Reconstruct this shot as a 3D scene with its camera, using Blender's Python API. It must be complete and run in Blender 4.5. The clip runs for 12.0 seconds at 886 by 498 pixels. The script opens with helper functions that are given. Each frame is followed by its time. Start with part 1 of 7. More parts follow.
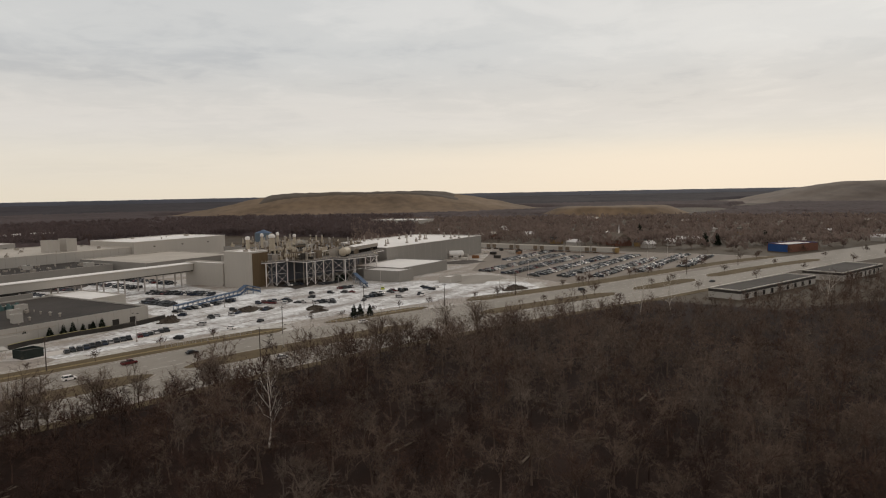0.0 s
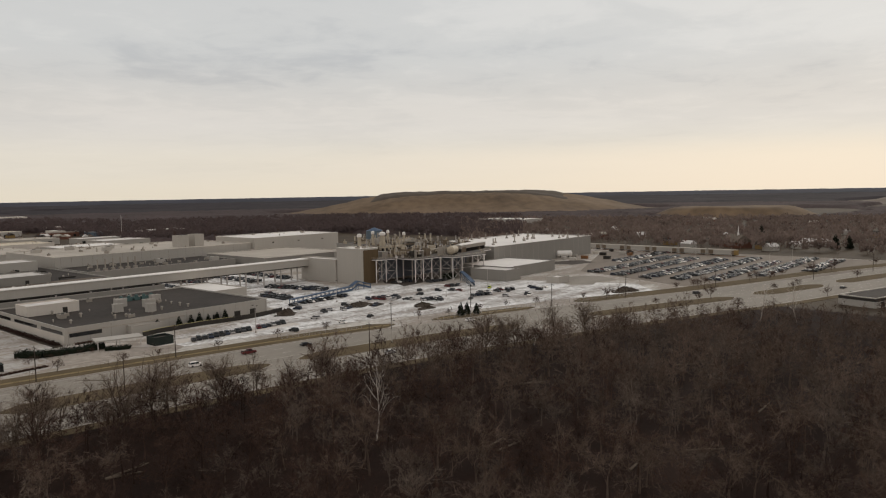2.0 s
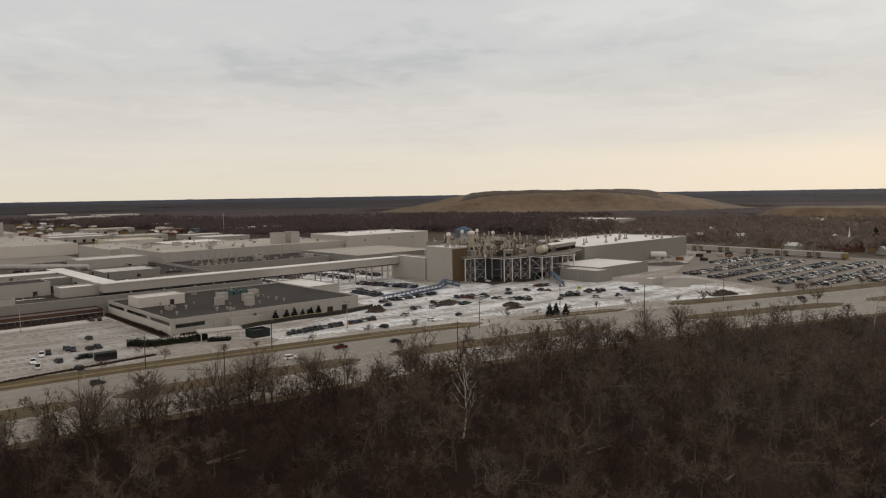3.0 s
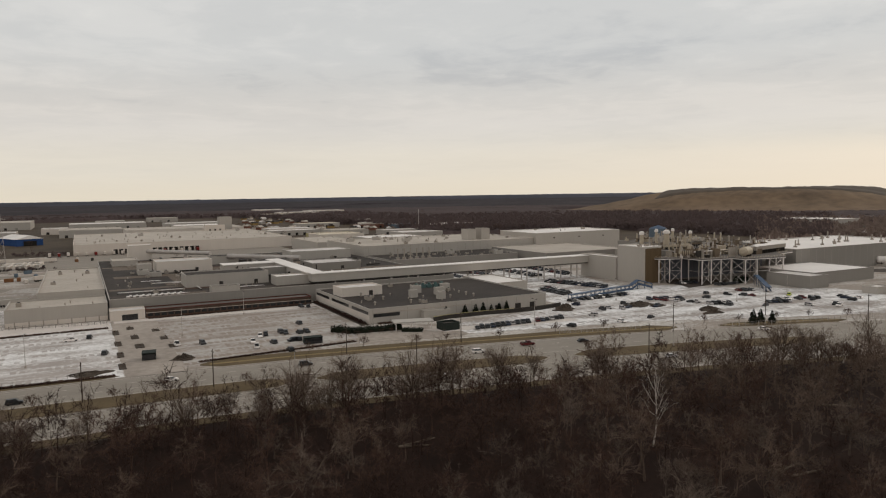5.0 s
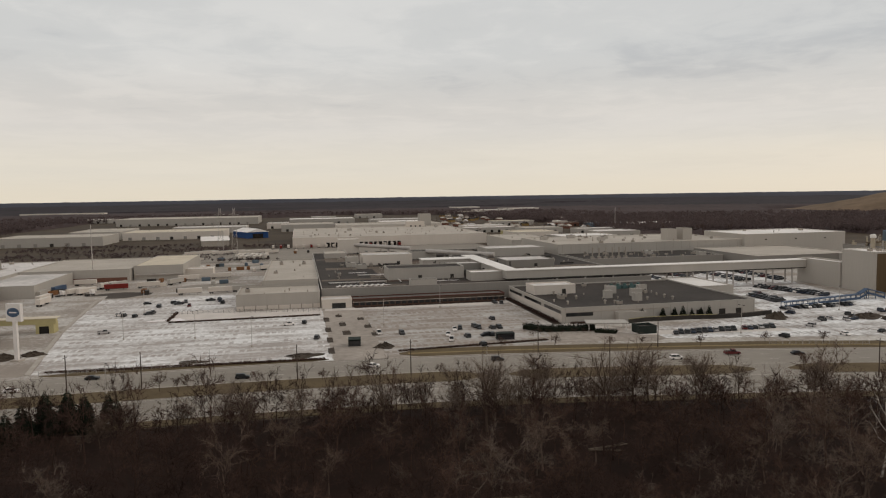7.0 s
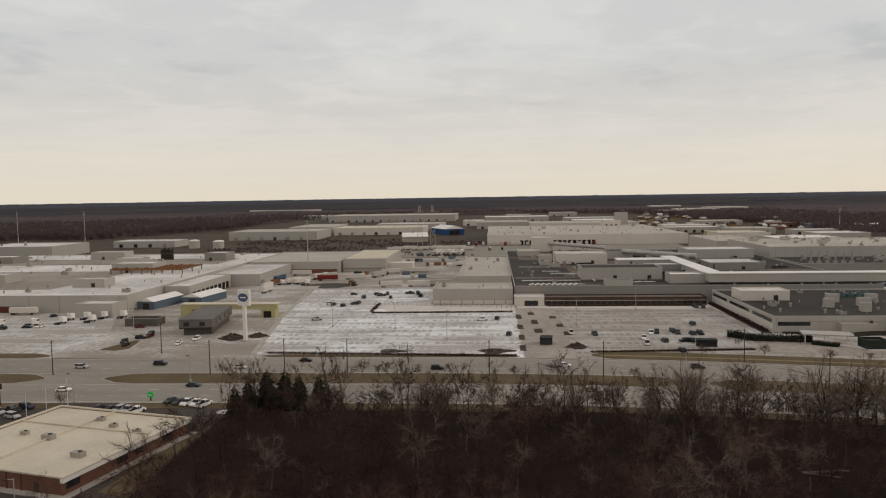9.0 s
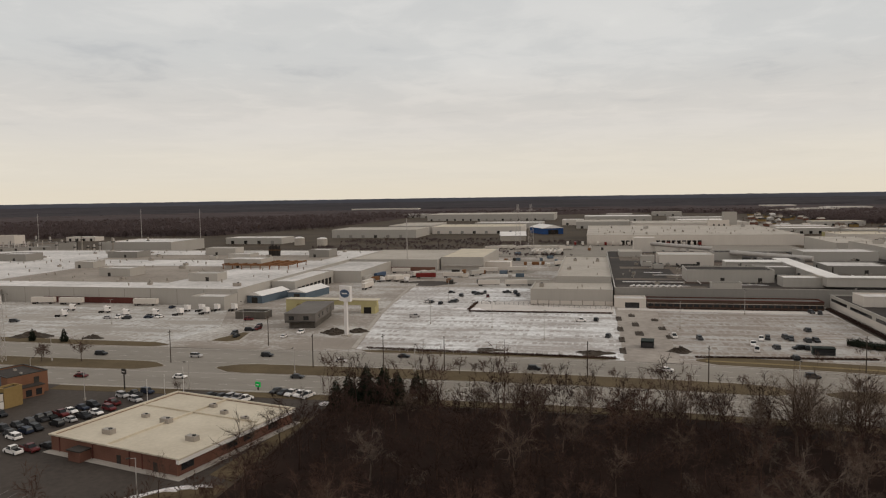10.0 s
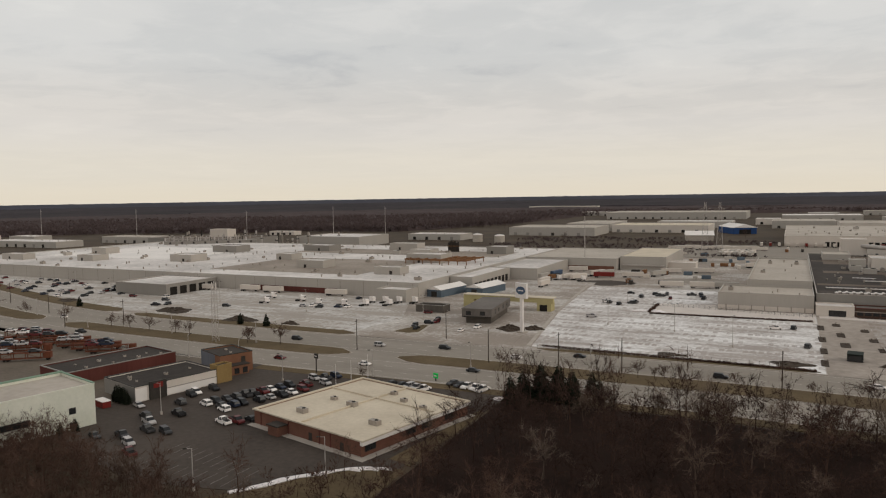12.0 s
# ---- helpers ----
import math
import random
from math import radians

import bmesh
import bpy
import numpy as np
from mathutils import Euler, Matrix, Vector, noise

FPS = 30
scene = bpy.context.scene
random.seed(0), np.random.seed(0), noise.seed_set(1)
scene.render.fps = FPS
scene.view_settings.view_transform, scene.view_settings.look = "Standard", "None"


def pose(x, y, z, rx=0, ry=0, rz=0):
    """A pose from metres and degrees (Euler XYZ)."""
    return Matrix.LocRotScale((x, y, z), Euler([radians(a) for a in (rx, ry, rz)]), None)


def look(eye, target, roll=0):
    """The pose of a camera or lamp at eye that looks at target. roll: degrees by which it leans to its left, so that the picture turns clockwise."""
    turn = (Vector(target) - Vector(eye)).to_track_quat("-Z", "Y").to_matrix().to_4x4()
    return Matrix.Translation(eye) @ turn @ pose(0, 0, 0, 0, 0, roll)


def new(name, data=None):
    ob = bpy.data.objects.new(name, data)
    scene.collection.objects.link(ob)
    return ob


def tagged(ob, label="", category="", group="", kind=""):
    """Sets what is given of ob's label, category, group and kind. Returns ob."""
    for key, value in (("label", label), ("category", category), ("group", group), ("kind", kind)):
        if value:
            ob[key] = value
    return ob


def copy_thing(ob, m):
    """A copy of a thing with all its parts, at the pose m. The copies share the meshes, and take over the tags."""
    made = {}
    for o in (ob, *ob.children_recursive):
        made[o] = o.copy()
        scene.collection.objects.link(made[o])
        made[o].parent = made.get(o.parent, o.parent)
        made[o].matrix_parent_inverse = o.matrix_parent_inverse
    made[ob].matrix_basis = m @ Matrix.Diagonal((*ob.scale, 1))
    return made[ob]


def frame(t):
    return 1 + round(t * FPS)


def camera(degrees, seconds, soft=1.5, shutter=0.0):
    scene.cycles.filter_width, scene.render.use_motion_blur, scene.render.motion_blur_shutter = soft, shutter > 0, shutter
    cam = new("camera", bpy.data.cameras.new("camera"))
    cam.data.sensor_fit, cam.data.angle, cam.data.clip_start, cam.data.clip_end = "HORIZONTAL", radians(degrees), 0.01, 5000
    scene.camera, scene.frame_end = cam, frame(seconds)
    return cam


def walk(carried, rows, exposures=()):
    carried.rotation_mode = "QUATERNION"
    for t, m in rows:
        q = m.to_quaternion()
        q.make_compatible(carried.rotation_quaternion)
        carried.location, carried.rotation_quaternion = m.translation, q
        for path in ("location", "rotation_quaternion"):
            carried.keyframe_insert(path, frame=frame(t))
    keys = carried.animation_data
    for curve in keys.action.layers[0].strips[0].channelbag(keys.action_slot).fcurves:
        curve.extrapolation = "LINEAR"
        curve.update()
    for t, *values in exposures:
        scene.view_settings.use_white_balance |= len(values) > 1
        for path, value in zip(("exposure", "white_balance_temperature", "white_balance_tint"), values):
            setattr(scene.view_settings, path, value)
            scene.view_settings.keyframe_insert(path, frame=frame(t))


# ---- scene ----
cam = camera(64.12, 12.0, soft=1.16)
EYE = Vector((0, 0, 60))
# seconds, heading to the left of +y, pitch, roll
TURNS = [
    (0, -58.30, -4.63, -1.12),
    (0.5, -58.08, -4.62, -1.14),
    (1, -56.56, -4.59, -1.09),
    (1.5, -52.88, -4.57, -1.01),
    (2, -49.59, -4.55, -0.99),
    (2.5, -46.24, -4.53, -0.93),
    (3, -42.37, -4.51, -0.92),
    (5, -27.11, -4.48, -0.90),
    (5.5, -23.25, -4.47, -0.87),
    (6, -19.47, -4.43, -0.86),
    (6.5, -15.48, -4.42, -0.85),
    (7, -11.47, -4.41, -0.86),
    (9, 4.15, -4.33, -0.88),
    (9.5, 8.10, -4.31, -0.83),
    (10, 12.08, -4.30, -0.86),
    (10.5, 16.08, -4.29, -0.85),
    (11, 20.01, -4.29, -0.84),
    (11.5, 23.89, -4.28, -0.87),
    (12, 26.37, -4.29, -0.92),
]


def heading(yaw, pitch):
    a, b = radians(yaw), radians(pitch)
    return Vector((-math.sin(a) * math.cos(b), math.cos(a) * math.cos(b), math.sin(b)))


walk(cam, [(t, look(EYE, EYE + heading(a, b) * 100, c)) for t, a, b, c in TURNS])

# ---- sky and sun ----
world = bpy.data.worlds.new("world")
scene.world = world
world.use_nodes = True
W = world.node_tree
W.nodes.clear()


def wn(kind, **values):
    n = W.nodes.new(kind)
    for key, value in values.items():
        n.inputs[key].default_value = value
    return n


def wmath(op, a, b=None):
    n = W.nodes.new("ShaderNodeMath")
    n.operation = op
    for i, v in enumerate((a, b)):
        if v is None:
            continue
        if isinstance(v, (int, float)):
            n.inputs[i].default_value = v
        else:
            W.links.new(v, n.inputs[i])
    return n.outputs[0]


def wmix(fac, a, b, blend="MIX"):
    n = W.nodes.new("ShaderNodeMix")
    n.data_type, n.blend_type = "RGBA", blend
    for sock, v in ((n.inputs[0], fac), (n.inputs[6], a), (n.inputs[7], b)):
        if isinstance(v, (int, float)):
            sock.default_value = v
        elif isinstance(v, tuple):
            sock.default_value = (*v, 1)
        else:
            W.links.new(v, sock)
    return n.outputs[2]


def wramp(fac, stops, interp="EASE"):
    n = W.nodes.new("ShaderNodeValToRGB")
    n.color_ramp.interpolation = interp
    while len(n.color_ramp.elements) < len(stops):
        n.color_ramp.elements.new(0.5)
    for e, (at, c) in zip(n.color_ramp.elements, stops):
        e.position, e.color = at, (*c, 1)
    W.links.new(fac, n.inputs[0])
    return n.outputs[0]


SUN_AZ, SUN_EL = radians(10), radians(24)
coord = W.nodes.new("ShaderNodeTexCoord")
sep = W.nodes.new("ShaderNodeSeparateXYZ")
W.links.new(coord.outputs["Generated"], sep.inputs[0])
up = wmath("MAXIMUM", sep.outputs[2], 0.0)
lift = wmath("ADD", up, 0.07)
plane = W.nodes.new("ShaderNodeCombineXYZ")
W.links.new(wmath("DIVIDE", sep.outputs[0], lift), plane.inputs[0])
W.links.new(wmath("DIVIDE", sep.outputs[1], lift), plane.inputs[1])
# cloud deck: broad banks, smaller tufts, thin streaks low over the horizon
banks = wn("ShaderNodeTexNoise", Scale=0.45, Detail=7.0, Roughness=0.55, Distortion=0.35)
W.links.new(plane.outputs[0], banks.inputs["Vector"])
tufts = wn("ShaderNodeTexNoise", Scale=2.4, Detail=8.0, Roughness=0.62, Distortion=0.5)
W.links.new(plane.outputs[0], tufts.inputs["Vector"])
clear = wramp(wmath("MULTIPLY", up, 2.5), [(0.0, (0.83, 0.75, 0.615)), (0.10, (0.82, 0.76, 0.66)), (0.25, (0.78, 0.74, 0.69)), (0.50, (0.765, 0.76, 0.74)), (1.0, (0.74, 0.75, 0.75))])
shade = wramp(wmath("ADD", wmath("MULTIPLY", banks.outputs[0], 0.70), wmath("MULTIPLY", tufts.outputs[0], 0.30)),
              [(0.34, (0.74, 0.755, 0.78)), (0.46, (0.88, 0.885, 0.89)), (0.56, (0.97, 0.965, 0.96)), (0.68, (1.06, 1.05, 1.03))])
deep = wramp(up, [(0.0, (0.05, 0.05, 0.05)), (0.05, (0.25, 0.25, 0.25)), (0.16, (1, 1, 1))])
veil = wmix(deep, (1.0, 1.0, 1.0), shade)
sky = wmix(1.0, clear, veil, "MULTIPLY")
# the sun's side of the sky is brighter and warmer near the horizon
sunward = wmath("ADD", wmath("MULTIPLY", sep.outputs[0], math.cos(SUN_AZ)), wmath("MULTIPLY", sep.outputs[1], math.sin(SUN_AZ)))
glow = wmath("MULTIPLY", wmath("POWER", wmath("MAXIMUM", sunward, 0.0), 4.0), 1.0)
low = wramp(wmath("MULTIPLY", up, 2.5), [(0.0, (0.75, 0.75, 0.75)), (0.09, (0.85, 0.85, 0.85)), (0.19, (0.0, 0.0, 0.0))])
warm = wmix(wmath("MULTIPLY", glow, low), sky, (0.93, 0.81, 0.66))
nishita = W.nodes.new("ShaderNodeTexSky")
nishita.sky_type, nishita.sun_disc = "NISHITA", False
nishita.sun_elevation, nishita.sun_rotation = SUN_EL, math.pi / 2 - SUN_AZ
blue = wmix(1.0, nishita.outputs[0], (0.05, 0.05, 0.05), "MULTIPLY")
full = wmix(0.93, blue, warm)
ground_side = wramp(wmath("ADD", sep.outputs[2], 0.5), [(0.47, (0.10, 0.09, 0.08)), (0.495, (1, 1, 1))], "LINEAR")
back = W.nodes.new("ShaderNodeBackground")
W.links.new(wmix(1.0, full, ground_side, "MULTIPLY"), back.inputs[0])
back.inputs[1].default_value = 0.97
out = W.nodes.new("ShaderNodeOutputWorld")
W.links.new(back.outputs[0], out.inputs[0])

sun = new("sun", bpy.data.lights.new("sun", "SUN"))
sun.data.energy, sun.data.angle, sun.data.color = 0.55, radians(14), (1.0, 0.92, 0.80)
sun.matrix_basis = look(Vector((math.cos(SUN_AZ) * math.cos(SUN_EL), math.sin(SUN_AZ) * math.cos(SUN_EL), math.sin(SUN_EL))) * 900, (0, 0, 0))


# ---- materials ----
WARM = (1.088, 0.99, 0.93)  # warm cast multiplied into the base colours of every mat() material


def mat(name, c1, c2, big=0.05, small=1.5, rough=0.8, metal=0.0, bump=0.0, mixbig=0.6, island=0.0, sharp=0.25, stretch=(1, 1, 1), spec=0.1):
    """Two colours mixed by broad stains and fine grain at world size."""
    c1, c2 = (tuple(v * k for v, k in zip(c, WARM)) for c in (c1, c2))
    m = bpy.data.materials.new(name)
    m.use_nodes = True
    t = m.node_tree
    b = t.nodes["Principled BSDF"]
    geo = t.nodes.new("ShaderNodeNewGeometry")
    scale = t.nodes.new("ShaderNodeVectorMath")
    scale.operation = "MULTIPLY"
    scale.inputs[1].default_value = stretch
    t.links.new(geo.outputs["Position"], scale.inputs[0])
    n1 = t.nodes.new("ShaderNodeTexNoise")
    n1.inputs["Scale"].default_value, n1.inputs["Detail"].default_value = big, 6
    n2 = t.nodes.new("ShaderNodeTexNoise")
    n2.inputs["Scale"].default_value, n2.inputs["Detail"].default_value = small, 4
    for n in (n1, n2):
        t.links.new(scale.outputs[0], n.inputs["Vector"])
    mix = t.nodes.new("ShaderNodeMix")
    mix.inputs[0].default_value = 1 - mixbig
    t.links.new(n1.outputs[0], mix.inputs[2])
    t.links.new(n2.outputs[0], mix.inputs[3])
    fac = mix.outputs[0]
    if island:
        add = t.nodes.new("ShaderNodeMath")
        add.operation = "MULTIPLY_ADD"
        t.links.new(geo.outputs["Random Per Island"], add.inputs[0])
        add.inputs[1].default_value, add.inputs[2].default_value = island, -island / 2
        add2 = t.nodes.new("ShaderNodeMath")
        t.links.new(fac, add2.inputs[0])
        t.links.new(add.outputs[0], add2.inputs[1])
        fac = add2.outputs[0]
    ramp = t.nodes.new("ShaderNodeValToRGB")
    ramp.color_ramp.elements[0].position, ramp.color_ramp.elements[0].color = 0.5 - sharp, (*c1, 1)
    ramp.color_ramp.elements[1].position, ramp.color_ramp.elements[1].color = 0.5 + sharp, (*c2, 1)
    t.links.new(fac, ramp.inputs[0])
    t.links.new(ramp.outputs[0], b.inputs["Base Color"])
    b.inputs["Roughness"].default_value, b.inputs["Metallic"].default_value = rough, metal
    b.inputs["Specular IOR Level"].default_value = spec
    if bump:
        bn = t.nodes.new("ShaderNodeBump")
        bn.inputs["Distance"].default_value = bump
        t.links.new(n2.outputs[0], bn.inputs["Height"])
        t.links.new(bn.outputs[0], b.inputs["Normal"])
    return m


def snow_lot_mat(name, base, snow, rows=0.33, amount=0.5, along=(0.03, 0.25, 1), bare=-0.13):
    """Salted asphalt with wind-blown snow lying in streaks between bare wheel tracks and stalls."""
    m = mat(name, base, tuple(v * 1.35 for v in base), big=0.06, small=0.9)
    t = m.node_tree
    b = t.nodes["Principled BSDF"]
    old = b.inputs["Base Color"].links[0].from_socket
    geo = t.nodes.new("ShaderNodeNewGeometry")

    def tex(scale3, detail, rough):
        v = t.nodes.new("ShaderNodeVectorMath")
        v.operation = "MULTIPLY"
        v.inputs[1].default_value = scale3
        t.links.new(geo.outputs["Position"], v.inputs[0])
        n = t.nodes.new("ShaderNodeTexNoise")
        n.inputs["Scale"].default_value, n.inputs["Detail"].default_value, n.inputs["Roughness"].default_value = 1, detail, rough
        t.links.new(v.outputs[0], n.inputs["Vector"])
        return n.outputs[0]

    def op(kind, a, c):
        n = t.nodes.new("ShaderNodeMath")
        n.operation = kind
        for i, v in enumerate((a, c)):
            if isinstance(v, (int, float)):
                n.inputs[i].default_value = v
            else:
                t.links.new(v, n.inputs[i])
        return n.outputs[0]

    streak, patch, fine = tex(along, 5, 0.6), tex((0.025, 0.03, 1), 4, 0.5), tex((0.5, 0.5, 1), 4, 0.65)
    s = t.nodes.new("ShaderNodeSeparateXYZ")
    t.links.new(geo.outputs["Position"], s.inputs[0])
    aisle = op("SINE", op("MULTIPLY", s.outputs[1], rows), 0)
    # bare rectangles where cars have stood, in double rows
    cell = t.nodes.new("ShaderNodeCombineXYZ")
    t.links.new(op("FLOOR", op("DIVIDE", s.outputs[0], 2.75), 0), cell.inputs[0])
    t.links.new(op("FLOOR", op("MULTIPLY", s.outputs[1], rows / 3.14159), 0), cell.inputs[1])
    white = t.nodes.new("ShaderNodeTexWhiteNoise")
    white.noise_dimensions = "2D"
    t.links.new(cell.outputs[0], white.inputs["Vector"])
    inrow = op("LESS_THAN", op("ABSOLUTE", op("SUBTRACT", op("FRACT", op("MULTIPLY", s.outputs[1], rows / 3.14159), 0), .5), 0), .24)
    incell = op("LESS_THAN", op("ABSOLUTE", op("SUBTRACT", op("FRACT", op("DIVIDE", s.outputs[0], 2.75), 0), .5), 0), .34)
    stall = op("MULTIPLY", op("MULTIPLY", inrow, incell), op("LESS_THAN", white.outputs["Value"], .5))
    total = op("ADD", op("ADD", op("MULTIPLY", streak, 0.45), op("MULTIPLY", patch, 0.5)), op("MULTIPLY", fine, 0.5))
    total = op("ADD", total, op("ADD", op("MULTIPLY", aisle, 0.035), op("MULTIPLY", stall, bare)))
    ramp = t.nodes.new("ShaderNodeValToRGB")
    ramp.color_ramp.elements[0].position, ramp.color_ramp.elements[1].position = 0.90 - amount * 0.5, 1.14 - amount * 0.5
    t.links.new(total, ramp.inputs[0])
    mix = t.nodes.new("ShaderNodeMix")
    mix.data_type = "RGBA"
    t.links.new(ramp.outputs[0], mix.inputs[0])
    t.links.new(old, mix.inputs[6])
    mix.inputs[7].default_value = (*(v * k for v, k in zip(snow, (1.03, 0.99, 0.955))), 1)
    t.links.new(mix.outputs[2], b.inputs["Base Color"])
    return m


M = {}
M["ground"] = mat("winter_grass", (0.034, 0.027, 0.020), (0.095, 0.073, 0.048), 0.02, 0.3)
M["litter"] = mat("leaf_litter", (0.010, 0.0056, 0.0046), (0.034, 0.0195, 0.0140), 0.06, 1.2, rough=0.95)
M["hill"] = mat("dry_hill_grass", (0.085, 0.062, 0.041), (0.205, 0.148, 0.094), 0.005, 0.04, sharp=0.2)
# greyer copy of the hill grass, distance haze put into its colour
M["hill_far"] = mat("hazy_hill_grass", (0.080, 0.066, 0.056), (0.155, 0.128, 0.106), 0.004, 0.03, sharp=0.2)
M["hill_top"] = mat("bare_earth", (0.060, 0.051, 0.042), (0.125, 0.103, 0.080), 0.006, 0.05)
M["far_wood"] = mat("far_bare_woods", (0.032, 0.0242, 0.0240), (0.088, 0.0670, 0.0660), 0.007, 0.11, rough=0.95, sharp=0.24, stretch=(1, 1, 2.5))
# outer and horizon bands carry distance haze in their bluer base colours
M["outer_wood"] = mat("hazed_outer_woods", (0.017, 0.0145, 0.0165), (0.046, 0.0390, 0.0440), 0.003, 0.03, rough=0.95, sharp=0.2)
M["horizon_wood"] = mat("hazed_horizon_woods", (0.022, 0.0240, 0.0340), (0.056, 0.0600, 0.0830), 0.002, 0.02, rough=0.95, sharp=0.2)
M["grass"] = mat("verge_grass", (0.072, 0.056, 0.033), (0.150, 0.118, 0.070), 0.09, 1.1, rough=0.95)
M["yellow_grass"] = mat("dead_grass", (0.15, 0.12, 0.055), (0.27, 0.21, 0.11), 0.2, 1.5)
M["asphalt"] = mat("salted_asphalt", (0.178, 0.166, 0.144), (0.315, 0.297, 0.263), 0.05, 0.8, sharp=0.3, stretch=(0.3, 1.6, 1))
M["lot_asphalt"] = mat("grey_lot_asphalt", (0.138, 0.119, 0.098), (0.24, 0.213, 0.183), 0.05, 0.8, sharp=0.3, stretch=(0.3, 1.6, 1))
M["asphalt_dark"] = mat("worn_dark_asphalt", (0.034, 0.0285, 0.0245), (0.100, 0.086, 0.074), 0.03, 0.7, sharp=0.3)
M["concrete"] = mat("yard_concrete", (0.185, 0.166, 0.145), (0.41, 0.38, 0.34), 0.022, 0.35, sharp=0.2)
M["yard"] = snow_lot_mat("snow_dusted_yard", (0.235, 0.213, 0.187), (0.62, 0.595, 0.56), 0.11, 0.44, (0.03, 0.09, 1), 0.0)
M["path"] = mat("pale_concrete", (0.46, 0.44, 0.41), (0.64, 0.62, 0.59), 0.12, 1.5)
M["kerb"] = mat("kerb_concrete", (0.30, 0.28, 0.25), (0.45, 0.43, 0.39), 0.2, 2)
M["snow_lot"] = snow_lot_mat("snowy_lot", (0.31, 0.294, 0.278), (0.76, 0.75, 0.74), 0.36, 0.56)
M["snow_lot_east"] = snow_lot_mat("snowy_works_lot", (0.25, 0.235, 0.22), (0.80, 0.795, 0.79), 0.30, 0.60, (0.06, 0.12, 1))
M["brown_lot"] = snow_lot_mat("bare_lot", (0.225, 0.198, 0.173), (0.47, 0.45, 0.425), 0.36, 0.56)
M["west_lot"] = snow_lot_mat("salted_lot", (0.285, 0.27, 0.245), (0.66, 0.65, 0.635), 0.30, 0.46)
M["snow"] = mat("old_snow", (0.66, 0.66, 0.67), (0.82, 0.82, 0.83), 0.3, 2)
M["paint_white"] = mat("road_paint", (0.42, 0.41, 0.39), (0.66, 0.65, 0.62), 0.4, 3)
M["paint_faded"] = mat("faded_paint", (0.13, 0.12, 0.11), (0.26, 0.25, 0.235), 0.4, 3)
M["paint_yellow"] = mat("yellow_paint", (0.42, 0.32, 0.08), (0.55, 0.42, 0.12), 0.4, 3)
rib = (1, 1, 0.08)
M["wall_grey"] = mat("grey_metal_cladding", (0.205, 0.203, 0.190), (0.292, 0.288, 0.269), 0.06, 1.1, rough=0.6, sharp=0.5, stretch=rib)
M["wall_light"] = mat("pale_grey_cladding", (0.335, 0.33, 0.305), (0.455, 0.445, 0.415), 0.06, 1.1, rough=0.6, sharp=0.5, stretch=rib)
M["wall_white"] = mat("white_panel", (0.50, 0.478, 0.435), (0.66, 0.635, 0.59), 0.08, 1.0, rough=0.6, sharp=0.5, stretch=rib)
M["wall_tan"] = mat("tan_render", (0.21, 0.145, 0.06), (0.29, 0.21, 0.09), 0.1, 1.0)
# dark cladding, whose tone also holds the shade below an overhang
M["wall_dark"] = mat("dark_and_shaded_cladding", (0.07, 0.066, 0.06), (0.14, 0.13, 0.115), 0.06, 1.1, stretch=rib)
M["brick"] = mat("red_brick", (0.11, 0.055, 0.040), (0.20, 0.105, 0.078), 0.2, 4.0)
M["brick_dark"] = mat("dark_brown_brick", (0.050, 0.034, 0.027), (0.105, 0.072, 0.056), 0.2, 4.0)
M["brick_orange"] = mat("orange_brick", (0.155, 0.078, 0.046), (0.235, 0.125, 0.080), 0.2, 4.0)
M["maroon"] = mat("maroon_cladding", (0.075, 0.026, 0.022), (0.125, 0.046, 0.038), 0.1, 1.5, stretch=rib)
M["roof_dark"] = mat("dark_bitumen_roof", (0.026, 0.023, 0.021), (0.070, 0.062, 0.055), 0.035, 0.5, sharp=0.25)
M["roof_brown"] = mat("brown_gravel_roof", (0.09, 0.075, 0.06), (0.17, 0.145, 0.12), 0.03, 0.5)
M["roof_white"] = mat("white_membrane_roof", (0.63, 0.635, 0.62), (0.81, 0.815, 0.80), 0.03, 0.4)
M["roof_grey"] = mat("grey_membrane_roof", (0.38, 0.375, 0.36), (0.73, 0.73, 0.72), 0.018, 0.25, sharp=0.17)
M["roof_bare"] = mat("bare_worn_roof", (0.20, 0.178, 0.15), (0.35, 0.32, 0.28), 0.03, 0.4, sharp=0.2)
M["roof_cream"] = mat("cream_membrane_roof", (0.46, 0.42, 0.335), (0.61, 0.57, 0.465), 0.09, 1.0, sharp=0.22)
M["roof_tan"] = mat("tan_membrane_roof", (0.32, 0.30, 0.265), (0.50, 0.475, 0.425), 0.04, 0.5)
M["steel"] = mat("galvanised_steel", (0.34, 0.33, 0.32), (0.50, 0.49, 0.47), 0.3, 3, rough=0.5, metal=0.2)
M["steel_white"] = mat("white_painted_steel", (0.60, 0.60, 0.60), (0.75, 0.75, 0.74), 0.3, 2, rough=0.5)
M["steel_rust"] = mat("rusty_steel", (0.12, 0.06, 0.03), (0.26, 0.14, 0.07), 0.3, 2)
M["duct"] = mat("dull_duct_metal", (0.24, 0.225, 0.20), (0.38, 0.36, 0.32), 0.2, 1.5, rough=0.5)
M["duct_tan"] = mat("cream_plant_metal", (0.36, 0.325, 0.255), (0.48, 0.44, 0.355), 0.2, 1.5, rough=0.5)
M["dark_metal"] = mat("dark_metal", (0.025, 0.024, 0.022), (0.06, 0.056, 0.05), 0.3, 2, rough=0.6)
M["blue"] = mat("blue_paint", (0.045, 0.078, 0.135), (0.085, 0.125, 0.195), 0.2, 1.5, rough=0.5)
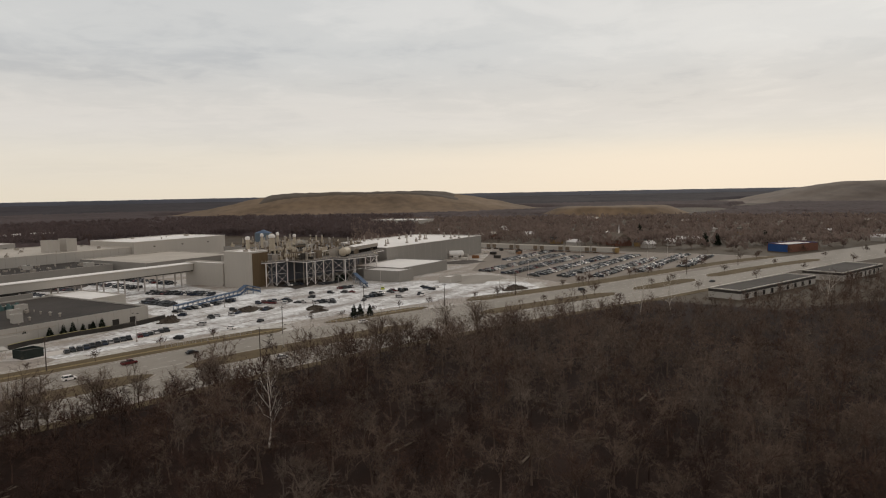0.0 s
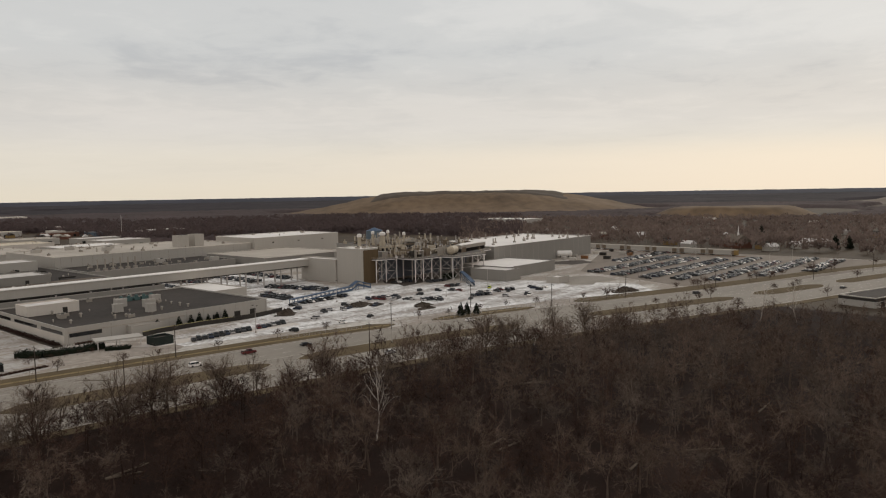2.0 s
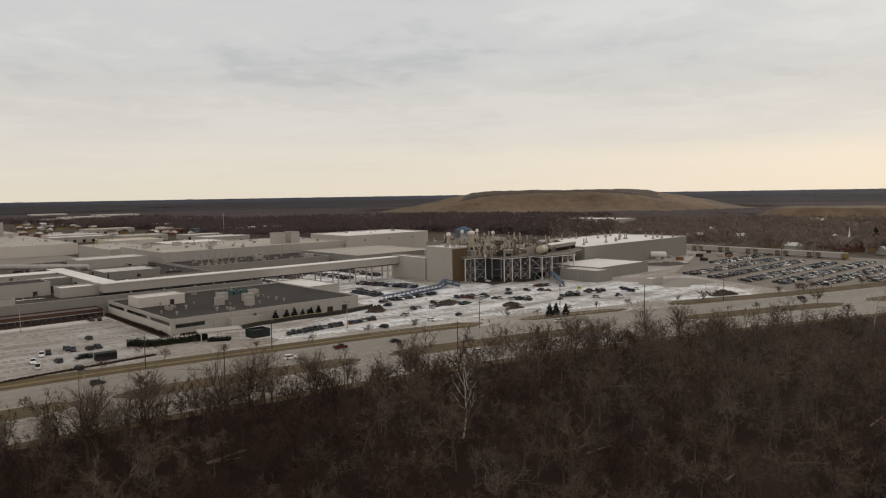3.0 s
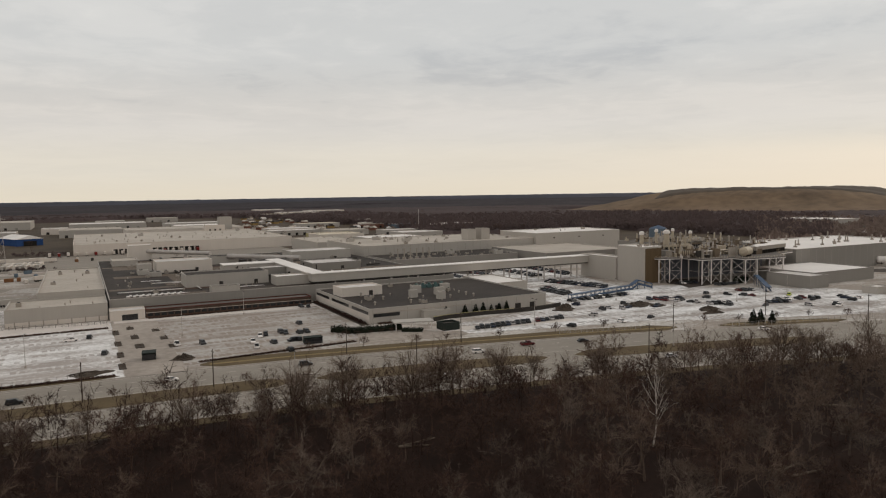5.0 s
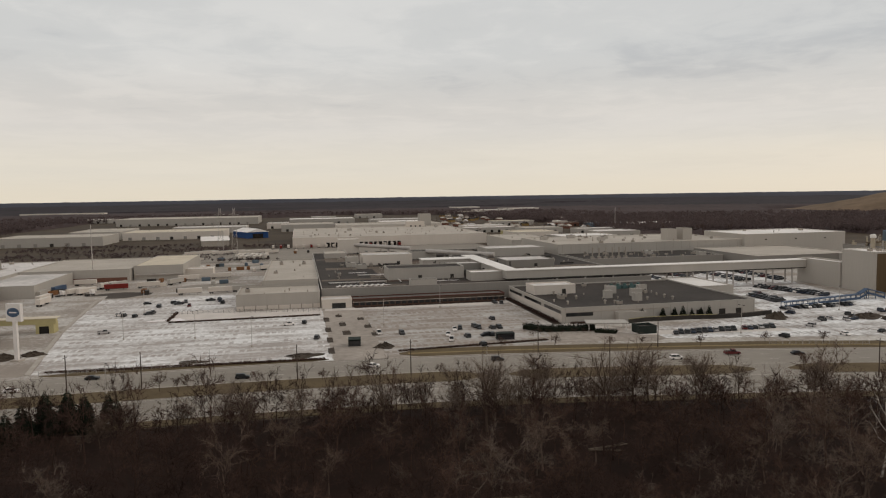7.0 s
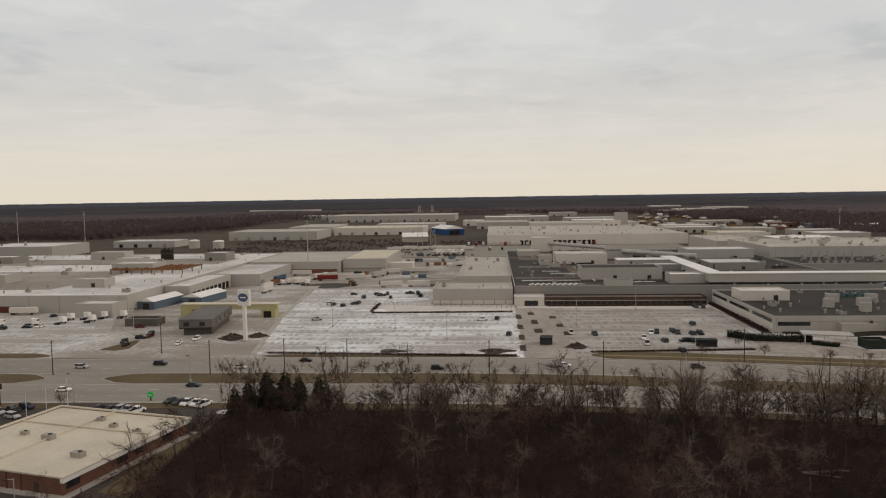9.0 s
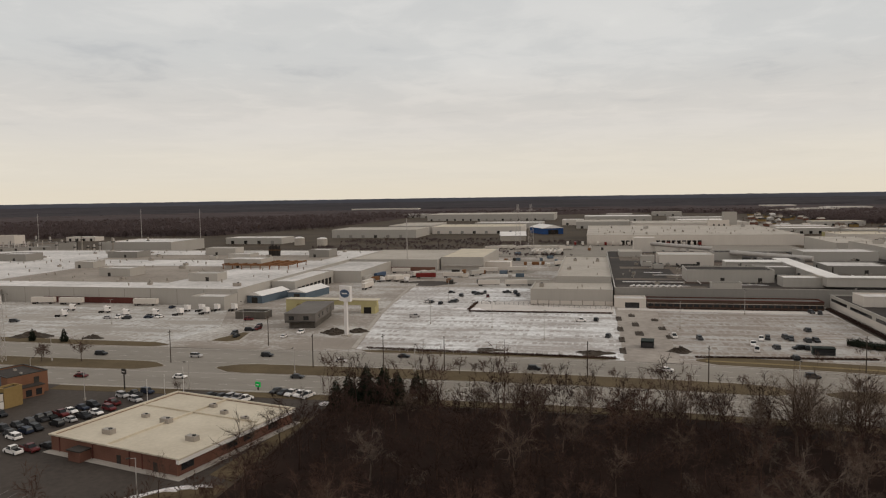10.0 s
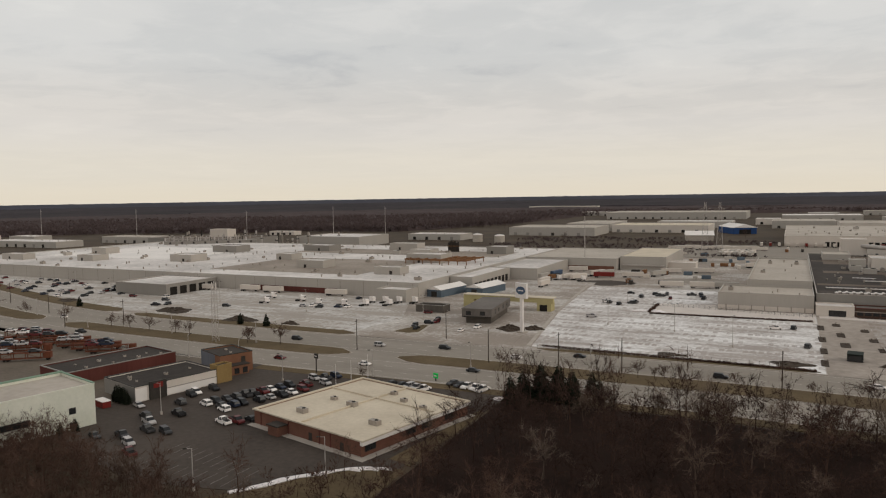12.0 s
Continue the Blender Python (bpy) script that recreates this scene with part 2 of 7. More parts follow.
M["blue_deep"] = mat("deep_blue_cladding", (0.02, 0.055, 0.17), (0.035, 0.085, 0.23), 0.1, 1.0)
M["blue_grey"] = mat("blue_grey_cladding", (0.075, 0.108, 0.140), (0.130, 0.170, 0.210), 0.1, 1.0)
M["yellow_wall"] = mat("pale_yellow_cladding", (0.36, 0.33, 0.17), (0.46, 0.425, 0.235), 0.1, 1.0)
M["green"] = mat("green_trim", (0.15, 0.25, 0.19), (0.23, 0.34, 0.27), 0.2, 1.5)
M["green_dark"] = mat("dark_green_paint", (0.018, 0.025, 0.023), (0.036, 0.045, 0.041), 0.2, 1.5)
M["teal"] = mat("faded_teal_paint", (0.055, 0.105, 0.105), (0.10, 0.165, 0.165), 0.2, 1.5)
M["mint"] = mat("pale_mint_render", (0.56, 0.61, 0.53), (0.70, 0.74, 0.67), 0.15, 1.2)
M["glass"] = mat("dark_window_glass", (0.012, 0.013, 0.015), (0.03, 0.033, 0.036), 0.3, 1, rough=0.08, spec=0.6)
M["car_glass"] = mat("tinted_car_glass", (0.010, 0.011, 0.012), (0.02, 0.022, 0.024), 0.3, 1, rough=0.35, spec=0.3)
M["black"] = mat("black_rubber", (0.012, 0.012, 0.012), (0.025, 0.024, 0.023), 0.5, 3)
M["bark"] = mat("grey_brown_bark", (0.055, 0.041, 0.032), (0.135, 0.104, 0.081), 0.3, 3, rough=0.95)
M["twig"] = mat("brown_twigs", (0.044, 0.0275, 0.0215), (0.115, 0.074, 0.057), 0.03, 0.3, rough=0.95, sharp=0.2)
M["twig_light"] = mat("grey_brown_twigs", (0.100, 0.078, 0.061), (0.240, 0.190, 0.150), 0.05, 0.5, rough=0.95)
M["twig_warm"] = mat("tan_brown_twigs", (0.080, 0.059, 0.047), (0.200, 0.151, 0.119), 0.04, 0.4, rough=0.95)
M["twig_grey"] = mat("ash_grey_twigs", (0.075, 0.060, 0.050), (0.185, 0.149, 0.122), 0.04, 0.4, rough=0.95)
M["twig_dark"] = mat("dark_brown_twigs", (0.025, 0.0155, 0.0130), (0.064, 0.041, 0.033), 0.04, 0.4, rough=0.95)
M["log"] = mat("bleached_log", (0.10, 0.082, 0.064), (0.20, 0.168, 0.133), 0.3, 3, rough=0.9)
M["far_crown"] = mat("far_bare_crowns", (0.076, 0.060, 0.060), (0.134, 0.108, 0.107), 0.008, 0.1, rough=0.95, island=0.15, sharp=0.3)
M["town_crown"] = mat("town_bare_crowns", (0.130, 0.104, 0.093), (0.260, 0.212, 0.190), 0.01, 0.1, rough=0.95, island=0.2, sharp=0.3)
for key in ("far_crown", "town_crown"):
    # fine twigs let part of the light through
    tree = M[key].node_tree
    bsdf, end = tree.nodes["Principled BSDF"], tree.nodes["Material Output"]
    thin, both = tree.nodes.new("ShaderNodeBsdfTranslucent"), tree.nodes.new("ShaderNodeMixShader")
    tree.links.new(bsdf.inputs["Base Color"].links[0].from_socket, thin.inputs["Color"])
    both.inputs[0].default_value = 0.5
    tree.links.new(bsdf.outputs[0], both.inputs[1])
    tree.links.new(thin.outputs[0], both.inputs[2])
    tree.links.new(both.outputs[0], end.inputs["Surface"])
M["plant_brown"] = mat("weathered_plant_metal", (0.105, 0.083, 0.060), (0.215, 0.178, 0.135), 0.2, 1.5, rough=0.6)
# blue-grey darkened by the plant deck's shade; also the brick store's dark side
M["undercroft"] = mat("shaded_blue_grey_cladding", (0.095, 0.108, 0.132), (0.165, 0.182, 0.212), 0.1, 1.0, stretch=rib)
M["brown_wall"] = mat("shaded_brown_cladding", (0.085, 0.062, 0.036), (0.145, 0.108, 0.066), 0.1, 1.0, stretch=rib)
M["roof_mid"] = mat("weathered_grey_roof", (0.10, 0.095, 0.088), (0.19, 0.18, 0.168), 0.08, 0.8)
M["bark_pale"] = mat("pale_birch_bark", (0.40, 0.37, 0.33), (0.58, 0.55, 0.50), 0.5, 3)
M["conifer"] = mat("dark_needles", (0.008, 0.012, 0.008), (0.024, 0.030, 0.019), 0.3, 2, rough=0.95)
M["pole"] = mat("weathered_wood_pole", (0.045, 0.036, 0.030), (0.10, 0.08, 0.065), 0.3, 3)
M["dirt"] = mat("dark_soil", (0.035, 0.028, 0.022), (0.085, 0.07, 0.055), 0.3, 2)
M["dirt_lot"] = mat("gravelly_dirt", (0.080, 0.068, 0.053), (0.185, 0.162, 0.134), 0.05, 0.8)
M["orange"] = mat("orange_red_paint", (0.090, 0.034, 0.020), (0.165, 0.062, 0.036), 0.3, 2)
M["red"] = mat("red_paint", (0.13, 0.018, 0.016), (0.21, 0.034, 0.029), 0.3, 2, rough=0.4)
M["sign_green"] = mat("bright_green_sign", (0.02, 0.50, 0.10), (0.04, 0.62, 0.15), 0.5, 2)
M["dock_dark"] = mat("dark_dock_opening", (0.012, 0.011, 0.010), (0.03, 0.028, 0.025), 0.3, 1)
PAINT = {"black": (0.010, 0.010, 0.011), "dark grey": (0.035, 0.036, 0.038), "silver": (0.36, 0.36, 0.36), "white": (0.70, 0.70, 0.69),
         "dark red": (0.095, 0.012, 0.012), "dark blue": (0.011, 0.017, 0.036), "yellow green": (0.40, 0.48, 0.05)}
for colour, c in PAINT.items():
    M["car " + colour] = mat("car_paint_" + colour.replace(" ", "_"), c, tuple(v * 1.25 for v in c), 0.4, 3, rough=0.4, spec=0.35)


# ---- building helpers ----
def mesh_ob(name, verts, faces, material, parent=None, label="", smooth=False):
    me = bpy.data.meshes.new(name)
    if isinstance(verts, np.ndarray):
        me.vertices.add(len(verts))
        me.vertices.foreach_set("co", np.ascontiguousarray(verts, dtype=np.float32).ravel())
        k = faces.shape[1]
        me.loops.add(faces.size)
        me.loops.foreach_set("vertex_index", np.ascontiguousarray(faces, dtype=np.int32).ravel())
        me.polygons.add(len(faces))
        me.polygons.foreach_set("loop_start", np.arange(0, faces.size, k, dtype=np.int32))
        me.update(calc_edges=True)
    else:
        me.from_pydata(verts, [], faces)
    me.materials.append(M[material])
    if smooth:
        me.shade_smooth()
    ob = new(name, me)
    if parent:
        ob.parent = parent
    if label:
        ob["label"] = label
    return ob


class Shape:
    """Gathers boxes, tubes and prisms into one mesh."""

    def __init__(self):
        self.v, self.f = [], []

    def add(self, v, f):
        k = len(self.v)
        self.v += [tuple(p) for p in v]
        self.f += [tuple(i + k for i in q) for q in f]
        return self

    def box(self, x0, x1, y0, y1, z0, z1):
        return self.add([(x0, y0, z0), (x1, y0, z0), (x1, y1, z0), (x0, y1, z0), (x0, y0, z1), (x1, y0, z1), (x1, y1, z1), (x0, y1, z1)],
                        [(0, 3, 2, 1), (4, 5, 6, 7), (0, 1, 5, 4), (1, 2, 6, 5), (2, 3, 7, 6), (3, 0, 4, 7)])

    def tube(self, a, b, r0, r1=None, n=8, cap=True):
        a, b = Vector(a), Vector(b)
        r1 = r0 if r1 is None else r1
        d = (b - a).normalized()
        u = d.orthogonal().normalized()
        w = d.cross(u)
        v = [c + (u * math.cos(6.28319 * i / n) + w * math.sin(6.28319 * i / n)) * r for c, r in ((a, r0), (b, r1)) for i in range(n)]
        f = [(i, (i + 1) % n, n + (i + 1) % n, n + i) for i in range(n)]
        if cap:
            f += [tuple(range(n))[::-1], tuple(range(n, 2 * n))]
        return self.add(v, f)

    def beam(self, a, b, w):
        return self.tube(a, b, w * 0.7, n=4)

    def prism(self, outline, z0, z1):
        n = len(outline)
        v = [(x, y, z0) for x, y in outline] + [(x, y, z1) for x, y in outline]
        return self.add(v, [(i, (i + 1) % n, n + (i + 1) % n, n + i) for i in range(n)] + [tuple(range(n))[::-1], tuple(range(n, 2 * n))])

    def gable(self, x0, x1, y0, y1, z0, z1, along="x"):
        if along == "x":
            v = [(x0, y0, z0), (x1, y0, z0), (x1, y1, z0), (x0, y1, z0), (x0, (y0 + y1) / 2, z1), (x1, (y0 + y1) / 2, z1)]
            return self.add(v, [(0, 1, 5, 4), (2, 3, 4, 5), (0, 4, 3), (1, 2, 5), (0, 3, 2, 1)])
        v = [(x0, y0, z0), (x0, y1, z0), (x1, y1, z0), (x1, y0, z0), ((x0 + x1) / 2, y0, z1), ((x0 + x1) / 2, y1, z1)]
        return self.add(v, [(0, 4, 5, 1), (2, 5, 4, 3), (0, 3, 4), (1, 5, 2), (0, 1, 2, 3)])

    def dome(self, c, r, h, n=12, rings=4):
        v = [(c[0] + r * math.cos(6.28319 * i / n) * math.cos(k * 1.5708 / rings), c[1] + r * math.sin(6.28319 * i / n) * math.cos(k * 1.5708 / rings), c[2] + h * math.sin(k * 1.5708 / rings)) for k in range(rings) for i in range(n)]
        v.append((c[0], c[1], c[2] + h))
        f = [(k * n + i, k * n + (i + 1) % n, (k + 1) * n + (i + 1) % n, (k + 1) * n + i) for k in range(rings - 1) for i in range(n)]
        f += [((rings - 1) * n + i, (rings - 1) * n + (i + 1) % n, rings * n) for i in range(n)]
        return self.add(v, f)


def part(name, shape, material, parent=None, label=""):
    return mesh_ob(name, shape.v, shape.f, material, parent, label)


def thing(name, x, y, z=0.0, rz=0.0, label="", category="", group="", kind=""):
    ob = new(name)
    ob.matrix_basis = pose(x, y, z, 0, 0, rz)
    return tagged(ob, label, category, group, kind)


def sheet(name, outline, z, material, label, category, thick=0.3):
    """A flat piece of the ground with its own thickness, its top at z."""
    s = Shape().prism(outline, z - thick, z)
    return tagged(part(name, s, material), label, category, kind="structure")


# ---- ground, hills and far woods ----
def ease(t):
    t = np.clip(t, 0, 1)
    return t * t * (3 - 2 * t)


def rise(r):
    return 35.5 * ease((r - 2300) / 2600) - 0.03


def wobble(x, y, k):
    return (np.sin(x * k + 1.3) * np.cos(y * k * 1.17 + 0.4) + 0.5 * np.sin(x * k * 2.3 + y * k * 1.9) + 0.25 * np.sin(x * k * 5.1 - y * k * 4.3 + 2.0)) / 1.75


def polar(radii, angles):
    a, r = np.meshgrid(angles, radii)
    x, y = r * np.cos(a), r * np.sin(a)
    n, k = len(angles), len(radii)
    i = np.arange((k - 1) * (n - 1))
    i = i // (n - 1) * n + i % (n - 1)
    return x.ravel(), y.ravel(), np.stack([i, i + n, i + n + 1, i + 1], 1)


radii = np.concatenate([[0.5], np.linspace(60, 2300, 24), np.linspace(2400, 4980, 30)])
gx, gy, gf = polar(radii, np.radians(np.linspace(0, 360, 181)))
tagged(mesh_ob("ground", np.stack([gx, gy, rise(np.hypot(gx, gy))], 1), gf[:, ::-1], "ground", smooth=True), "flat winter ground of dull brown grass", "ground", kind="structure")

# centre x, centre y, half length, half width, turn, height, plateau share
HILLS = [("landfill_hill", 1780, 1400, 640, 420, -52, 62, 0.30), ("far_hill", 2880, 40, 520, 420, -80, 68, 0.12), ("low_mound", 1560, 505, 190, 120, -68, 22, 0.55), ("west_hill", 1920, 4300, 260, 160, -60, 12, 0.3)]


def hill_height(h, x, y):
    _, cx, cy, a, b, turn, top, flat = h
    c, s = math.cos(radians(turn)), math.sin(radians(turn))
    u, w = ((x - cx) * c + (y - cy) * s) / a, (-(x - cx) * s + (y - cy) * c) / b
    d = np.sqrt(u * u + w * w) + 0.05 * wobble(x, y, 0.012)
    return top * ease((1 - d) / (1 - flat)) + 1.6 * wobble(x, y, 0.03) * ease((1 - d) * 2)


for h in HILLS:
    _, cx, cy, a, b, turn, top, flat = h
    u, w = np.meshgrid(np.linspace(-1.15, 1.15, 90), np.linspace(-1.15, 1.15, 60))
    c, s = math.cos(radians(turn)), math.sin(radians(turn))
    x, y = (cx + u * a * c - w * b * s).ravel(), (cy + u * a * s + w * b * c).ravel()
    z = hill_height(h, x, y) - 1.5 + rise(np.hypot(x, y)) * (0.6 if h[0] == "far_hill" else 1)
    i = np.arange(59 * 89)
    i = i // 89 * 90 + i % 89
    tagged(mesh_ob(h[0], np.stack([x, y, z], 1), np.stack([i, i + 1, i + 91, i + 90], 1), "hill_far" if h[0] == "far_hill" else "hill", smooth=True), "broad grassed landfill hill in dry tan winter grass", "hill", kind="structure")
# stripped earth along the landfill's top
u, w = np.meshgrid(np.linspace(-0.50, 0.50, 70), np.linspace(-0.42, 0.35, 26))
c, s = math.cos(radians(-52)), math.sin(radians(-52))
x, y = (1780 + u * 640 * c - w * 420 * s).ravel(), (1400 + u * 640 * s + w * 420 * c).ravel()
edge = ease((1 - np.maximum(np.abs(u.ravel()) / 0.5, np.abs(w.ravel() + 0.035) / 0.385)) * 6)
z = hill_height(HILLS[0], x, y) - 4.5 + edge * (5.3 + 2.4 * wobble(x, y, 0.021) + 1.8 * wobble(x, y, 0.06))
i = np.arange(25 * 69)
i = i // 69 * 70 + i % 69
tagged(mesh_ob("bare_summit", np.stack([x, y, z], 1), np.stack([i, i + 1, i + 71, i + 70], 1), "hill_top", smooth=True), "dark stripped earth along the landfill's summit", "hill", kind="structure")

EDGE_A = np.radians([-40, -10, 0, 10, 20, 30, 38, 49, 64, 69.5, 73, 78, 87, 95, 105, 111, 120, 137, 148, 160, 185])
EDGE_R = np.array([820, 820, 800, 790, 770, 770, 960, 1120, 1010, 1440, 1500, 2050, 2250, 2050, 1950, 1400, 1225, 1345, 1475, 1500, 1500])


def wood_edge(a):
    return np.interp(a, EDGE_A, EDGE_R)


# fields and clearings in the far woods: centre x, y, half sizes
CLEAR = [(1760, 470, 420, 170), (2400, 330, 380, 60), (-120, 2550, 160, 40), (-560, 2700, 250, 40), (700, 2750, 200, 45), (1200, 3000, 150, 40)]


def off_hills(x, y):
    """1 where trees may stand, 0 on the bare hills and in the clearings."""
    free = np.ones_like(x)
    for h in HILLS[:3]:
        _, cx, cy, p, q, turn, _, _ = h
        c, s = math.cos(radians(turn)), math.sin(radians(turn))
        u, w = ((x - cx) * c + (y - cy) * s) / p, (-(x - cx) * s + (y - cy) * c) / q
        free = np.minimum(free, ease((np.hypot(u, w) - 0.98) * 18))
    for cx, cy, p, q in CLEAR:
        free = np.minimum(free, ease((np.hypot((x - cx) / p, (y - cy) / q) - 0.9) * 8))
    return free


def canopy(radii, a0, a1, step, name, seed):
    rng = np.random.default_rng(seed)
    ang = np.radians(np.arange(a0, a1, step))
    x, y, f = polar(radii, ang)
    n = len(x)
    x, y = x + rng.normal(0, 2.5, n), y + rng.normal(0, 2.5, n)
    r, a = np.hypot(x, y), np.arctan2(y, x)
    z = rise(r) + np.interp(r, (1500, 2300), (6.0, 9.3)) + 1.3 * wobble(x, y, 0.02) + rng.normal(0, .85, n) * np.interp(r, (1700, 2600), (1, .6))
    inside = ease((r - wood_edge(a) - 60 * wobble(x, y, 0.006)) / 22)
    # among the houses only single trees stand
    inside = np.where((a < 0.68) & (r < 1430), 0, inside)
    inside = np.minimum(inside, off_hills(x, y))
    z = np.where(inside > 0.02, z * inside + (1 - inside) * -1.0, rise(r) - 4)
    keep = (inside[f] > 0.02).any(1)
    return tagged(mesh_ob(name, np.stack([x, y, z], 1), f[keep][:, ::-1], "far_wood" if radii[0] < 2000 else "outer_wood" if radii[0] < 3000 else "horizon_wood", smooth=True), "far bare winter woods, grey brown, hazed bluer in the outer bands", "woods", kind="stuff")


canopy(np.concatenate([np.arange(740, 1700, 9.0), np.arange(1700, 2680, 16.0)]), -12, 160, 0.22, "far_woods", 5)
# these two bands use the colours with painted haze
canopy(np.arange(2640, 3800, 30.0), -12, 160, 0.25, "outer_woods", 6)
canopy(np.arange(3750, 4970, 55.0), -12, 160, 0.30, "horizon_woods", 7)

# ---- the road ----
ROAD = [(-1400, 590), (-1000, 430), (-700, 330), (-487, 266), (-400, 240), (-310, 226), (-200, 224), (-100, 227), (0, 228), (60, 224), (140, 210), (190, 200), (260, 179), (330, 155), (400, 126), (475, 102), (560, 75), (640, 40), (765, -12), (1000, -110), (1400, -290)]
rx = np.array([p[0] for p in ROAD], float)
ry = np.array([p[1] for p in ROAD], float)
sx = np.arange(-1400, 1400, 6.0)
sy = np.interp(sx, rx, ry)
sy = np.convolve(np.pad(sy, 5, mode="edge"), np.ones(11) / 11, mode="valid")
slope = np.gradient(sy, sx)


def road_y(x):
    return float(np.interp(x, sx, sy))


def along(x, off):
    """The point beside the road's centre line at x, off metres towards the works."""
    s = float(np.interp(x, sx, slope))
    k = math.hypot(1, s)
    return x - off * s / k, road_y(x) + off / k


def ribbon(shape, x0, x1, o0, o1, z0, z1, taper=0.0, step=6.0):
    n = max(2, int((x1 - x0) / step))
    low, high = [], []
    for i in range(n + 1):
        x = x0 + (x1 - x0) * i / n
        t = min(1.0, (i + 0.0) / n * (x1 - x0) / taper, (1 - i / n) * (x1 - x0) / taper) if taper else 1.0
        mid, half = (o0 + o1) / 2, (o1 - o0) / 2 * math.sqrt(max(t, 0.02))
        low.append(along(x, mid - half))
        high.append(along(x, mid + half))
    v = [(*p, z) for z in (z0, z1) for p in low] + [(*p, z) for z in (z0, z1) for p in high]
    m = n + 1
    f = []
    for i in range(n):
        f += [(m + i, m + i + 1, 3 * m + i + 1, 3 * m + i), (i, i + 1, m + i + 1, m + i), (2 * m + i + 1, 2 * m + i, 3 * m + i, 3 * m + i + 1)]
    f += [(0, m, 3 * m, 2 * m), (n, 2 * m + n, 3 * m + n, m + n)]
    return shape.add(v, f)


tagged(part("road", ribbon(Shape(), -1390, 1380, -28, 30, -0.3, 0.05), "asphalt"), "wide divided road of pale salted asphalt", "road", kind="structure")
MEDIANS = [(-900, -346), (-323, -152), (-132, 60), (66, 149), (159, 262), (300, 396), (412, 476), (492, 640)]
for x0, x1 in MEDIANS:
    k = tagged(part("median_kerb", ribbon(Shape(), x0, x1, -6.6, 6.6, -0.2, 0.17, 9), "kerb"), "worn concrete kerb round the road's median", "kerb", kind="structure")
    tagged(part("median", ribbon(Shape(), x0 + 0.6, x1 - 0.6, -6.2, 6.2, -0.2, 0.24, 9), "grass"), "dull brown grass median between the carriageways", "median", kind="structure")
s = Shape()
for off in (-20.6, -13.6, 14.2, 21.6):
    for k in range(-70, 75):
        ribbon(s, k * 10, k * 10 + 3.2, off - 0.09, off + 0.09, 0.0, 0.06, step=3.2)
for off in (-26.5, -7.4, 7.6, 28.4):
    ribbon(s, -700, 700, off - 0.07, off + 0.07, 0.0, 0.06, step=12)
tagged(part("lane_marking", s, "paint_white"), "worn white lane dashes on the road", "road marking", kind="structure")
s = Shape()
for x0, x1 in ((-1390, -168), (-90, 10), (31, 221), (237, 300), (320, 640)):
    ribbon(s, x0, x1, 29.5, 30.2, -0.2, 0.20, step=8)
for x0, x1 in ((-1390, -185), (-172, -128), (-112, 640)):
    ribbon(s, x0, x1, -28.3, -27.6, -0.2, 0.20, step=8)
tagged(part("kerb", s, "kerb"), "pale concrete kerb along the road", "kerb", kind="structure")
s = Shape()
for x0, x1, w in ((-1390, -335, 12), (-318, -172, 9), (-88, 8, 5.5), (33, 220, 13), (238, 296, 10), (322, 640, 14)):
    ribbon(s, x0, x1, 30.2, 30.2 + w, -0.2, 0.14, 5, step=8)
tagged(part("verge", s, "grass"), "brown grass verge beside the road", "verge", kind="structure")
s = Shape()
for x0, x1 in ((33, 220), (238, 296)):
    ribbon(s, x0 + 3, x1 - 3, 35.2, 37.0, -0.2, 0.17, step=8)
tagged(part("footpath", s, "yellow_grass"), "straw-coloured footpath along the verge", "path", kind="structure")
s = Shape()
ribbon(s, -112, 470, -33.5, -28.3, -0.2, 0.12, step=8)
ribbon(s, -172, -128, -33.5, -28.3, -0.2, 0.12, step=8)
tagged(part("wood_verge", s, "grass"), "rough grass strip between road and trees", "verge", kind="structure")

# ---- yards and lots ----
sheet("works_yard", [(-760, 330), (-487, 293), (-310, 256), (0, 256), (140, 238), (260, 205), (400, 152), (425, 166), (655, 76), (668, 420), (620, 640), (480, 680), (200, 680), (-130, 680), (-470, 680), (-720, 660)], 0.02, "yard", "pale stained concrete yard of the works", "yard")
sheet("snowy_lot", [(-92, 263), (10.6, 258), (10.6, 383), (-34, 383), (-34, 452), (-118, 452), (-106, 345)], 0.06, "snow_lot", "car park with wind-blown snow over its stalls", "car park")
sheet("bare_lot", [(31, 262), (100, 268), (107, 290), (112, 372), (31, 379)], 0.06, "brown_lot", "bare salted car park with faint stall lines", "car park")
sheet("entrance_drive", [(11, 257), (30.6, 255), (30.6, 383), (11, 383)], 0.05, "concrete", "worn salted drive between two car parks", "drive")
sheet("east_lot", [(146, 262), (230, 244), (270, 226), (345, 199), (398, 175), (420, 196), (398, 266), (352, 300), (330, 330), (300, 338), (322, 440), (300, 480), (228, 480), (226, 300), (146, 284)], 0.06, "snow_lot_east", "snow-covered works car park", "car park")
sheet("dispatch_lot", [(425, 168), (500, 118), (650, 70), (660, 205), (630, 330), (465, 262)], 0.07, "lot_asphalt", "grey dispatch car park packed with new cars", "car park")
sheet("west_lot", [(-640, 338), (-490, 302), (-400, 276), (-310, 266), (-176, 263), (-172, 300), (-196, 352), (-640, 356)], 0.06, "west_lot", "wide salted concrete lot before the plant", "car park")
sheet("gate_drive", [(-168, 258), (-100, 258), (-108, 345), (-118, 470), (-178, 470), (-165, 345)], 0.08, "yard", "grey salted drive through the works gate", "drive")
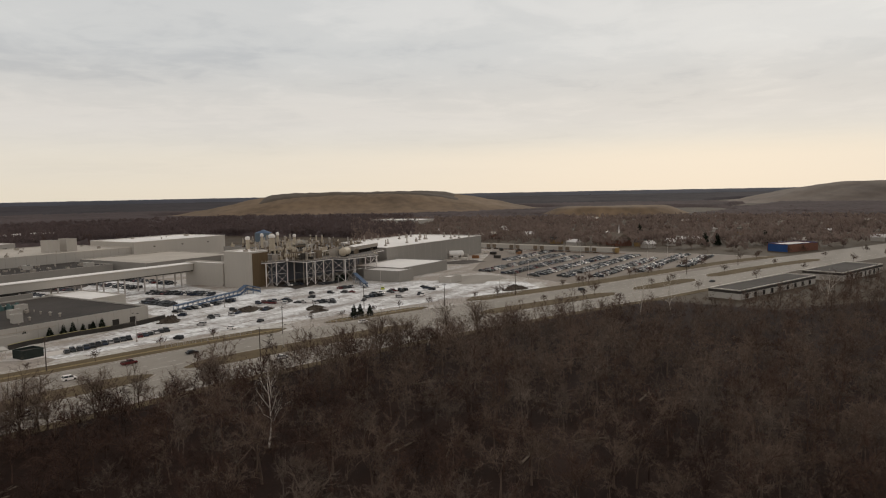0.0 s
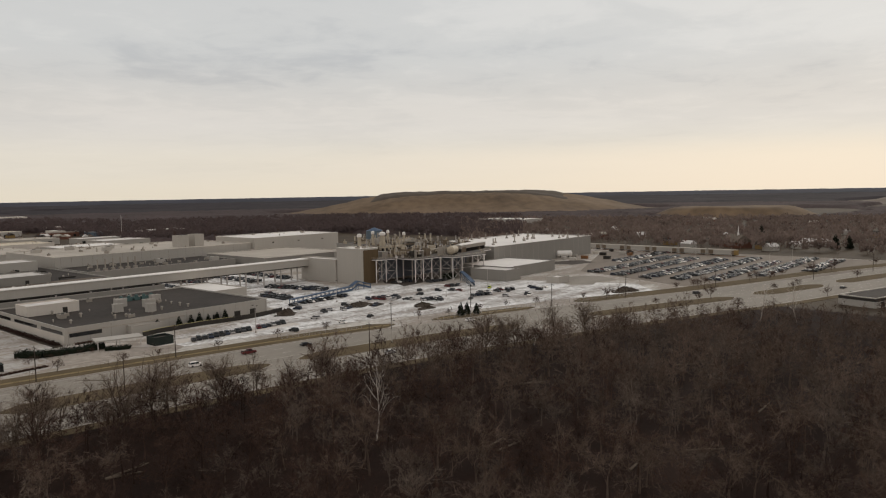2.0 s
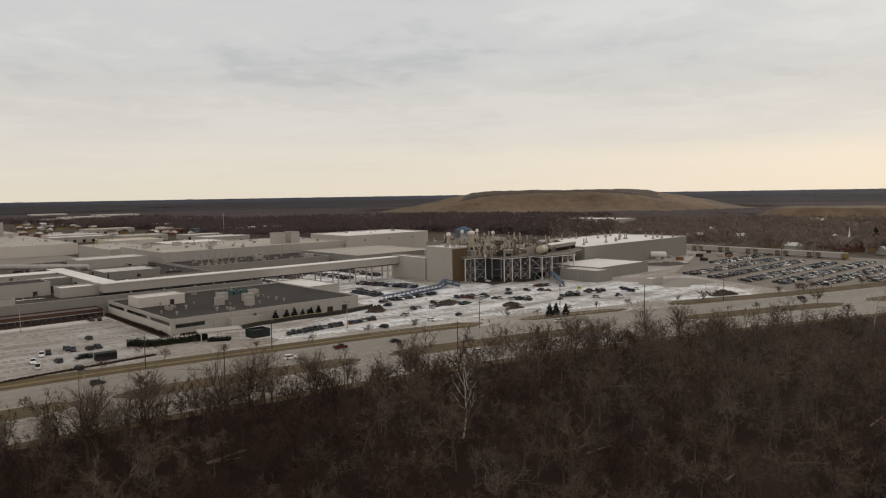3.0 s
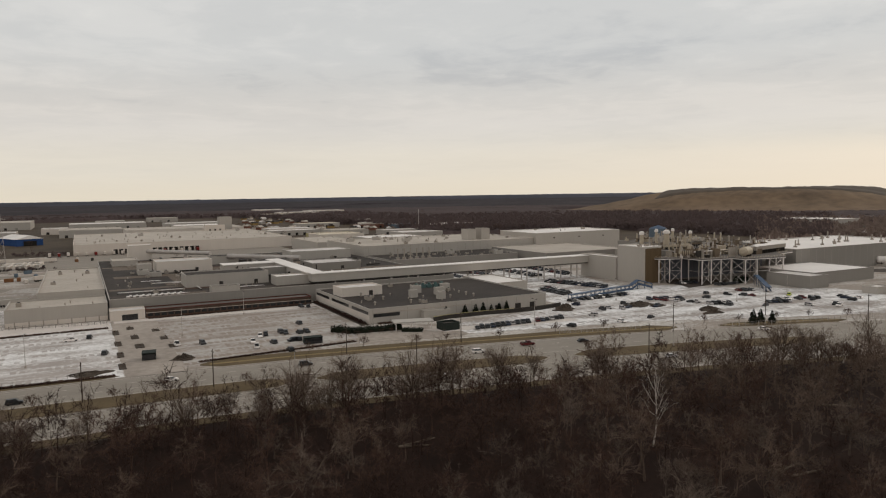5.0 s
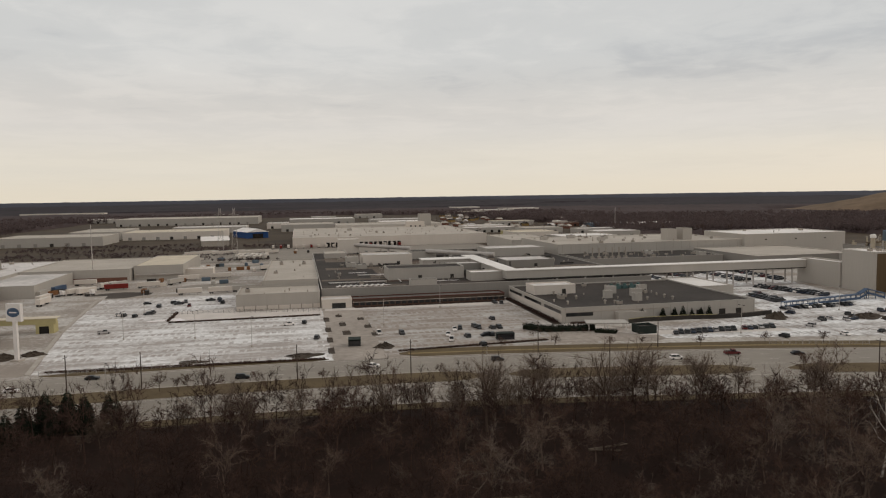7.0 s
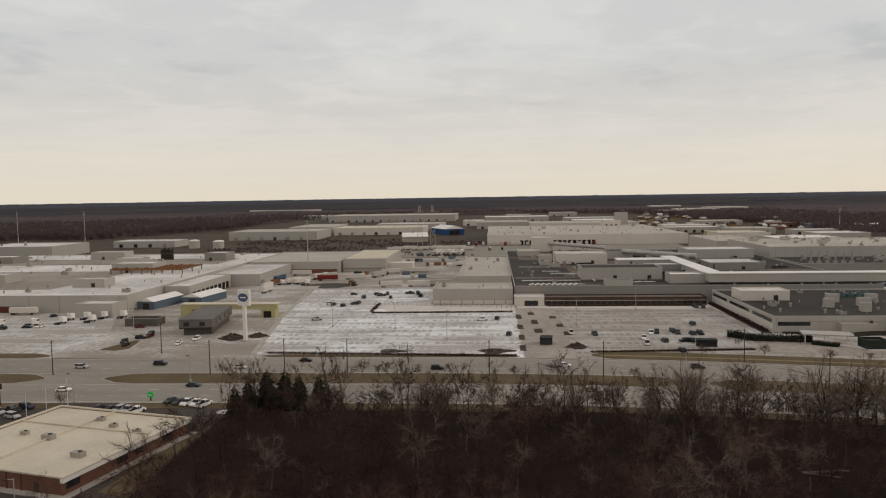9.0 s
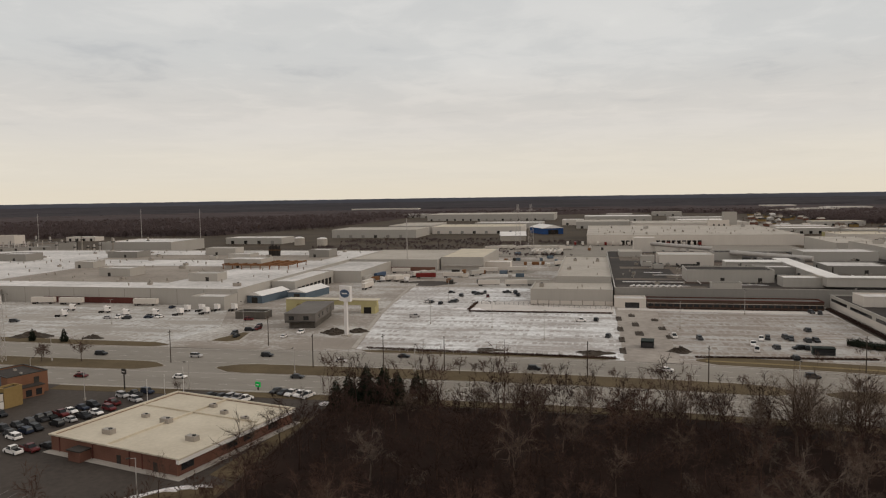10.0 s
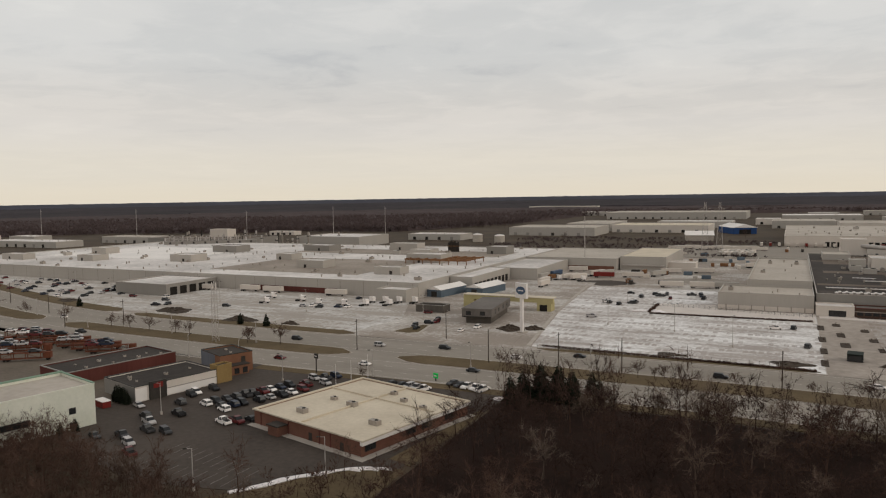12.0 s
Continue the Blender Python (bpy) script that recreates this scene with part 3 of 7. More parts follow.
sheet("showroom_lot", [(-182, 117), (-150, 108), (-125, 102), (-101, 108), (-97, 116), (-92, 122), (-87, 127), (-81, 130), (-77, 131.5), (-75.2, 197), (-176, 197)], 0.07, "asphalt_dark", "dark asphalt car park round the brick shop", "car park")
sheet("carrier_lot", [(-420, 100), (-182, 92), (-178, 197), (-250, 200), (-420, 214)], 0.05, "dirt_lot", "brown-grey worn lot for car carriers", "car park")
sheet("office_lot", [(378, 40), (470, -30), (600, -60), (620, 20), (500, 66), (420, 95)], 0.03, "ground", "rough brown grass round the low offices", "car park")
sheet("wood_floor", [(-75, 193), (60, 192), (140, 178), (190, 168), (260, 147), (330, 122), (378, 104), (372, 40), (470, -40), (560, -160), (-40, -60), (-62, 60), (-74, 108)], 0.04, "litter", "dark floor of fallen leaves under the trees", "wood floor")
sheet("scrub_floor", [(-260, 30), (-63, 30), (-80, 99), (-106, 102), (-125, 101.9), (-150, 107.9), (-182, 116.9), (-260, 119)], 0.04, "ground", "rough dull brown grass under the scrub", "grass")
sheet("scrub_bank", [(-106, 102), (-80, 99), (-74, 108), (-75.3, 131), (-77, 131.4), (-81, 129.9), (-87, 126.9), (-92, 121.9), (-97, 115.9), (-101, 107.9)], 0.06, "grass", "rough straw-coloured grass bank beside the lot", "grass")
srg = random.Random(4)
edge = [(-103, 106.5), (-101, 109), (-98.6, 113), (-97, 116), (-94.5, 119.3), (-92, 122), (-89.5, 124.8), (-87, 127), (-84, 128.8), (-81, 130), (-78.5, 131)]
sheet("snow_strip", [(x - srg.uniform(.2, .7), y + srg.uniform(.1, .6)) for x, y in edge] + [(x + srg.uniform(.3, 1.3), y - srg.uniform(.2, 1.2)) for x, y in edge[::-1]], 0.22, "snow", "thin ragged strip of old snow along the lot", "snow")
# beaten-down walk at the brown front building
sheet("front_walk", [(12, 372), (100, 368), (112, 372), (116, 300), (140, 270), (205, 262), (205, 268), (146, 278), (122, 303), (117, 385), (12, 384)], 0.09, "path", "pale snowy footpath round the office front", "path")
sheet("fore_walk", [(100, 268), (140, 258), (146, 262), (146, 286), (104, 292)], 0.085, "concrete", "pale apron before the office entrance", "path")
sheet("lawn_island", [(-66, 362), (10, 357), (10, 382), (-34, 382), (-36, 396), (-66, 392)], 0.10, "path", "snowy strip before the white hall", "lawn")
sheet("rail_yard", [(-130, 684), (215, 684), (210, 848), (-120, 848)], 0.03, "asphalt", "worn yard behind the halls", "yard")
s = Shape()
for k in range(17):
    s.box(-150 + k * 2.9, -149.88 + k * 2.9, 108, 113.2, 0.03, 0.085)
for k in range(11):
    s.box(-134 + k * 2.9, -133.88 + k * 2.9, 119 - k * .6, 124.4 - k * .6, 0.03, 0.085)
tagged(part("stall_lines", s, "paint_faded"), "faded white stall lines on dark asphalt", "stall lines", kind="structure")
sheet("back_yard", [(-420, 690), (-131, 684), (-121, 848), (-60, 1100), (-80, 1250), (-400, 1250)], 0.02, "ground", "rough brown ground among the far halls", "yard")
sheet("kerb_strip", [(-94.2, 263), (-92.4, 263), (-106.4, 345), (-108.2, 345)], 0.17, "kerb", "pale kerbed strip beside the snowy car park", "kerb")
sheet("kerb_strip", [(-108.2, 346), (-106.4, 346), (-118.2, 450), (-120, 450)], 0.17, "kerb", "pale kerbed strip beside the snowy car park", "kerb")
sheet("gate_island", [(-160, 268), (-150, 267), (-146, 272), (-150, 290), (-155, 290), (-160, 273)], 0.17, "kerb", "pale kerbed island before the gate", "traffic island")
sheet("gate_lawn", [(-158.6, 269.4), (-151, 268.6), (-147.6, 272.4), (-151, 288.4), (-154, 288.4), (-158.6, 273)], 0.2, "grass", "brown grass on the island before the gate", "lawn")
prg = random.Random(19)
for x, y, r in ((-60, 500, 26), (-110, 470, 20), (-20, 600, 30), (-70, 640, 34), (-150, 505, 18), (265, 470, 24), (420, 235, 30), (520, 300, 24), (-60, 545, 22), (350, 330, 26)):
    outline = [(x + r * prg.uniform(.6, 1.2) * math.cos(6.283 * i / 11), y + r * .7 * prg.uniform(.6, 1.2) * math.sin(6.283 * i / 11)) for i in range(11)]
    sheet("yard_patch", outline, 0.075, "asphalt_dark" if prg.random() < .6 else "asphalt", "darker worn patch of asphalt in the yard", "yard")
sheet("shop_lawn", [(-82, 136), (-75.6, 134), (-75.6, 176), (-77.5, 178)], 0.11, "grass", "narrow brown lawn beside the brick shop", "lawn")


# ---- buildings ----
SIZE = {}


def building(name, label, x0, x1, y0, y1, h, wall, roof, rz=0, trim=None, drop=0.6, category="building"):
    """A flat-roofed hall: four thick walls with a parapet, a roof slab inside it and a coping on top."""
    b = thing(name, (x0 + x1) / 2, (y0 + y1) / 2, 0, rz, label, category)
    p, q, w = (x1 - x0) / 2, (y1 - y0) / 2, 0.4
    s = Shape().box(-p, p, -q, -q + w, 0, h).box(-p, p, q - w, q, 0, h).box(-p, -p + w, -q + w, q - w, 0, h).box(p - w, p, -q + w, q - w, 0, h)
    part("wall", s, wall, b)
    part("roof", Shape().box(-p + w, p - w, -q + w, q - w, h - drop - 0.4, h - drop), roof, b)
    if trim:
        s = Shape()
        for a, c, d, e in ((-p - 0.08, p + 0.08, -q - 0.08, -q + w), (-p - 0.08, p + 0.08, q - w, q + 0.08), (-p - 0.08, -p + w, -q + w, q - w), (p - w, p + 0.08, -q + w, q - w)):
            s.box(a, c, d, e, h, h + 0.25)
        part("coping", s, trim, b)
    SIZE[b.name] = (p, q, h)
    return b


def face(b, side, u, width, z0, z1, name, material, proud=0.06, back=0.1, label=""):
    """A panel, window or door set on one side of a building; u runs along that side from its middle."""
    p, q, h = SIZE[b.name]
    a, c = u - width / 2, u + width / 2
    s = Shape()
    if side == "s":
        s.box(a, c, -q - proud, -q + back, z0, z1)
    elif side == "n":
        s.box(a, c, q - back, q + proud, z0, z1)
    elif side == "w":
        s.box(-p - proud, -p + back, a, c, z0, z1)
    else:
        s.box(p - back, p + proud, a, c, z0, z1)
    return part(name, s, material, b, label)


def glazed(b, side, u, width, z0, z1, panes=1, rim="dark_metal"):
    f = face(b, side, u, width + 0.3, z0 - 0.15, z1 + 0.15, "window", rim, 0.05)
    p, q, h = SIZE[b.name]
    step = width / panes
    for i in range(panes):
        k = face(b, side, u - width / 2 + (i + 0.5) * step, step - 0.12, z0, z1, "pane", "glass", 0.09)
        k.parent = f


rng = random.Random(11)
HVAC = []
for w, d, h, m in ((2.6, 1.8, 1.5, "duct"), (4.2, 2.4, 2.0, "duct"), (6.5, 4.5, 3.2, "wall_light")):
    t = thing("rooftop_unit", 0, 0, -50, 0, "dull grey metal rooftop unit on a flat roof", "rooftop unit", "rooftop units")
    part("casing", Shape().box(-w / 2, w / 2, -d / 2, d / 2, 0, h), m, t)
    part("fan_cowl", Shape().tube((w * 0.2, 0, h), (w * 0.2, 0, h + 0.35), d * 0.28, n=10), "dark_metal", t)
    HVAC.append(t)
VENTS = Shape()
used_templates = {}


def put(template, m):
    """The template itself at first, then copies of it."""
    if template.name not in used_templates:
        used_templates[template.name] = True
        template.matrix_basis = m
        return template
    return copy_thing(template, m)


def clutter(x0, x1, y0, y1, z, units, vents, big=0.2):
    for i in range(units):
        k = 2 if rng.random() < big else rng.choice((0, 0, 1))
        put(HVAC[k], pose(rng.uniform(x0, x1), rng.uniform(y0, y1), z, 0, 0, rng.choice((0, 90, 180, 270))))
    for i in range(vents):
        x, y, k = rng.uniform(x0, x1), rng.uniform(y0, y1), rng.uniform(.6, 1.4)
        VENTS.tube((x, y, z), (x, y, z + 1.1 * k), .35 * k, n=6).tube((x, y, z + 1.1 * k), (x, y, z + 1.5 * k), .65 * k, .3 * k, n=6)


def penthouse(label, x0, x1, y0, y1, z, h, wall="wall_light", roof="roof_white", doors=()):
    b = building("penthouse", label, x0, x1, y0, y1, h, wall, roof, trim=wall, drop=0.35, category="roof housing")
    b.location.z = z
    for u in doors:
        face(b, "s", u, 2.2, 0.1, 2.6, "door", "dark_metal")
    return b


# white windowless hall with a lower front
b = building("windowless_hall", "dull white windowless hall with a pale base band", -34, 10, 386, 420, 8.4, "wall_light", "roof_tan", trim="wall_light")
face(b, "s", 0, 43.6, 0.0, 2.2, "base_band", "wall_white", 0.1)
for i in range(7):
    face(b, "s", -18 + i * 6, 0.5, 0, 2.6, "downpipe", "duct", 0.2)
b = building("white_hall", "tall grey-white windowless hall behind a lower front", -22, 10, 421, 560, 11.4, "wall_light", "roof_tan", trim="wall_light")
clutter(-18, 6, 430, 550, 10.8, 3, 4, 0.0)
clutter(-30, 6, 390, 416, 7.8, 1, 4, 0.0)

# assembly hall with dark roof
b = building("assembly_hall", "vast low assembly hall with a dark bitumen roof", 11, 208, 392, 640, 9.0, "wall_grey", "roof_dark", trim="wall_light", drop=0.5)
AH = b
part("roof_field", Shape().box(-60, -8, -60, -12, 8.5, 8.54), "roof_brown", b, "brown gravel patch of the roof")
part("roof_field", Shape().box(-90, -40, 40, 110, 8.5, 8.54), "roof_brown", b, "brown gravel patch of the roof")
for x0, x1, y0, y1 in ((-97, 60, -121, -108), (-97, -20, -84, -76), (10, 97, -70, -40), (-30, 50, 0, 30), (-97, 97, 60, 66), (20, 90, 80, 118)):
    part("roof_field", Shape().box(x0, x1, y0, y1, 8.5, 8.56), "asphalt_dark" if y0 % 2 else "roof_brown", b, "dark patched strip of the roof")
arng = random.Random(12)
for x0, y0, w, d, m, text in ((-72, -118, 22, 6, "roof_brown", "brown gravel strip of the roof"), (-80, -98, 46, 9, "brick_dark", "dark brown strip of the roof"), (-66, -74, 60, 16, "roof_brown", "brown gravel strip of the roof"), (-20, -30, 30, 20, "brick_dark", "dark brown strip of the roof"), (-92, -20, 44, 14, "roof_brown", "brown gravel strip of the roof"), (-60, 22, 50, 9, "brick_dark", "dark brown strip of the roof")):
    part("roof_field", Shape().box(x0, x0 + w, y0, y0 + d, 8.5, 8.58), m, AH, text)
for x0, y0, w, d in ((-62, -62, 17, 2.2), (-84, -112, 26, 1.6), (-30, -104, 14, 1.8), (14, -100, 20, 2), (-78, -44, 12, 1.8), (30, -84, 16, 2)):
    part("snow_patch", Shape().prism([(x0 + w * (i / 6 if i < 7 else (12 - i) / 6), y0 + (0 if i < 7 else d) + arng.uniform(-.5, .5)) for i in range(13)], 8.58, 8.66), "snow", AH, "old snow on the roof")
for k in range(2):
    for i in range(9):
        t = thing("roof_fan", 20 + i * 3.1 + k * 1.4, 397.5 + k * 3.2, 8.5, 0, "small white roof fan on a low curb", "roof fan", "roof fans")
        part("curb", Shape().box(-.7, .7, -.7, .7, 0, .6), "duct", t)
        part("cowl", Shape().dome((0, 0, .6), .9, .7, 8, 3), "steel_white", t)
for x0, y0, x1, y1 in ((16, 416, 50, 416), (58, 410, 58, 424), (36, 452, 84, 452), (60, 470, 60, 512), (104, 430, 140, 430), (150, 410, 150, 460), (164, 440, 200, 440)):
    d = math.hypot(x1 - x0, y1 - y0)
    t = thing("roof_pipe", x0, y0, 8.5, math.degrees(math.atan2(y1 - y0, x1 - x0)), "pale pipe on low feet across the dark roof", "pipe", "roof pipes")
    part("pipe", Shape().tube((0, 0, .8), (d, 0, .8), .28, n=7), "steel_white", t)
    for i in range(int(d / 8) + 1):
        part("foot", Shape().box(i * 8 - .2, i * 8 + .2, -.3, .3, 0, .6), "dark_metal", t)
b = building("office_strip", "long single-storey dark brick office strip with a maroon roof edge", 27, 112, 380, 391, 4.3, "brick_dark", "roof_mid", trim="maroon", drop=0.3)
for i in range(26):
    face(b, "s", -40.5 + i * 3.25, 2.6, 1.0, 2.5, "window", "glass", 0.05)
face(b, "s", 0, 85, 2.6, 2.9, "sill_band", "kerb", 0.12)
b = building("lobby", "pale lobby block with glazed entrance doors", 10.6, 26.6, 379, 391, 4.8, "wall_white", "roof_grey", trim="wall_white", drop=0.3)
glazed(b, "s", 1, 7, 0.2, 2.8, 5)
for w in [(52, 99, 424, 446, 8.5, 7.0, "wall_light", "roof_dark", (-4, 16)), (99, 130, 405, 418, 8.5, 5.0, "wall_light", "roof_white", ()), (61, 76, 393, 400, 8.5, 3.4, "wall_light", "roof_dark", ()), (45, 82, 520, 545, 8.5, 7.5, "wall_white", "roof_grey", (8,)), (33, 42, 520, 530, 8.5, 6.5, "wall_light", "roof_grey", ()),
          (96, 118, 455, 470, 8.5, 5.5, "wall_grey", "roof_grey", ()), (110, 135, 500, 520, 8.5, 6.0, "wall_grey", "roof_dark", ()), (140, 175, 470, 500, 8.5, 5.0, "wall_grey", "roof_grey", (4,)), (88, 108, 560, 580, 8.5, 6.0, "wall_light", "roof_dark", ()), (20, 38, 590, 620, 8.5, 4.0, "wall_light", "roof_tan", ()), (150, 200, 560, 590, 8.5, 6.5, "wall_light", "roof_grey", ())]:
    penthouse("pale grey metal roof housing with flat top", *w)
clutter(16, 200, 396, 630, 8.5, 44, 150, 0.12)
s = Shape()
for i in range(16):
    x, y = rng.uniform(80, 150), rng.uniform(425, 500)
    s.box(x, x + rng.uniform(2, 12), y, y + rng.uniform(1, 3), 9.2, 10.2 + rng.random() * 2)
for i in range(34):
    x, y = rng.uniform(84, 145), rng.uniform(430, 495)
    s.tube((x, y, 8.4), (x, y, 10.0 + rng.random() * 4), 0.4, n=6)
    s.box(x - 0.9, x + 0.9, y - 0.9, y + 0.9, 8.4, 9.6)
for i in range(26):
    x, y, L = rng.uniform(24, 196), rng.uniform(455, 632), rng.uniform(6, 26)
    if rng.random() < .5:
        s.box(x, x + L, y, y + 1.1, 9.1, 10.1)
    else:
        s.box(x, x + 1.1, y, y + L * .8, 9.1, 10.1)
    s.box(x, x + .6, y, y + .6, 8.4, 9.1)
tagged(part("roof_ductwork", s, "dark_metal"), "tangle of dark ducts and pipes on the roof", "ductwork", kind="stuff")

# brown front office with dark roof
b = building("front_office", "long low grey office block with a dark flat roof", 117, 216, 304, 388, 7.0, "wall_light", "roof_dark", trim="wall_light", drop=0.45)
FO = b
for u, w in ((-29, 22), (0, 26), (29, 22)):
    glazed(b, "w", u, w, 4.4, 5.5, 8)
face(b, "w", 0, 83, 0.0, 4.0, "base_band", "wall_white", 0.1)
glazed(b, "s", -41, 13, 3.2, 4.6, 6)
face(b, "s", -22, 52, 4.9, 5.3, "ledge", "kerb", 0.15)
for u in (20, 32, 41):
    face(b, "s", u, 3.4, 0, 3.2, "dock_door", "dark_metal")
for i in range(12):
    face(b, "s", -48 + i * 8.8, 0.12, 0.0, 6.6, "panel_joint", "wall_grey", 0.03)
building("white_annex", "low grey annex with a bright white roof", 216.6, 238, 354, 396, 6.8, "wall_light", "roof_white", trim="wall_light", drop=0.3)
penthouse("white stair housing on the dark roof", 120, 143, 352, 366, 6.55, 4.6, "wall_white", "roof_grey", (5,))
for x, y, w in ((150, 330, 4), (158, 345, 5), (166, 332, 5), (176, 345, 4.5), (160, 318, 4)):
    penthouse("boxy light grey air unit housing on the dark roof", x, x + w, y, y + w * 0.8, 6.55, 3.6, "wall_light", "roof_grey")
clutter(122, 186, 310, 384, 6.55, 10, 24, 0.0)
for i in range(5):
    t = thing("exhaust_fan", 168 + i * 4, 362, 6.5, 0, "faded teal exhaust fan on the dark office roof", "exhaust fan", "exhaust fans")
    part("stack", Shape().tube((0, 0, 0), (0, 0, 2.9), .9, n=8), "teal", t)
    part("housing", Shape().box(-1.4, 1.4, -1, 3, 0, 1.7), "teal", t)
t = thing("entrance_canopy", 130, 285, 0, -14, "flat white entrance canopy on slim posts", "canopy")
part("slab", Shape().box(-9, 9, -4, 4, 3.3, 3.8), "wall_light", t)
for x in (-8, 0, 8):
    for y in (-3.4, 3.4):
        part("post", Shape().box(x - .15, x + .15, y - .15, y + .15, 0, 3.3), "steel_white", t)
b = building("front_annex", "small pale block at the office front", 143, 157, 300, 304, 4.4, "wall_light", "roof_grey", trim="wall_light")
b = building("gate_shed", "small dark green shed with a flat roof", 139, 147, 272, 279, 3.2, "green_dark", "roof_dark", trim="green_dark")

# bridge for conveyors between the halls
t = thing("conveyor_bridge", 0, 0, 0, 0, "long enclosed pale grey conveyor bridge on steel posts", "conveyor bridge")
part("gallery", Shape().box(118, 318.8, 397, 405, 10.0, 14.6), "wall_light", t)
part("gallery_roof", Shape().box(117.6, 318.8, 396.6, 405.4, 14.6, 15.0), "roof_white", t)
part("gallery", Shape().box(118, 127, 405, 512, 9.8, 14.4), "wall_light", t)
part("gallery_roof", Shape().box(117.6, 127.4, 405.4, 512.4, 14.4, 14.8), "roof_white", t)
part("gallery", Shape().box(84, 118, 486, 500, 9.4, 14.2), "wall_light", t)
part("gallery_roof", Shape().box(83.6, 117.6, 485.6, 500.4, 14.2, 14.6), "roof_white", t)
part("sole_plate", Shape().box(118.3, 318.7, 397.3, 404.7, 9.4, 10.0), "dark_metal", t)
for x in range(225, 318, 14):
    for y in (397.2, 404):
        part("post", Shape().box(x - .35, x + .35, y, y + .7, 0, 9.4), "steel", t)
for x in (132, 150, 168, 186, 204):
    part("post", Shape().box(x - .4, x + .4, 397.4, 398.2, 6.5 if x < 208 else 0, 9.4), "steel", t)
t = thing("conveyor_tube", 0, 0, 0, 0, "round galvanised conveyor tube over the roofs", "conveyor")
part("tube", Shape().tube((46, 640, 16), (92, 590, 15), 1.7, n=12), "steel", t)
part("tube", Shape().tube((100, 560, 14.5), (146, 522, 13.5), 1.8, n=12), "steel", t)
part("trestle", Shape().box(74, 76, 607, 609, 8, 13.9).box(91, 93, 588, 590, 8, 13.6).box(121, 123, 540, 542, 8, 12.3), "steel", t)
penthouse("square pale transfer tower at the tube's end", 34, 52, 636, 654, 0, 21, "wall_white", "roof_white")

# body hall, its taller end and the head house
b = building("body_hall", "long windowless grey hall behind the assembly roof", 212, 384, 560, 660, 16.6, "wall_light", "roof_tan", trim="wall_white", drop=0.4)
for i in range(22):
    face(b, "s", -82 + i * 7.8, 0.14, 0, 16, "panel_joint", "wall_grey", 0.04)
b = building("press_hall", "tall pale grey windowless hall with a bright roof edge", 384, 486, 556, 620, 21.0, "wall_light", "roof_white", trim="roof_white", drop=0.4)
for u in (-30, 0, 30):
    face(b, "s", u, 2, 15.5, 16.5, "louvre", "dark_metal")
b = building("head_house", "pair of square pale towers on the hall", 322, 331, 578, 590, 26, "wall_light", "roof_tan", trim="wall_light")
b = building("head_house", "pair of square pale towers on the hall", 337, 346, 578, 590, 26.5, "wall_light", "roof_tan", trim="wall_light")
b = building("lean_to_hall", "low grey hall with a white roof beside the tall one", 335, 420, 470, 556, 10.5, "wall_grey", "roof_tan", trim="wall_white", drop=0.3)
b = building("link_block", "square grey block where the bridge meets the paint shop", 319, 329.6, 368.4, 405.6, 15.4, "wall_light", "roof_white", trim="wall_light")
b = building("side_hall", "low wide hall with flat grey roof", 212, 330, 505, 558, 9.0, "wall_grey", "roof_dark", trim="wall_light", drop=0.4)
clutter(216, 326, 508, 555, 8.6, 12, 26, 0.1)
for i in range(6):
    t = thing("exhaust_stack", 222 + i * 5.5, 512, 8.6, 0, "tall slim grey exhaust stack on the roof", "exhaust stack", "exhaust stacks")
    part("pipe", Shape().tube((0, 0, 0), (0, 0, 8.5), 0.55, n=8), "duct", t)
    part("foot", Shape().box(-1.2, 1.2, -1.2, 1.2, 0, 1.6), "duct", t)
clutter(215, 380, 565, 655, 16.2, 16, 22, 0.2)
clutter(388, 482, 560, 616, 20.6, 2, 4, 0.0)

# paint shop: tall block, decked roof full of ducts, white steel frames in front
b = building("paint_shop", "huge grey paint shop crowded with rooftop plant", 330, 446, 352, 382, 19.5, "wall_grey", "roof_mid", trim="wall_grey", drop=0.5)
building("rear_paint_shop", "rear wing of the grey paint shop under rooftop plant", 388, 446, 382.4, 446, 19.5, "wall_grey", "roof_mid", trim="wall_grey", drop=0.5)
b2 = building("paint_shop_end", "tall plain grey end block of the paint shop", 320, 336, 344, 368, 23.6, "wall_light", "roof_white", trim="roof_white", drop=0.4)
# darker panels put the deck's shade into the wall colour below it
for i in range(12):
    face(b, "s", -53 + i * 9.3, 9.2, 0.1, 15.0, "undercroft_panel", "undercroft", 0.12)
# brown south face; the shade it lies in is part of its colour
face(b2, "s", 1, 13.8, 0.1, 22.6, "stained_panel", "brown_wall", 0.1, label="brown cladding with its shade put into the colour")
deck = [(330, 351.9), (330, 340), (347, 336), (347, 320), (372, 318), (372, 308), (404, 304), (420, 322), (440, 326), (440, 351.9)]
t = thing("plant_deck", 0, 0, 0, 0, "high steel deck on white braced frames before the paint shop", "steel deck")
part("floor_plate", Shape().prism(deck, 15.6, 16.2), "roof_mid", t)
part("edge_beam", Shape().prism([(x, y - 0.25) for x, y in deck], 15.2, 15.6), "steel_white", t)
cols = [(330.6, 340.5), (338, 338.6), (346.4, 336.8), (347.6, 320.6), (355, 320), (363, 319.4), (371.4, 318.8), (372.6, 308.6), (382, 307.6), (392, 306.4), (403, 305), (419, 322.5), (430, 325)]
for x, y in cols:
    part("column", Shape().box(x - .24, x + .24, y - .24, y + .24, 0, 15.2), "steel_white", t)
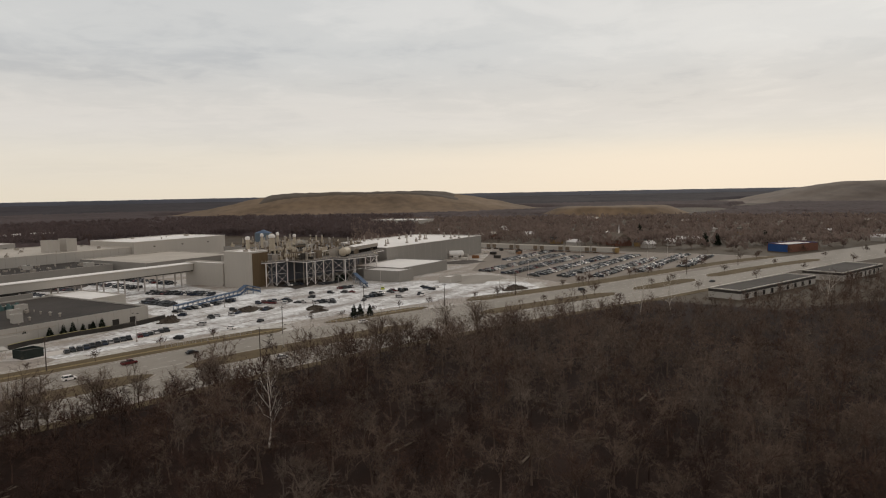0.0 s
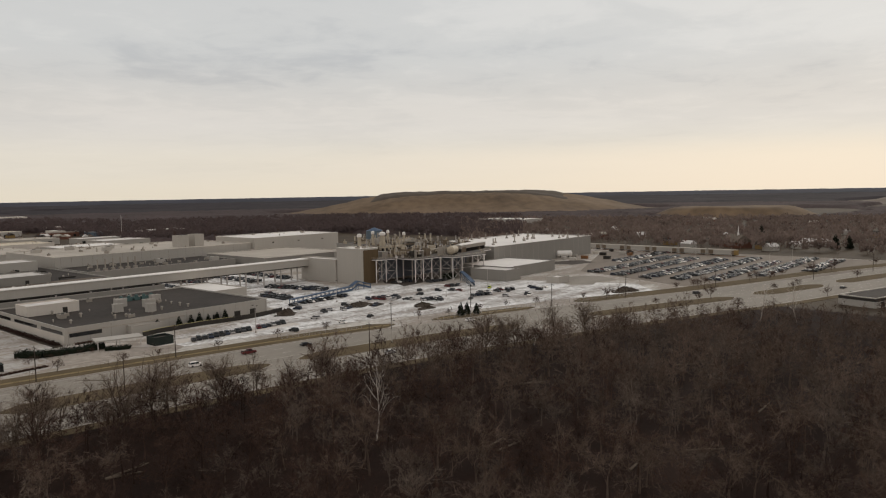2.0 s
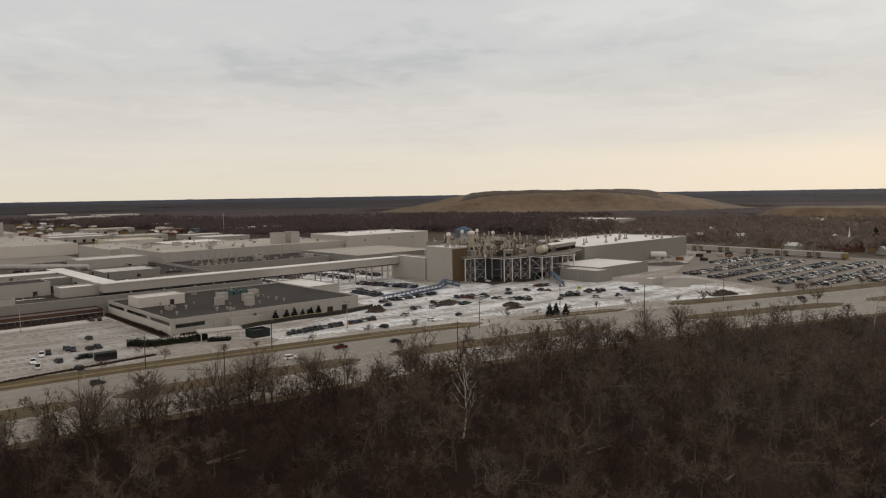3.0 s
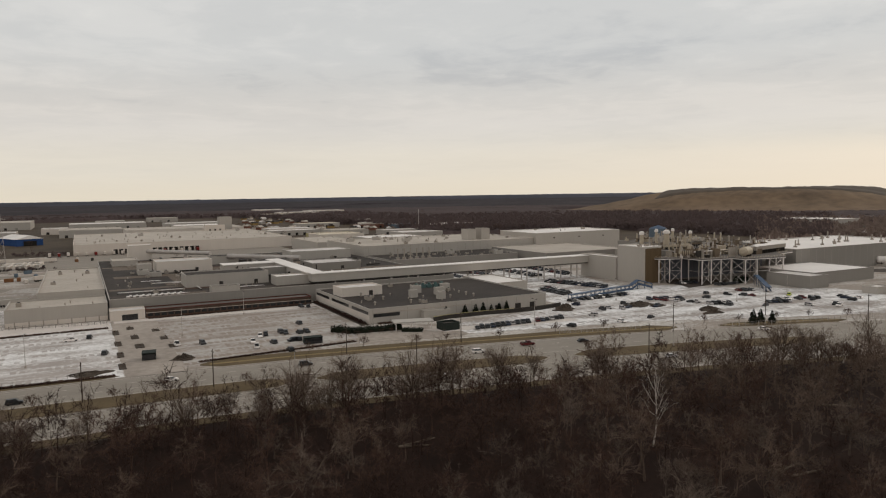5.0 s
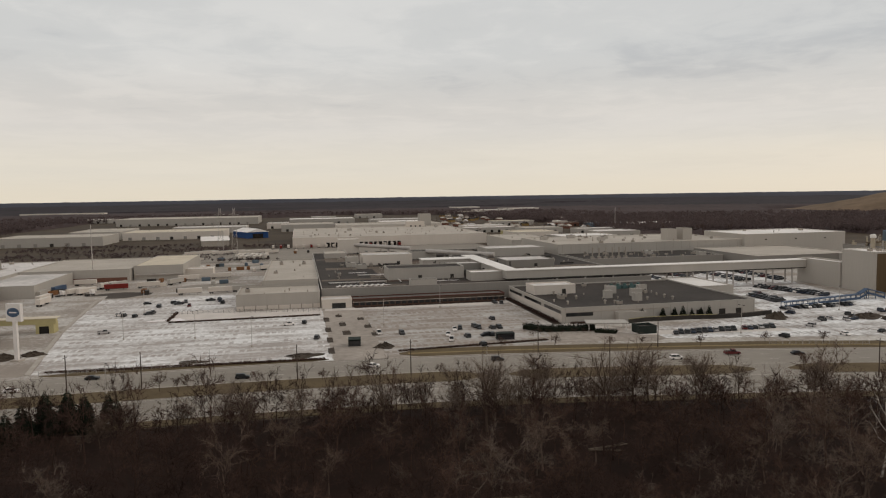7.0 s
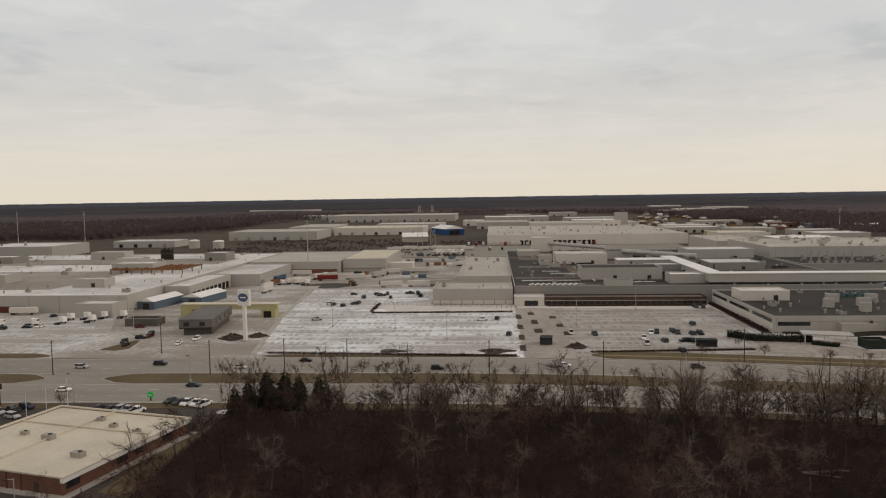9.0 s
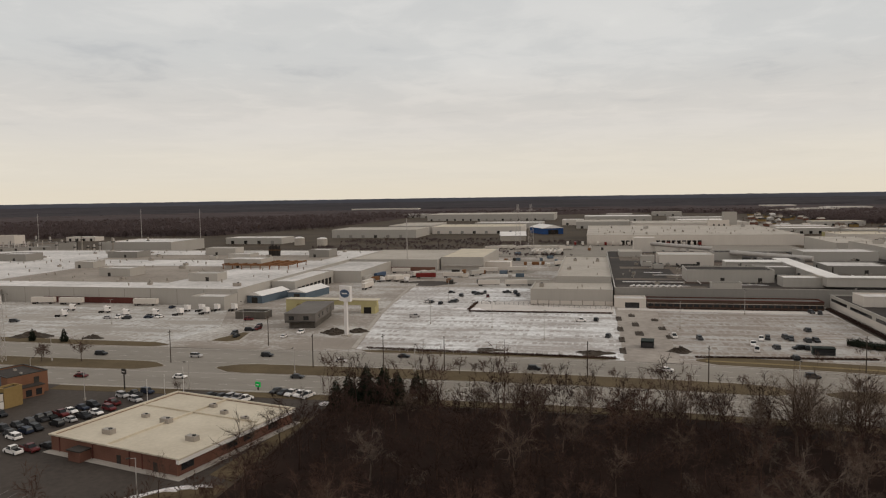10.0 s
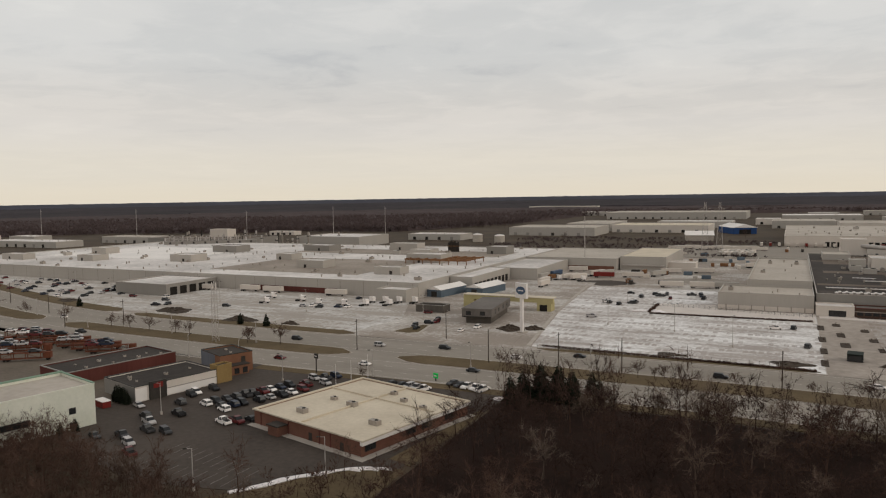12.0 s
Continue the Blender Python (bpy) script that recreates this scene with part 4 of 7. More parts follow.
for i in range(len(cols) - 1):
    (xa, ya), (xb, yb) = cols[i], cols[i + 1]
    if math.hypot(xb - xa, yb - ya) > 18 or i in (2,):
        continue
    for z0, z1 in ((0.3, 7.6), (7.8, 15.0)):
        if i < 7 or i % 2:
            part("brace", Shape().beam((xa, ya, z0), (xb, yb, z1), 0.17).beam((xa, ya, z1), (xb, yb, z0), 0.17), "steel_white", t)
    part("strut", Shape().beam((xa, ya, 7.7), (xb, yb, 7.7), 0.2), "steel_white", t)
for x, y in ((334, 348), (342, 347), (350, 334), (358, 333), (366, 332), (376, 322), (386, 321), (396, 320), (408, 334), (422, 338)):
    part("column", Shape().box(x - .3, x + .3, y - .3, y + .3, 0, 15.6), "steel", t)
    part("strut", Shape().beam((x, y, 7.7), (x, y - 10, 7.7), .2), "steel", t)
s = Shape()
for i in range(len(deck) - 2):
    (xa, ya), (xb, yb) = deck[i], deck[i + 1]
    n = max(1, int(math.hypot(xb - xa, yb - ya) / 2.2))
    for z in (16.75, 17.3):
        s.beam((xa, ya, z), (xb, yb, z), 0.07)
    for k in range(n + 1):
        x, y = xa + (xb - xa) * k / n, ya + (yb - ya) * k / n
        s.box(x - .05, x + .05, y - .05, y + .05, 16.2, 17.3)
# share of the lighter twig colours, which rises eastwards with a wobble
part("railing", s, "duct_tan", t)
# plant standing on the deck and roof
prng = random.Random(4)


def tank_drum(x, y, z, length, r, rz, label, m):
    t = thing("process_drum", x, y, z, rz, label, "process drum", "process drums")
    part("shell", Shape().tube((-length / 2, 0, r + .5), (length / 2, 0, r + .5), r, n=16), m, t)
    part("end_cap", Shape().tube((-length / 2, 0, r + .5), (-length / 2 - r * .35, 0, r + .5), r, r * .5, n=16), m, t)
    part("end_cap", Shape().tube((length / 2, 0, r + .5), (length / 2 + r * .35, 0, r + .5), r, r * .5, n=16), m, t)
    for u in (-length * .3, length * .3):
        part("saddle", Shape().box(u - .3, u + .3, -r * .8, r * .8, 0, r * .7), "dark_metal", t)
    return t


tank_drum(384, 318, 16.2, 9, 2.9, 20, "fat cream-painted drum lying on the steel deck", "duct_tan")
tank_drum(370, 330, 16.2, 7, 1.6, 70, "white drum lying on the steel deck", "roof_white")
for i in range(96):
    x, y = prng.uniform(333, 438), prng.uniform(323, 350)
    if y < 340 and x < 350 or y < 330 and x > 404:
        continue
    w, d, h = prng.uniform(1.5, 6), prng.uniform(1.2, 3), prng.uniform(1.6, 6.0)
    t = thing("air_handler", x, y, 16.2, prng.choice((0, 90)), "weathered metal air handler with ducts on the plant deck", "air handler", "air handlers")
    part("casing", Shape().box(-w / 2, w / 2, -d / 2, d / 2, 0, h), prng.choice(("duct", "duct_tan", "plant_brown", "plant_brown", "dark_metal")), t)
    part("duct", Shape().tube((w * .2, 0, h), (w * .2, 0, h + prng.uniform(.8, 3.5)), .4, n=8), prng.choice(("duct_tan", "steel", "plant_brown")), t)
for i in range(18):
    x, y, L, z = prng.uniform(345, 425), prng.uniform(324, 349), prng.uniform(8, 20), prng.uniform(1.6, 4.5)
    t = thing("pipe_run", x, y, 16.2, prng.choice((0, 0, 90)) if y > 334 else 0, "pale insulated pipe run on posts over the deck", "pipe run", "pipe runs")
    part("pipe", Shape().tube((-L / 2, 0, z), (L / 2, 0, z), .32, n=8), prng.choice(("steel", "duct_tan", "steel_white")), t)
    for u in (-L * .45, 0, L * .45):
        part("support", Shape().box(u - .1, u + .1, -.1, .1, 0, z - .3), "dark_metal", t)
t = thing("cooling_bank", 420, 330, 16.2, 12, "long grey bank of cooling fans along the deck's edge", "cooling bank")
part("plenum", Shape().box(-21, 21, -2.5, 2.5, 2.6, 5.2), "duct", t)
for i in range(14):
    part("fan_leg", Shape().box(-20.6 + i * 3.1, -20.2 + i * 3.1, -2.3, 2.3, 0, 2.6), "dark_metal", t)
part("hood", Shape().gable(-21, 21, -2.7, 2.7, 5.2, 6.4), "roof_white", t)
for i in range(200):
    x, y = prng.uniform(334, 442), prng.uniform(354, 444)
    if y > 378 and x < 392:
        continue
    kind = prng.random()
    if kind < 0.5:
        h, r = prng.uniform(2.6, 9.0), prng.uniform(.28, .75)
        t = thing("exhaust_stack", x, y, 19.0, 0, "dull metal exhaust stack on the paint shop roof", "exhaust stack", "exhaust stacks")
        part("pipe", Shape().tube((0, 0, 0), (0, 0, h), r, n=8), prng.choice(("duct", "duct_tan", "plant_brown", "steel")), t)
        part("foot", Shape().box(-r * 1.6, r * 1.6, -r * 1.6, r * 1.6, 0, 1.2), "plant_brown", t)
        if h > 3.5:
            part("cap", Shape().tube((0, 0, h), (0, 0, h + .9), r * 1.5, r * .6, n=8), "duct", t)
    elif kind < 0.78:
        w, d, h = prng.uniform(2, 7), prng.uniform(1.5, 4), prng.uniform(1.6, 4.4)
        t = thing("air_handler", x, y, 19.0, prng.choice((0, 90)), "weathered metal air handler on the paint shop roof", "air handler", "air handlers")
        part("casing", Shape().box(-w / 2, w / 2, -d / 2, d / 2, 0, h), prng.choice(("duct", "duct_tan", "plant_brown", "plant_brown", "wall_light")), t)
        part("duct", Shape().tube((w * .25, 0, h), (w * .25, 0, h + 1.4), .5, n=8), "duct_tan", t)
    else:
        L = prng.uniform(8, 20)
        t = thing("roof_duct", x, min(y, 372) if x < 400 else y, 19.0, 0 if x < 400 else prng.choice((0, 90)), "long square duct on supports over the roof", "duct", "roof ducts")
        part("channel", Shape().box(-L / 2, L / 2, -.55, .55, 2.2, 3.3), prng.choice(("duct_tan", "duct", "plant_brown")), t)
        for u in (-L * .4, 0, L * .4):
            part("support", Shape().box(u - .15, u + .15, -.5, .5, 0, 2.2), "dark_metal", t)
for x, y, h, r in ((345, 372, 12.5, 1.3), (362, 366, 13, 1.8), (395, 410, 11, 1.0), (398, 396, 12, .9), (410, 390, 10, 1.0)):
    t = thing("exhaust_stack", x, y, 19.0, 0, "thick pale exhaust stack with a domed cap", "exhaust stack", "exhaust stacks")
    part("pipe", Shape().tube((0, 0, 0), (0, 0, h - 2), r, n=12), "duct_tan", t)
    part("cap", Shape().tube((0, 0, h - 2), (0, 0, h - .6), r * 1.35, n=12).dome((0, 0, h - .6), r * 1.35, 1.0), "roof_white", t)
clutter(323, 333, 348, 364, 23.2, 2, 3, 0.0)
t = thing("filter_bank", 352, 333, 16.2, -12, "long pale bank of filter boxes over the first steel bay", "filter bank")
part("plenum", Shape().box(-9, 9, -1.6, 1.6, 2.4, 4.4), "duct_tan", t)
for i in range(12):
    part("fin", Shape().box(-8.8 + i * 1.56, -8.3 + i * 1.56, -2.0, -1.6, 1.6, 4.8), "plant_brown", t)
for x in (-8, -3, 3, 8):
    part("leg", Shape().box(x - .2, x + .2, -1.2, 1.2, 0, 2.4), "steel_white", t)
t = thing("water_tank", 480, 496, 0, 0, "round blue water tank with a low cone roof", "water tank")
part("shell", Shape().tube((0, 0, 0), (0, 0, 24.5), 8, n=24), "blue_grey", t)
part("cone_roof", Shape().tube((0, 0, 24.5), (0, 0, 27.5), 8.2, .4, n=24), "blue", t)

# white-roofed hall beyond and the low blocks before it
b = building("trim_hall", "wide grey hall with a bright white roof", 447, 602, 328, 404, 17.0, "wall_grey", "roof_white", trim="roof_white", drop=0.4)
for i in range(18):
    face(b, "s", -72 + i * 8.4, 0.14, 0, 16.4, "panel_joint", "wall_light", 0.04)
for i in range(26):
    x, y, h = prng.uniform(452, 598), prng.uniform(334, 400), prng.uniform(2.2, 6)
    t = thing("exhaust_stack", x, y, 16.6, 0, "grey exhaust stack on the white roof", "exhaust stack", "exhaust stacks")
    part("pipe", Shape().tube((0, 0, 0), (0, 0, h), .5, n=8), "duct", t)
    part("foot", Shape().box(-.9, .9, -.9, .9, 0, 1.2), "duct", t)
b = building("pump_house", "low grey block before the big halls", 402, 462, 282, 327, 7.4, "wall_grey", "roof_white", trim="wall_grey", drop=0.3)
b = building("switch_house", "plain blue-grey service block", 384, 401, 272, 302, 7.4, "wall_grey", "roof_grey", trim="wall_grey", drop=0.3)
tank_drum(545, 323, 1.2, 12, 2.7, -52, "big white horizontal tank beside the hall", "roof_white")
t = thing("tank_base", 545, 323, 0, -52, "concrete plinth under the white tank", "plinth")
part("slab", Shape().box(-7, 7, -2.8, 2.8, 0, 1.2), "kerb", t)
b = building("guard_hut", "small grey metal hut with a low roof", 394, 408, 238, 247, 4.0, "wall_light", "roof_grey", trim="wall_light")

# covered blue stairs and walkways
def covered_walk(x0, y0, x1, y1, z0, z1, label):
    d = math.hypot(x1 - x0, y1 - y0)
    t = thing("covered_walkway", x0, y0, 0, math.degrees(math.atan2(y1 - y0, x1 - x0)), label, "covered walkway", "covered walkways")
    n = max(2, int(d / 4))
    part("roof", Shape().add([(0, -1.4, z0 + 2.6), (d, -1.4, z1 + 2.6), (d, 1.4, z1 + 2.6), (0, 1.4, z0 + 2.6), (0, -1.4, z0 + 3), (d, -1.4, z1 + 3), (d, 1.4, z1 + 3), (0, 1.4, z0 + 3)], [(0, 3, 2, 1), (4, 5, 6, 7), (0, 1, 5, 4), (1, 2, 6, 5), (2, 3, 7, 6), (3, 0, 4, 7)]), "blue", t)
    for i in range(n + 1):
        u, z = d * i / n, z0 + (z1 - z0) * i / n
        for y in (-1.18, 1.18):
            part("post", Shape().box(u - .12, u + .12, y - .12, y + .12, 0, z + 2.6), "blue", t)
    part("side_panel", Shape().add([(0, -1.35, z0 + .2), (d, -1.35, z1 + .2), (d, -1.35, z1 + 1.4), (0, -1.35, z0 + 1.4), (0, -1.3, z0 + .2), (d, -1.3, z1 + .2), (d, -1.3, z1 + 1.4), (0, -1.3, z0 + 1.4)], [(0, 1, 2, 3), (4, 7, 6, 5), (3, 2, 6, 7)]), "blue", t)
    return t


covered_walk(240, 315, 296, 328, 0, 0, "low blue covered walkway across the snowy lot")
covered_walk(296, 328, 302, 329, 0.2, 2.6, "blue covered stairs up to the works")
covered_walk(302, 329, 309, 324, 2.6, .4, "blue covered stairs down from the landing")
covered_walk(353, 276, 366, 290, 0.2, 1.0, "blue covered walkway beside the snowy lot")
covered_walk(366, 290, 373, 301, 1.0, 3.6, "blue covered stairs up to the works")

# body plant on the west side
b = building("stamping_plant", "huge low plant with a pale grey snow-dusted roof", -700, -196, 362, 640, 9.2, "wall_light", "roof_grey", trim="wall_light", drop=0.4)
SP = b
for u, w in ((52, 60), (160, 70), (-195, 40)):
    face(b, "s", u, w, 0.2, 3.6, "loading_band", "maroon", 0.2)
for i in range(30):
    face(b, "s", -245 + i * 17, 0.3, 0, 8.8, "panel_joint", "wall_grey", 0.05)
b = building("plant_east_wing", "low wing of the plant with dark dock doors", -195.6, -180, 404, 470, 8.6, "wall_light", "roof_grey", trim="wall_light", drop=0.4)
for i in range(9):
    face(b, "e", -27 + i * 6.6, 4.6, 0.2, 4.6, "dock_door", "dock_dark", 0.1)
b = building("plant_rear_wing", "rear wing of the plant with a pale roof", -195.6, -122, 548, 650, 9.2, "wall_light", "roof_tan", trim="wall_light", drop=0.4)
face(b, "s", 5, 60, 0.3, 3.4, "loading_band", "brick", 0.2)
b = building("plant_link", "low grey link between the plant's wings", -195.6, -160, 471, 547, 8.0, "wall_light", "roof_grey", trim="wall_light", drop=0.4)
b = building("dock_wing", "pale grey block with an open loading bay", -398, -352, 318, 361.6, 7.2, "wall_grey", "roof_grey", trim="wall_light", drop=0.4)
for i in range(5):
    face(b, "e", -16 + i * 8, 5.6, 0.2, 5.2, "dock_door", "dock_dark", 0.1)
b = building("service_block", "small pale service block at the plant's corner", -216, -196, 347, 361.6, 7.0, "wall_light", "roof_grey", trim="wall_light")
b = building("rear_hall", "cream-roofed hall with a loading canopy", -121, -86, 556, 650, 10.5, "wall_light", "roof_cream", trim="wall_light", drop=0.3)
face(b, "s", 0, 32, 3.6, 4.4, "canopy_edge", "steel", 1.6)
b = building("white_shed", "long white shed with a curved bright roof", -99, -66, 566, 580, 6.0, "wall_white", "roof_white", trim="roof_white")
for w in [(-330, -306, 420, 436), (-470, -446, 430, 448), (-390, -374, 470, 484), (-560, -540, 410, 426), (-620, -600, 470, 486), (-270, -240, 480, 500), (-300, -280, 540, 556), (-510, -480, 520, 540), (-430, -400, 560, 580), (-250, -230, 400, 412), (-650, -620, 400, 412), (-350, -320, 590, 606), (-240, -222, 570, 590)]:
    penthouse("pale grey roof housing on the wide plant roof", *w, 8.8, rng.uniform(4.2, 6.5), rng.choice(("wall_light", "wall_grey", "wall_light")), "roof_grey", (rng.choice((-4, 3)),))
clutter(-690, -200, 366, 636, 8.8, 38, 190, 0.12)
part("roof_field", Shape().box(60, 190, -110, -10, 8.8, 8.85), "roof_bare", SP, "bare tan strip of roof")
part("roof_field", Shape().box(20, 230, 40, 90, 8.8, 8.85), "roof_bare", SP, "bare tan strip of roof")
part("roof_field", Shape().box(-200, -40, -60, 60, 8.8, 8.85), "roof_white", SP, "snow-white strip of roof")
s = Shape()
for i in range(9):
    y = 470 + i * 4.2
    s.box(-266, -214, y, y + .5, 11.6, 12.2)
for i in range(8):
    for y in (471, 487, 503):
        s.box(-266 + i * 7.3, -265.5 + i * 7.3, y, y + .5, 8.8, 11.6)
    s.box(-266 + i * 7.3, -265.5 + i * 7.3, 470, 504, 12.2, 12.8)
tagged(part("pipe_rack", s, "steel_rust"), "rusty steel pipe rack on the plant roof", "pipe rack")
for i in range(7):
    t = thing("process_stack", -283.5 + i * 1.63, 583.9, 8.8, 0, "dark upright process vessel on the plant roof", "process stack", "process stacks")
    part("pipe", Shape().tube((0, 0, 0), (0, 0, 8.5 + (i * 37 % 5) * .5), .8, n=8), "dark_metal", t)
    part("collar", Shape().tube((0, 0, 5), (0, 0, 5.5), 1.2, n=8), "steel_rust", t)
t = thing("process_gantry", -612, 622, 8.8, 36, "long grey housing under a pale steel gantry of pipes", "process gantry")
part("housing", Shape().box(-52, 52, -4, 4, 0, 3.6), "wall_grey", t)
for z in (5.2, 7.0):
    part("deck_beam", Shape().box(-52, 30, -3, -2.6, z, z + .4).box(-52, 30, 2.6, 3, z, z + .4), "steel", t)
for i in range(17):
    part("frame", Shape().box(-51.6 + i * 5, -51.2 + i * 5, -3, 3, 3.6, 7.4 + (i * 5 % 3)), "steel", t)
for i in range(22):
    part("pipe", Shape().tube((-50 + i * 4.5, (i * 7 % 5) - 2, 3.6), (-50 + i * 4.5, (i * 7 % 5) - 2, 7 + (i * 11 % 4)), .5, n=7), ("steel_white", "duct", "steel", "dark_metal")[i % 4], t)
for i in range(8):
    face_x = -46 + i * 13
    part("door", Shape().box(face_x, face_x + 2, -4.08, -3.9, .2, 2.6), "dark_metal", t)
b = building("boiler_house", "dark boiler house with many short chimneys", -760, -610, 660, 740, 11, "wall_grey", "roof_brown", trim="wall_grey")
for i in range(40):
    x, y, h = rng.uniform(-755, -520), rng.uniform(665, 790), rng.uniform(9, 19)
    t = thing("process_stack", x, y, 0, 0, "short dull process stack with pipes", "process stack", "process stacks")
    part("pipe", Shape().tube((0, 0, 0), (0, 0, h), 1.1, n=8), rng.choice(("duct", "steel", "dark_metal")), t)
    part("collar", Shape().tube((0, 0, h * .7), (0, 0, h * .7 + 1), 1.9, n=8), "dark_metal", t)
b = building("cooling_tower", "white boxy cooling tower over the boiler house", -690, -660, 700, 716, 21, "wall_white", "roof_white", trim="wall_white")
b = building("far_works", "far works hall with pale roof and pipes", -560, -470, 720, 790, 12, "wall_light", "roof_grey", trim="wall_light")
for x, y in ((-367, 842), (-330, 826)):
    t = thing("storage_tank", x, y, 0, 0, "round white storage tank with domed top", "storage tank", "storage tanks")
    part("shell", Shape().tube((0, 0, 0), (0, 0, 9), 6.5, n=20), "roof_tan", t)
    part("domed_roof", Shape().dome((0, 0, 9), 6.5, 1.8, 20), "steel_white", t)

# gatehouse, its canopy and the blue sheds
t = thing("gatehouse", -134, 318, 0, 8, "two-storey grey gatehouse with an overhanging upper floor", "gatehouse")
SIZE[t.name] = (7.2, 19, 7.4)
# lower storey coloured darker for the shade of the floor above it
part("lower_storey", Shape().box(-6, 6, -16, 18, 0, 3.2), "wall_dark", t)
part("upper_storey", Shape().box(-7.2, 7.2, -19, 19, 3.2, 7.0), "roof_mid", t)
part("roof", Shape().box(-7.4, 7.4, -19.2, 19.2, 7.0, 7.4), "roof_mid", t)
for u in (-4, 2.8):
    glazed(t, "s", u, 2.2, 4.4, 6.0, 1)
for u in (-12, -5, 4, 12):
    glazed(t, "e", u, 1.6, 4.4, 6.0, 1)
face(t, "s", 0, 14, 3.2, 3.7, "soffit_band", "dark_metal", 0.1)
t = thing("gate_canopy", -134, 346, 0, 0, "long pale yellow gate canopy spanning the drive", "gate canopy")
part("fascia", Shape().box(-25, 25, -1.2, 1.2, 4.4, 6.8), "yellow_wall", t)
part("top", Shape().box(-25.2, 25.2, -1.5, 5, 6.8, 7.1), "roof_cream", t)
part("end_wall", Shape().box(16.5, 24, -1.2, 5, 0, 4.4), "yellow_wall", t)
part("end_wall", Shape().box(-25, -19, -1.2, 5, 0, 4.4), "yellow_wall", t)
part("doorway", Shape().box(18, 22, -1.3, -1.1, 0, 3.4), "dock_dark", t)
for x0, x1, y0, y1, wall in ((-194, -184, 372, 400, "blue_grey"), (-176, -164, 388, 416, "blue_grey")):
    t = thing("blue_shed", (x0 + x1) / 2, (y0 + y1) / 2, 0, -8, "blue metal shed with a pale gabled roof", "shed", "blue sheds")
    p, q = (x1 - x0) / 2, (y1 - y0) / 2
    part("wall", Shape().box(-p, p, -q, q, 0, 4.4), wall, t)
    part("roof", Shape().gable(-p - .5, p + .5, -q - .5, q + .5, 4.4, 6.4, "y"), "roof_white", t)
    part("door", Shape().box(-2, 2, -q - .06, -q + .1, 0, 3.4), "dark_metal", t)
b = building("guard_cabin", "small dark grey cabin with red trim", -176, -160, 322, 330, 3.6, "wall_dark", "roof_dark", trim="wall_grey")

# pylon sign with its blue oval
t = thing("pylon_sign", -105, 288, 0, -20, "tall white pylon sign with a blue oval badge", "sign")
part("mast", Shape().box(-.75, .75, -.5, .5, 0, 17), "steel_white", t)
part("panel", Shape().box(-3.0, 3.0, -.7, .7, 15.2, 21.8), "steel_white", t)
oval = [(2.55 * math.cos(6.28319 * i / 24), 18.6 + 1.75 * math.sin(6.28319 * i / 24)) for i in range(24)]
for y in (-.78, .70):
    part("oval", Shape().add([(x, y, z) for x, z in oval] + [(x, y + .08, z) for x, z in oval], [tuple(range(24)), tuple(range(24, 48))[::-1]] + [(i, (i + 1) % 24, 24 + (i + 1) % 24, 24 + i) for i in range(24)]), "blue", t, "blue oval badge")
    part("oval_stripe", Shape().box(-1.5, 1.5, y - .03, y + .11, 18.35, 18.85), "steel_white", t)
part("plinth", Shape().box(-2, 2, -1.5, 1.5, 0, .6), "kerb", t)

# shops on the near side of the road
b = building("brick_shop", "single-storey red brick shop with a cream flat roof", -124, -83, 138, 178, 3.9, "brick", "roof_cream", rz=-13.5, drop=0.15)
p, q, h = SIZE[b.name]
s = Shape()
for a, c, d, e in ((-p - .5, p + .9, -q - .3, -q + .35), (-p - .5, p + .9, q - .35, q + .3), (-p - .5, -p + .35, -q + .35, q - .35), (p - .35, p + .9, -q + .35, q - .35)):
    s.box(a, c, d, e, h, h + .35)
part("roof_edge", s, "roof_cream", b)
part("fascia", Shape().box(p + .05, p + .85, -q - .3, q + .3, h - .9, h), "roof_white", b, "white fascia")
part("roof_ridge", Shape().box(-2.2, -1.8, -q + .4, q - .4, h - .15, h + .3).box(-p + .4, p - .4, 7, 7.4, h - .15, h + .25), "roof_cream", b)
for u in (-17, -3, 3, 12):
    glazed(b, "e", u, 3.4, 1.2, 2.5, 2)
for u in (-12, 2.5, 14):
    face(b, "s", u, 1.3, .1, 2.3, "door", "dark_metal", .05)
for u in (-17.5, -6, 6, 10):
    face(b, "s", u, .3, .1, 3.8, "downpipe", "maroon", .12)
face(b, "s", 0, 41, 0, .3, "plinth", "kerb", .1)
part("porch", Shape().box(-10.6, -6.6, -q - 3, -q - .1, 0, 2.5), "brick", b)
part("porch_roof", Shape().box(-10.9, -6.3, -q - 3.3, -q - .06, 2.5, 2.8), "roof_dark", b)
part("walk_slab", Shape().box(-p - 1, p + 2.2, -q - 1.8, -q - .02, 0, .14).box(p + .02, p + 2.2, -q, q + 1, 0, .14), "kerb", b)
for x, y in ((-115, 147), (-114, 160), (-106, 157), (-95, 166), (-92, 146), (-87, 162), (-101, 171)):
    put(HVAC[1 if y < 160 else 0], pose(x, y, 3.75, 0, 0, -13.5) @ Matrix.Diagonal((.7, .7, .6, 1)))
b = building("green_edged_block", "tall pale mint block with a green roof edge", -194.5, -174.5, 69, 129, 11.0, "mint", "roof_tan", rz=-13, trim="mint", drop=0.5)
for u, z in ((24, 4.3), (24, .5), (13, .6)):
    glazed(b, "e", u, 1.5, z, z + 1.4, 1)
glazed(b, "e", 0.5, 26, 3.8, 5.2, 9)
part("roof_rim", Shape().box(-10.3, -9.5, -30, 30, 11.25, 11.7).box(-9.5, 10, 29.5, 30.1, 11.25, 11.5), "green", b, "green metal roof edge")
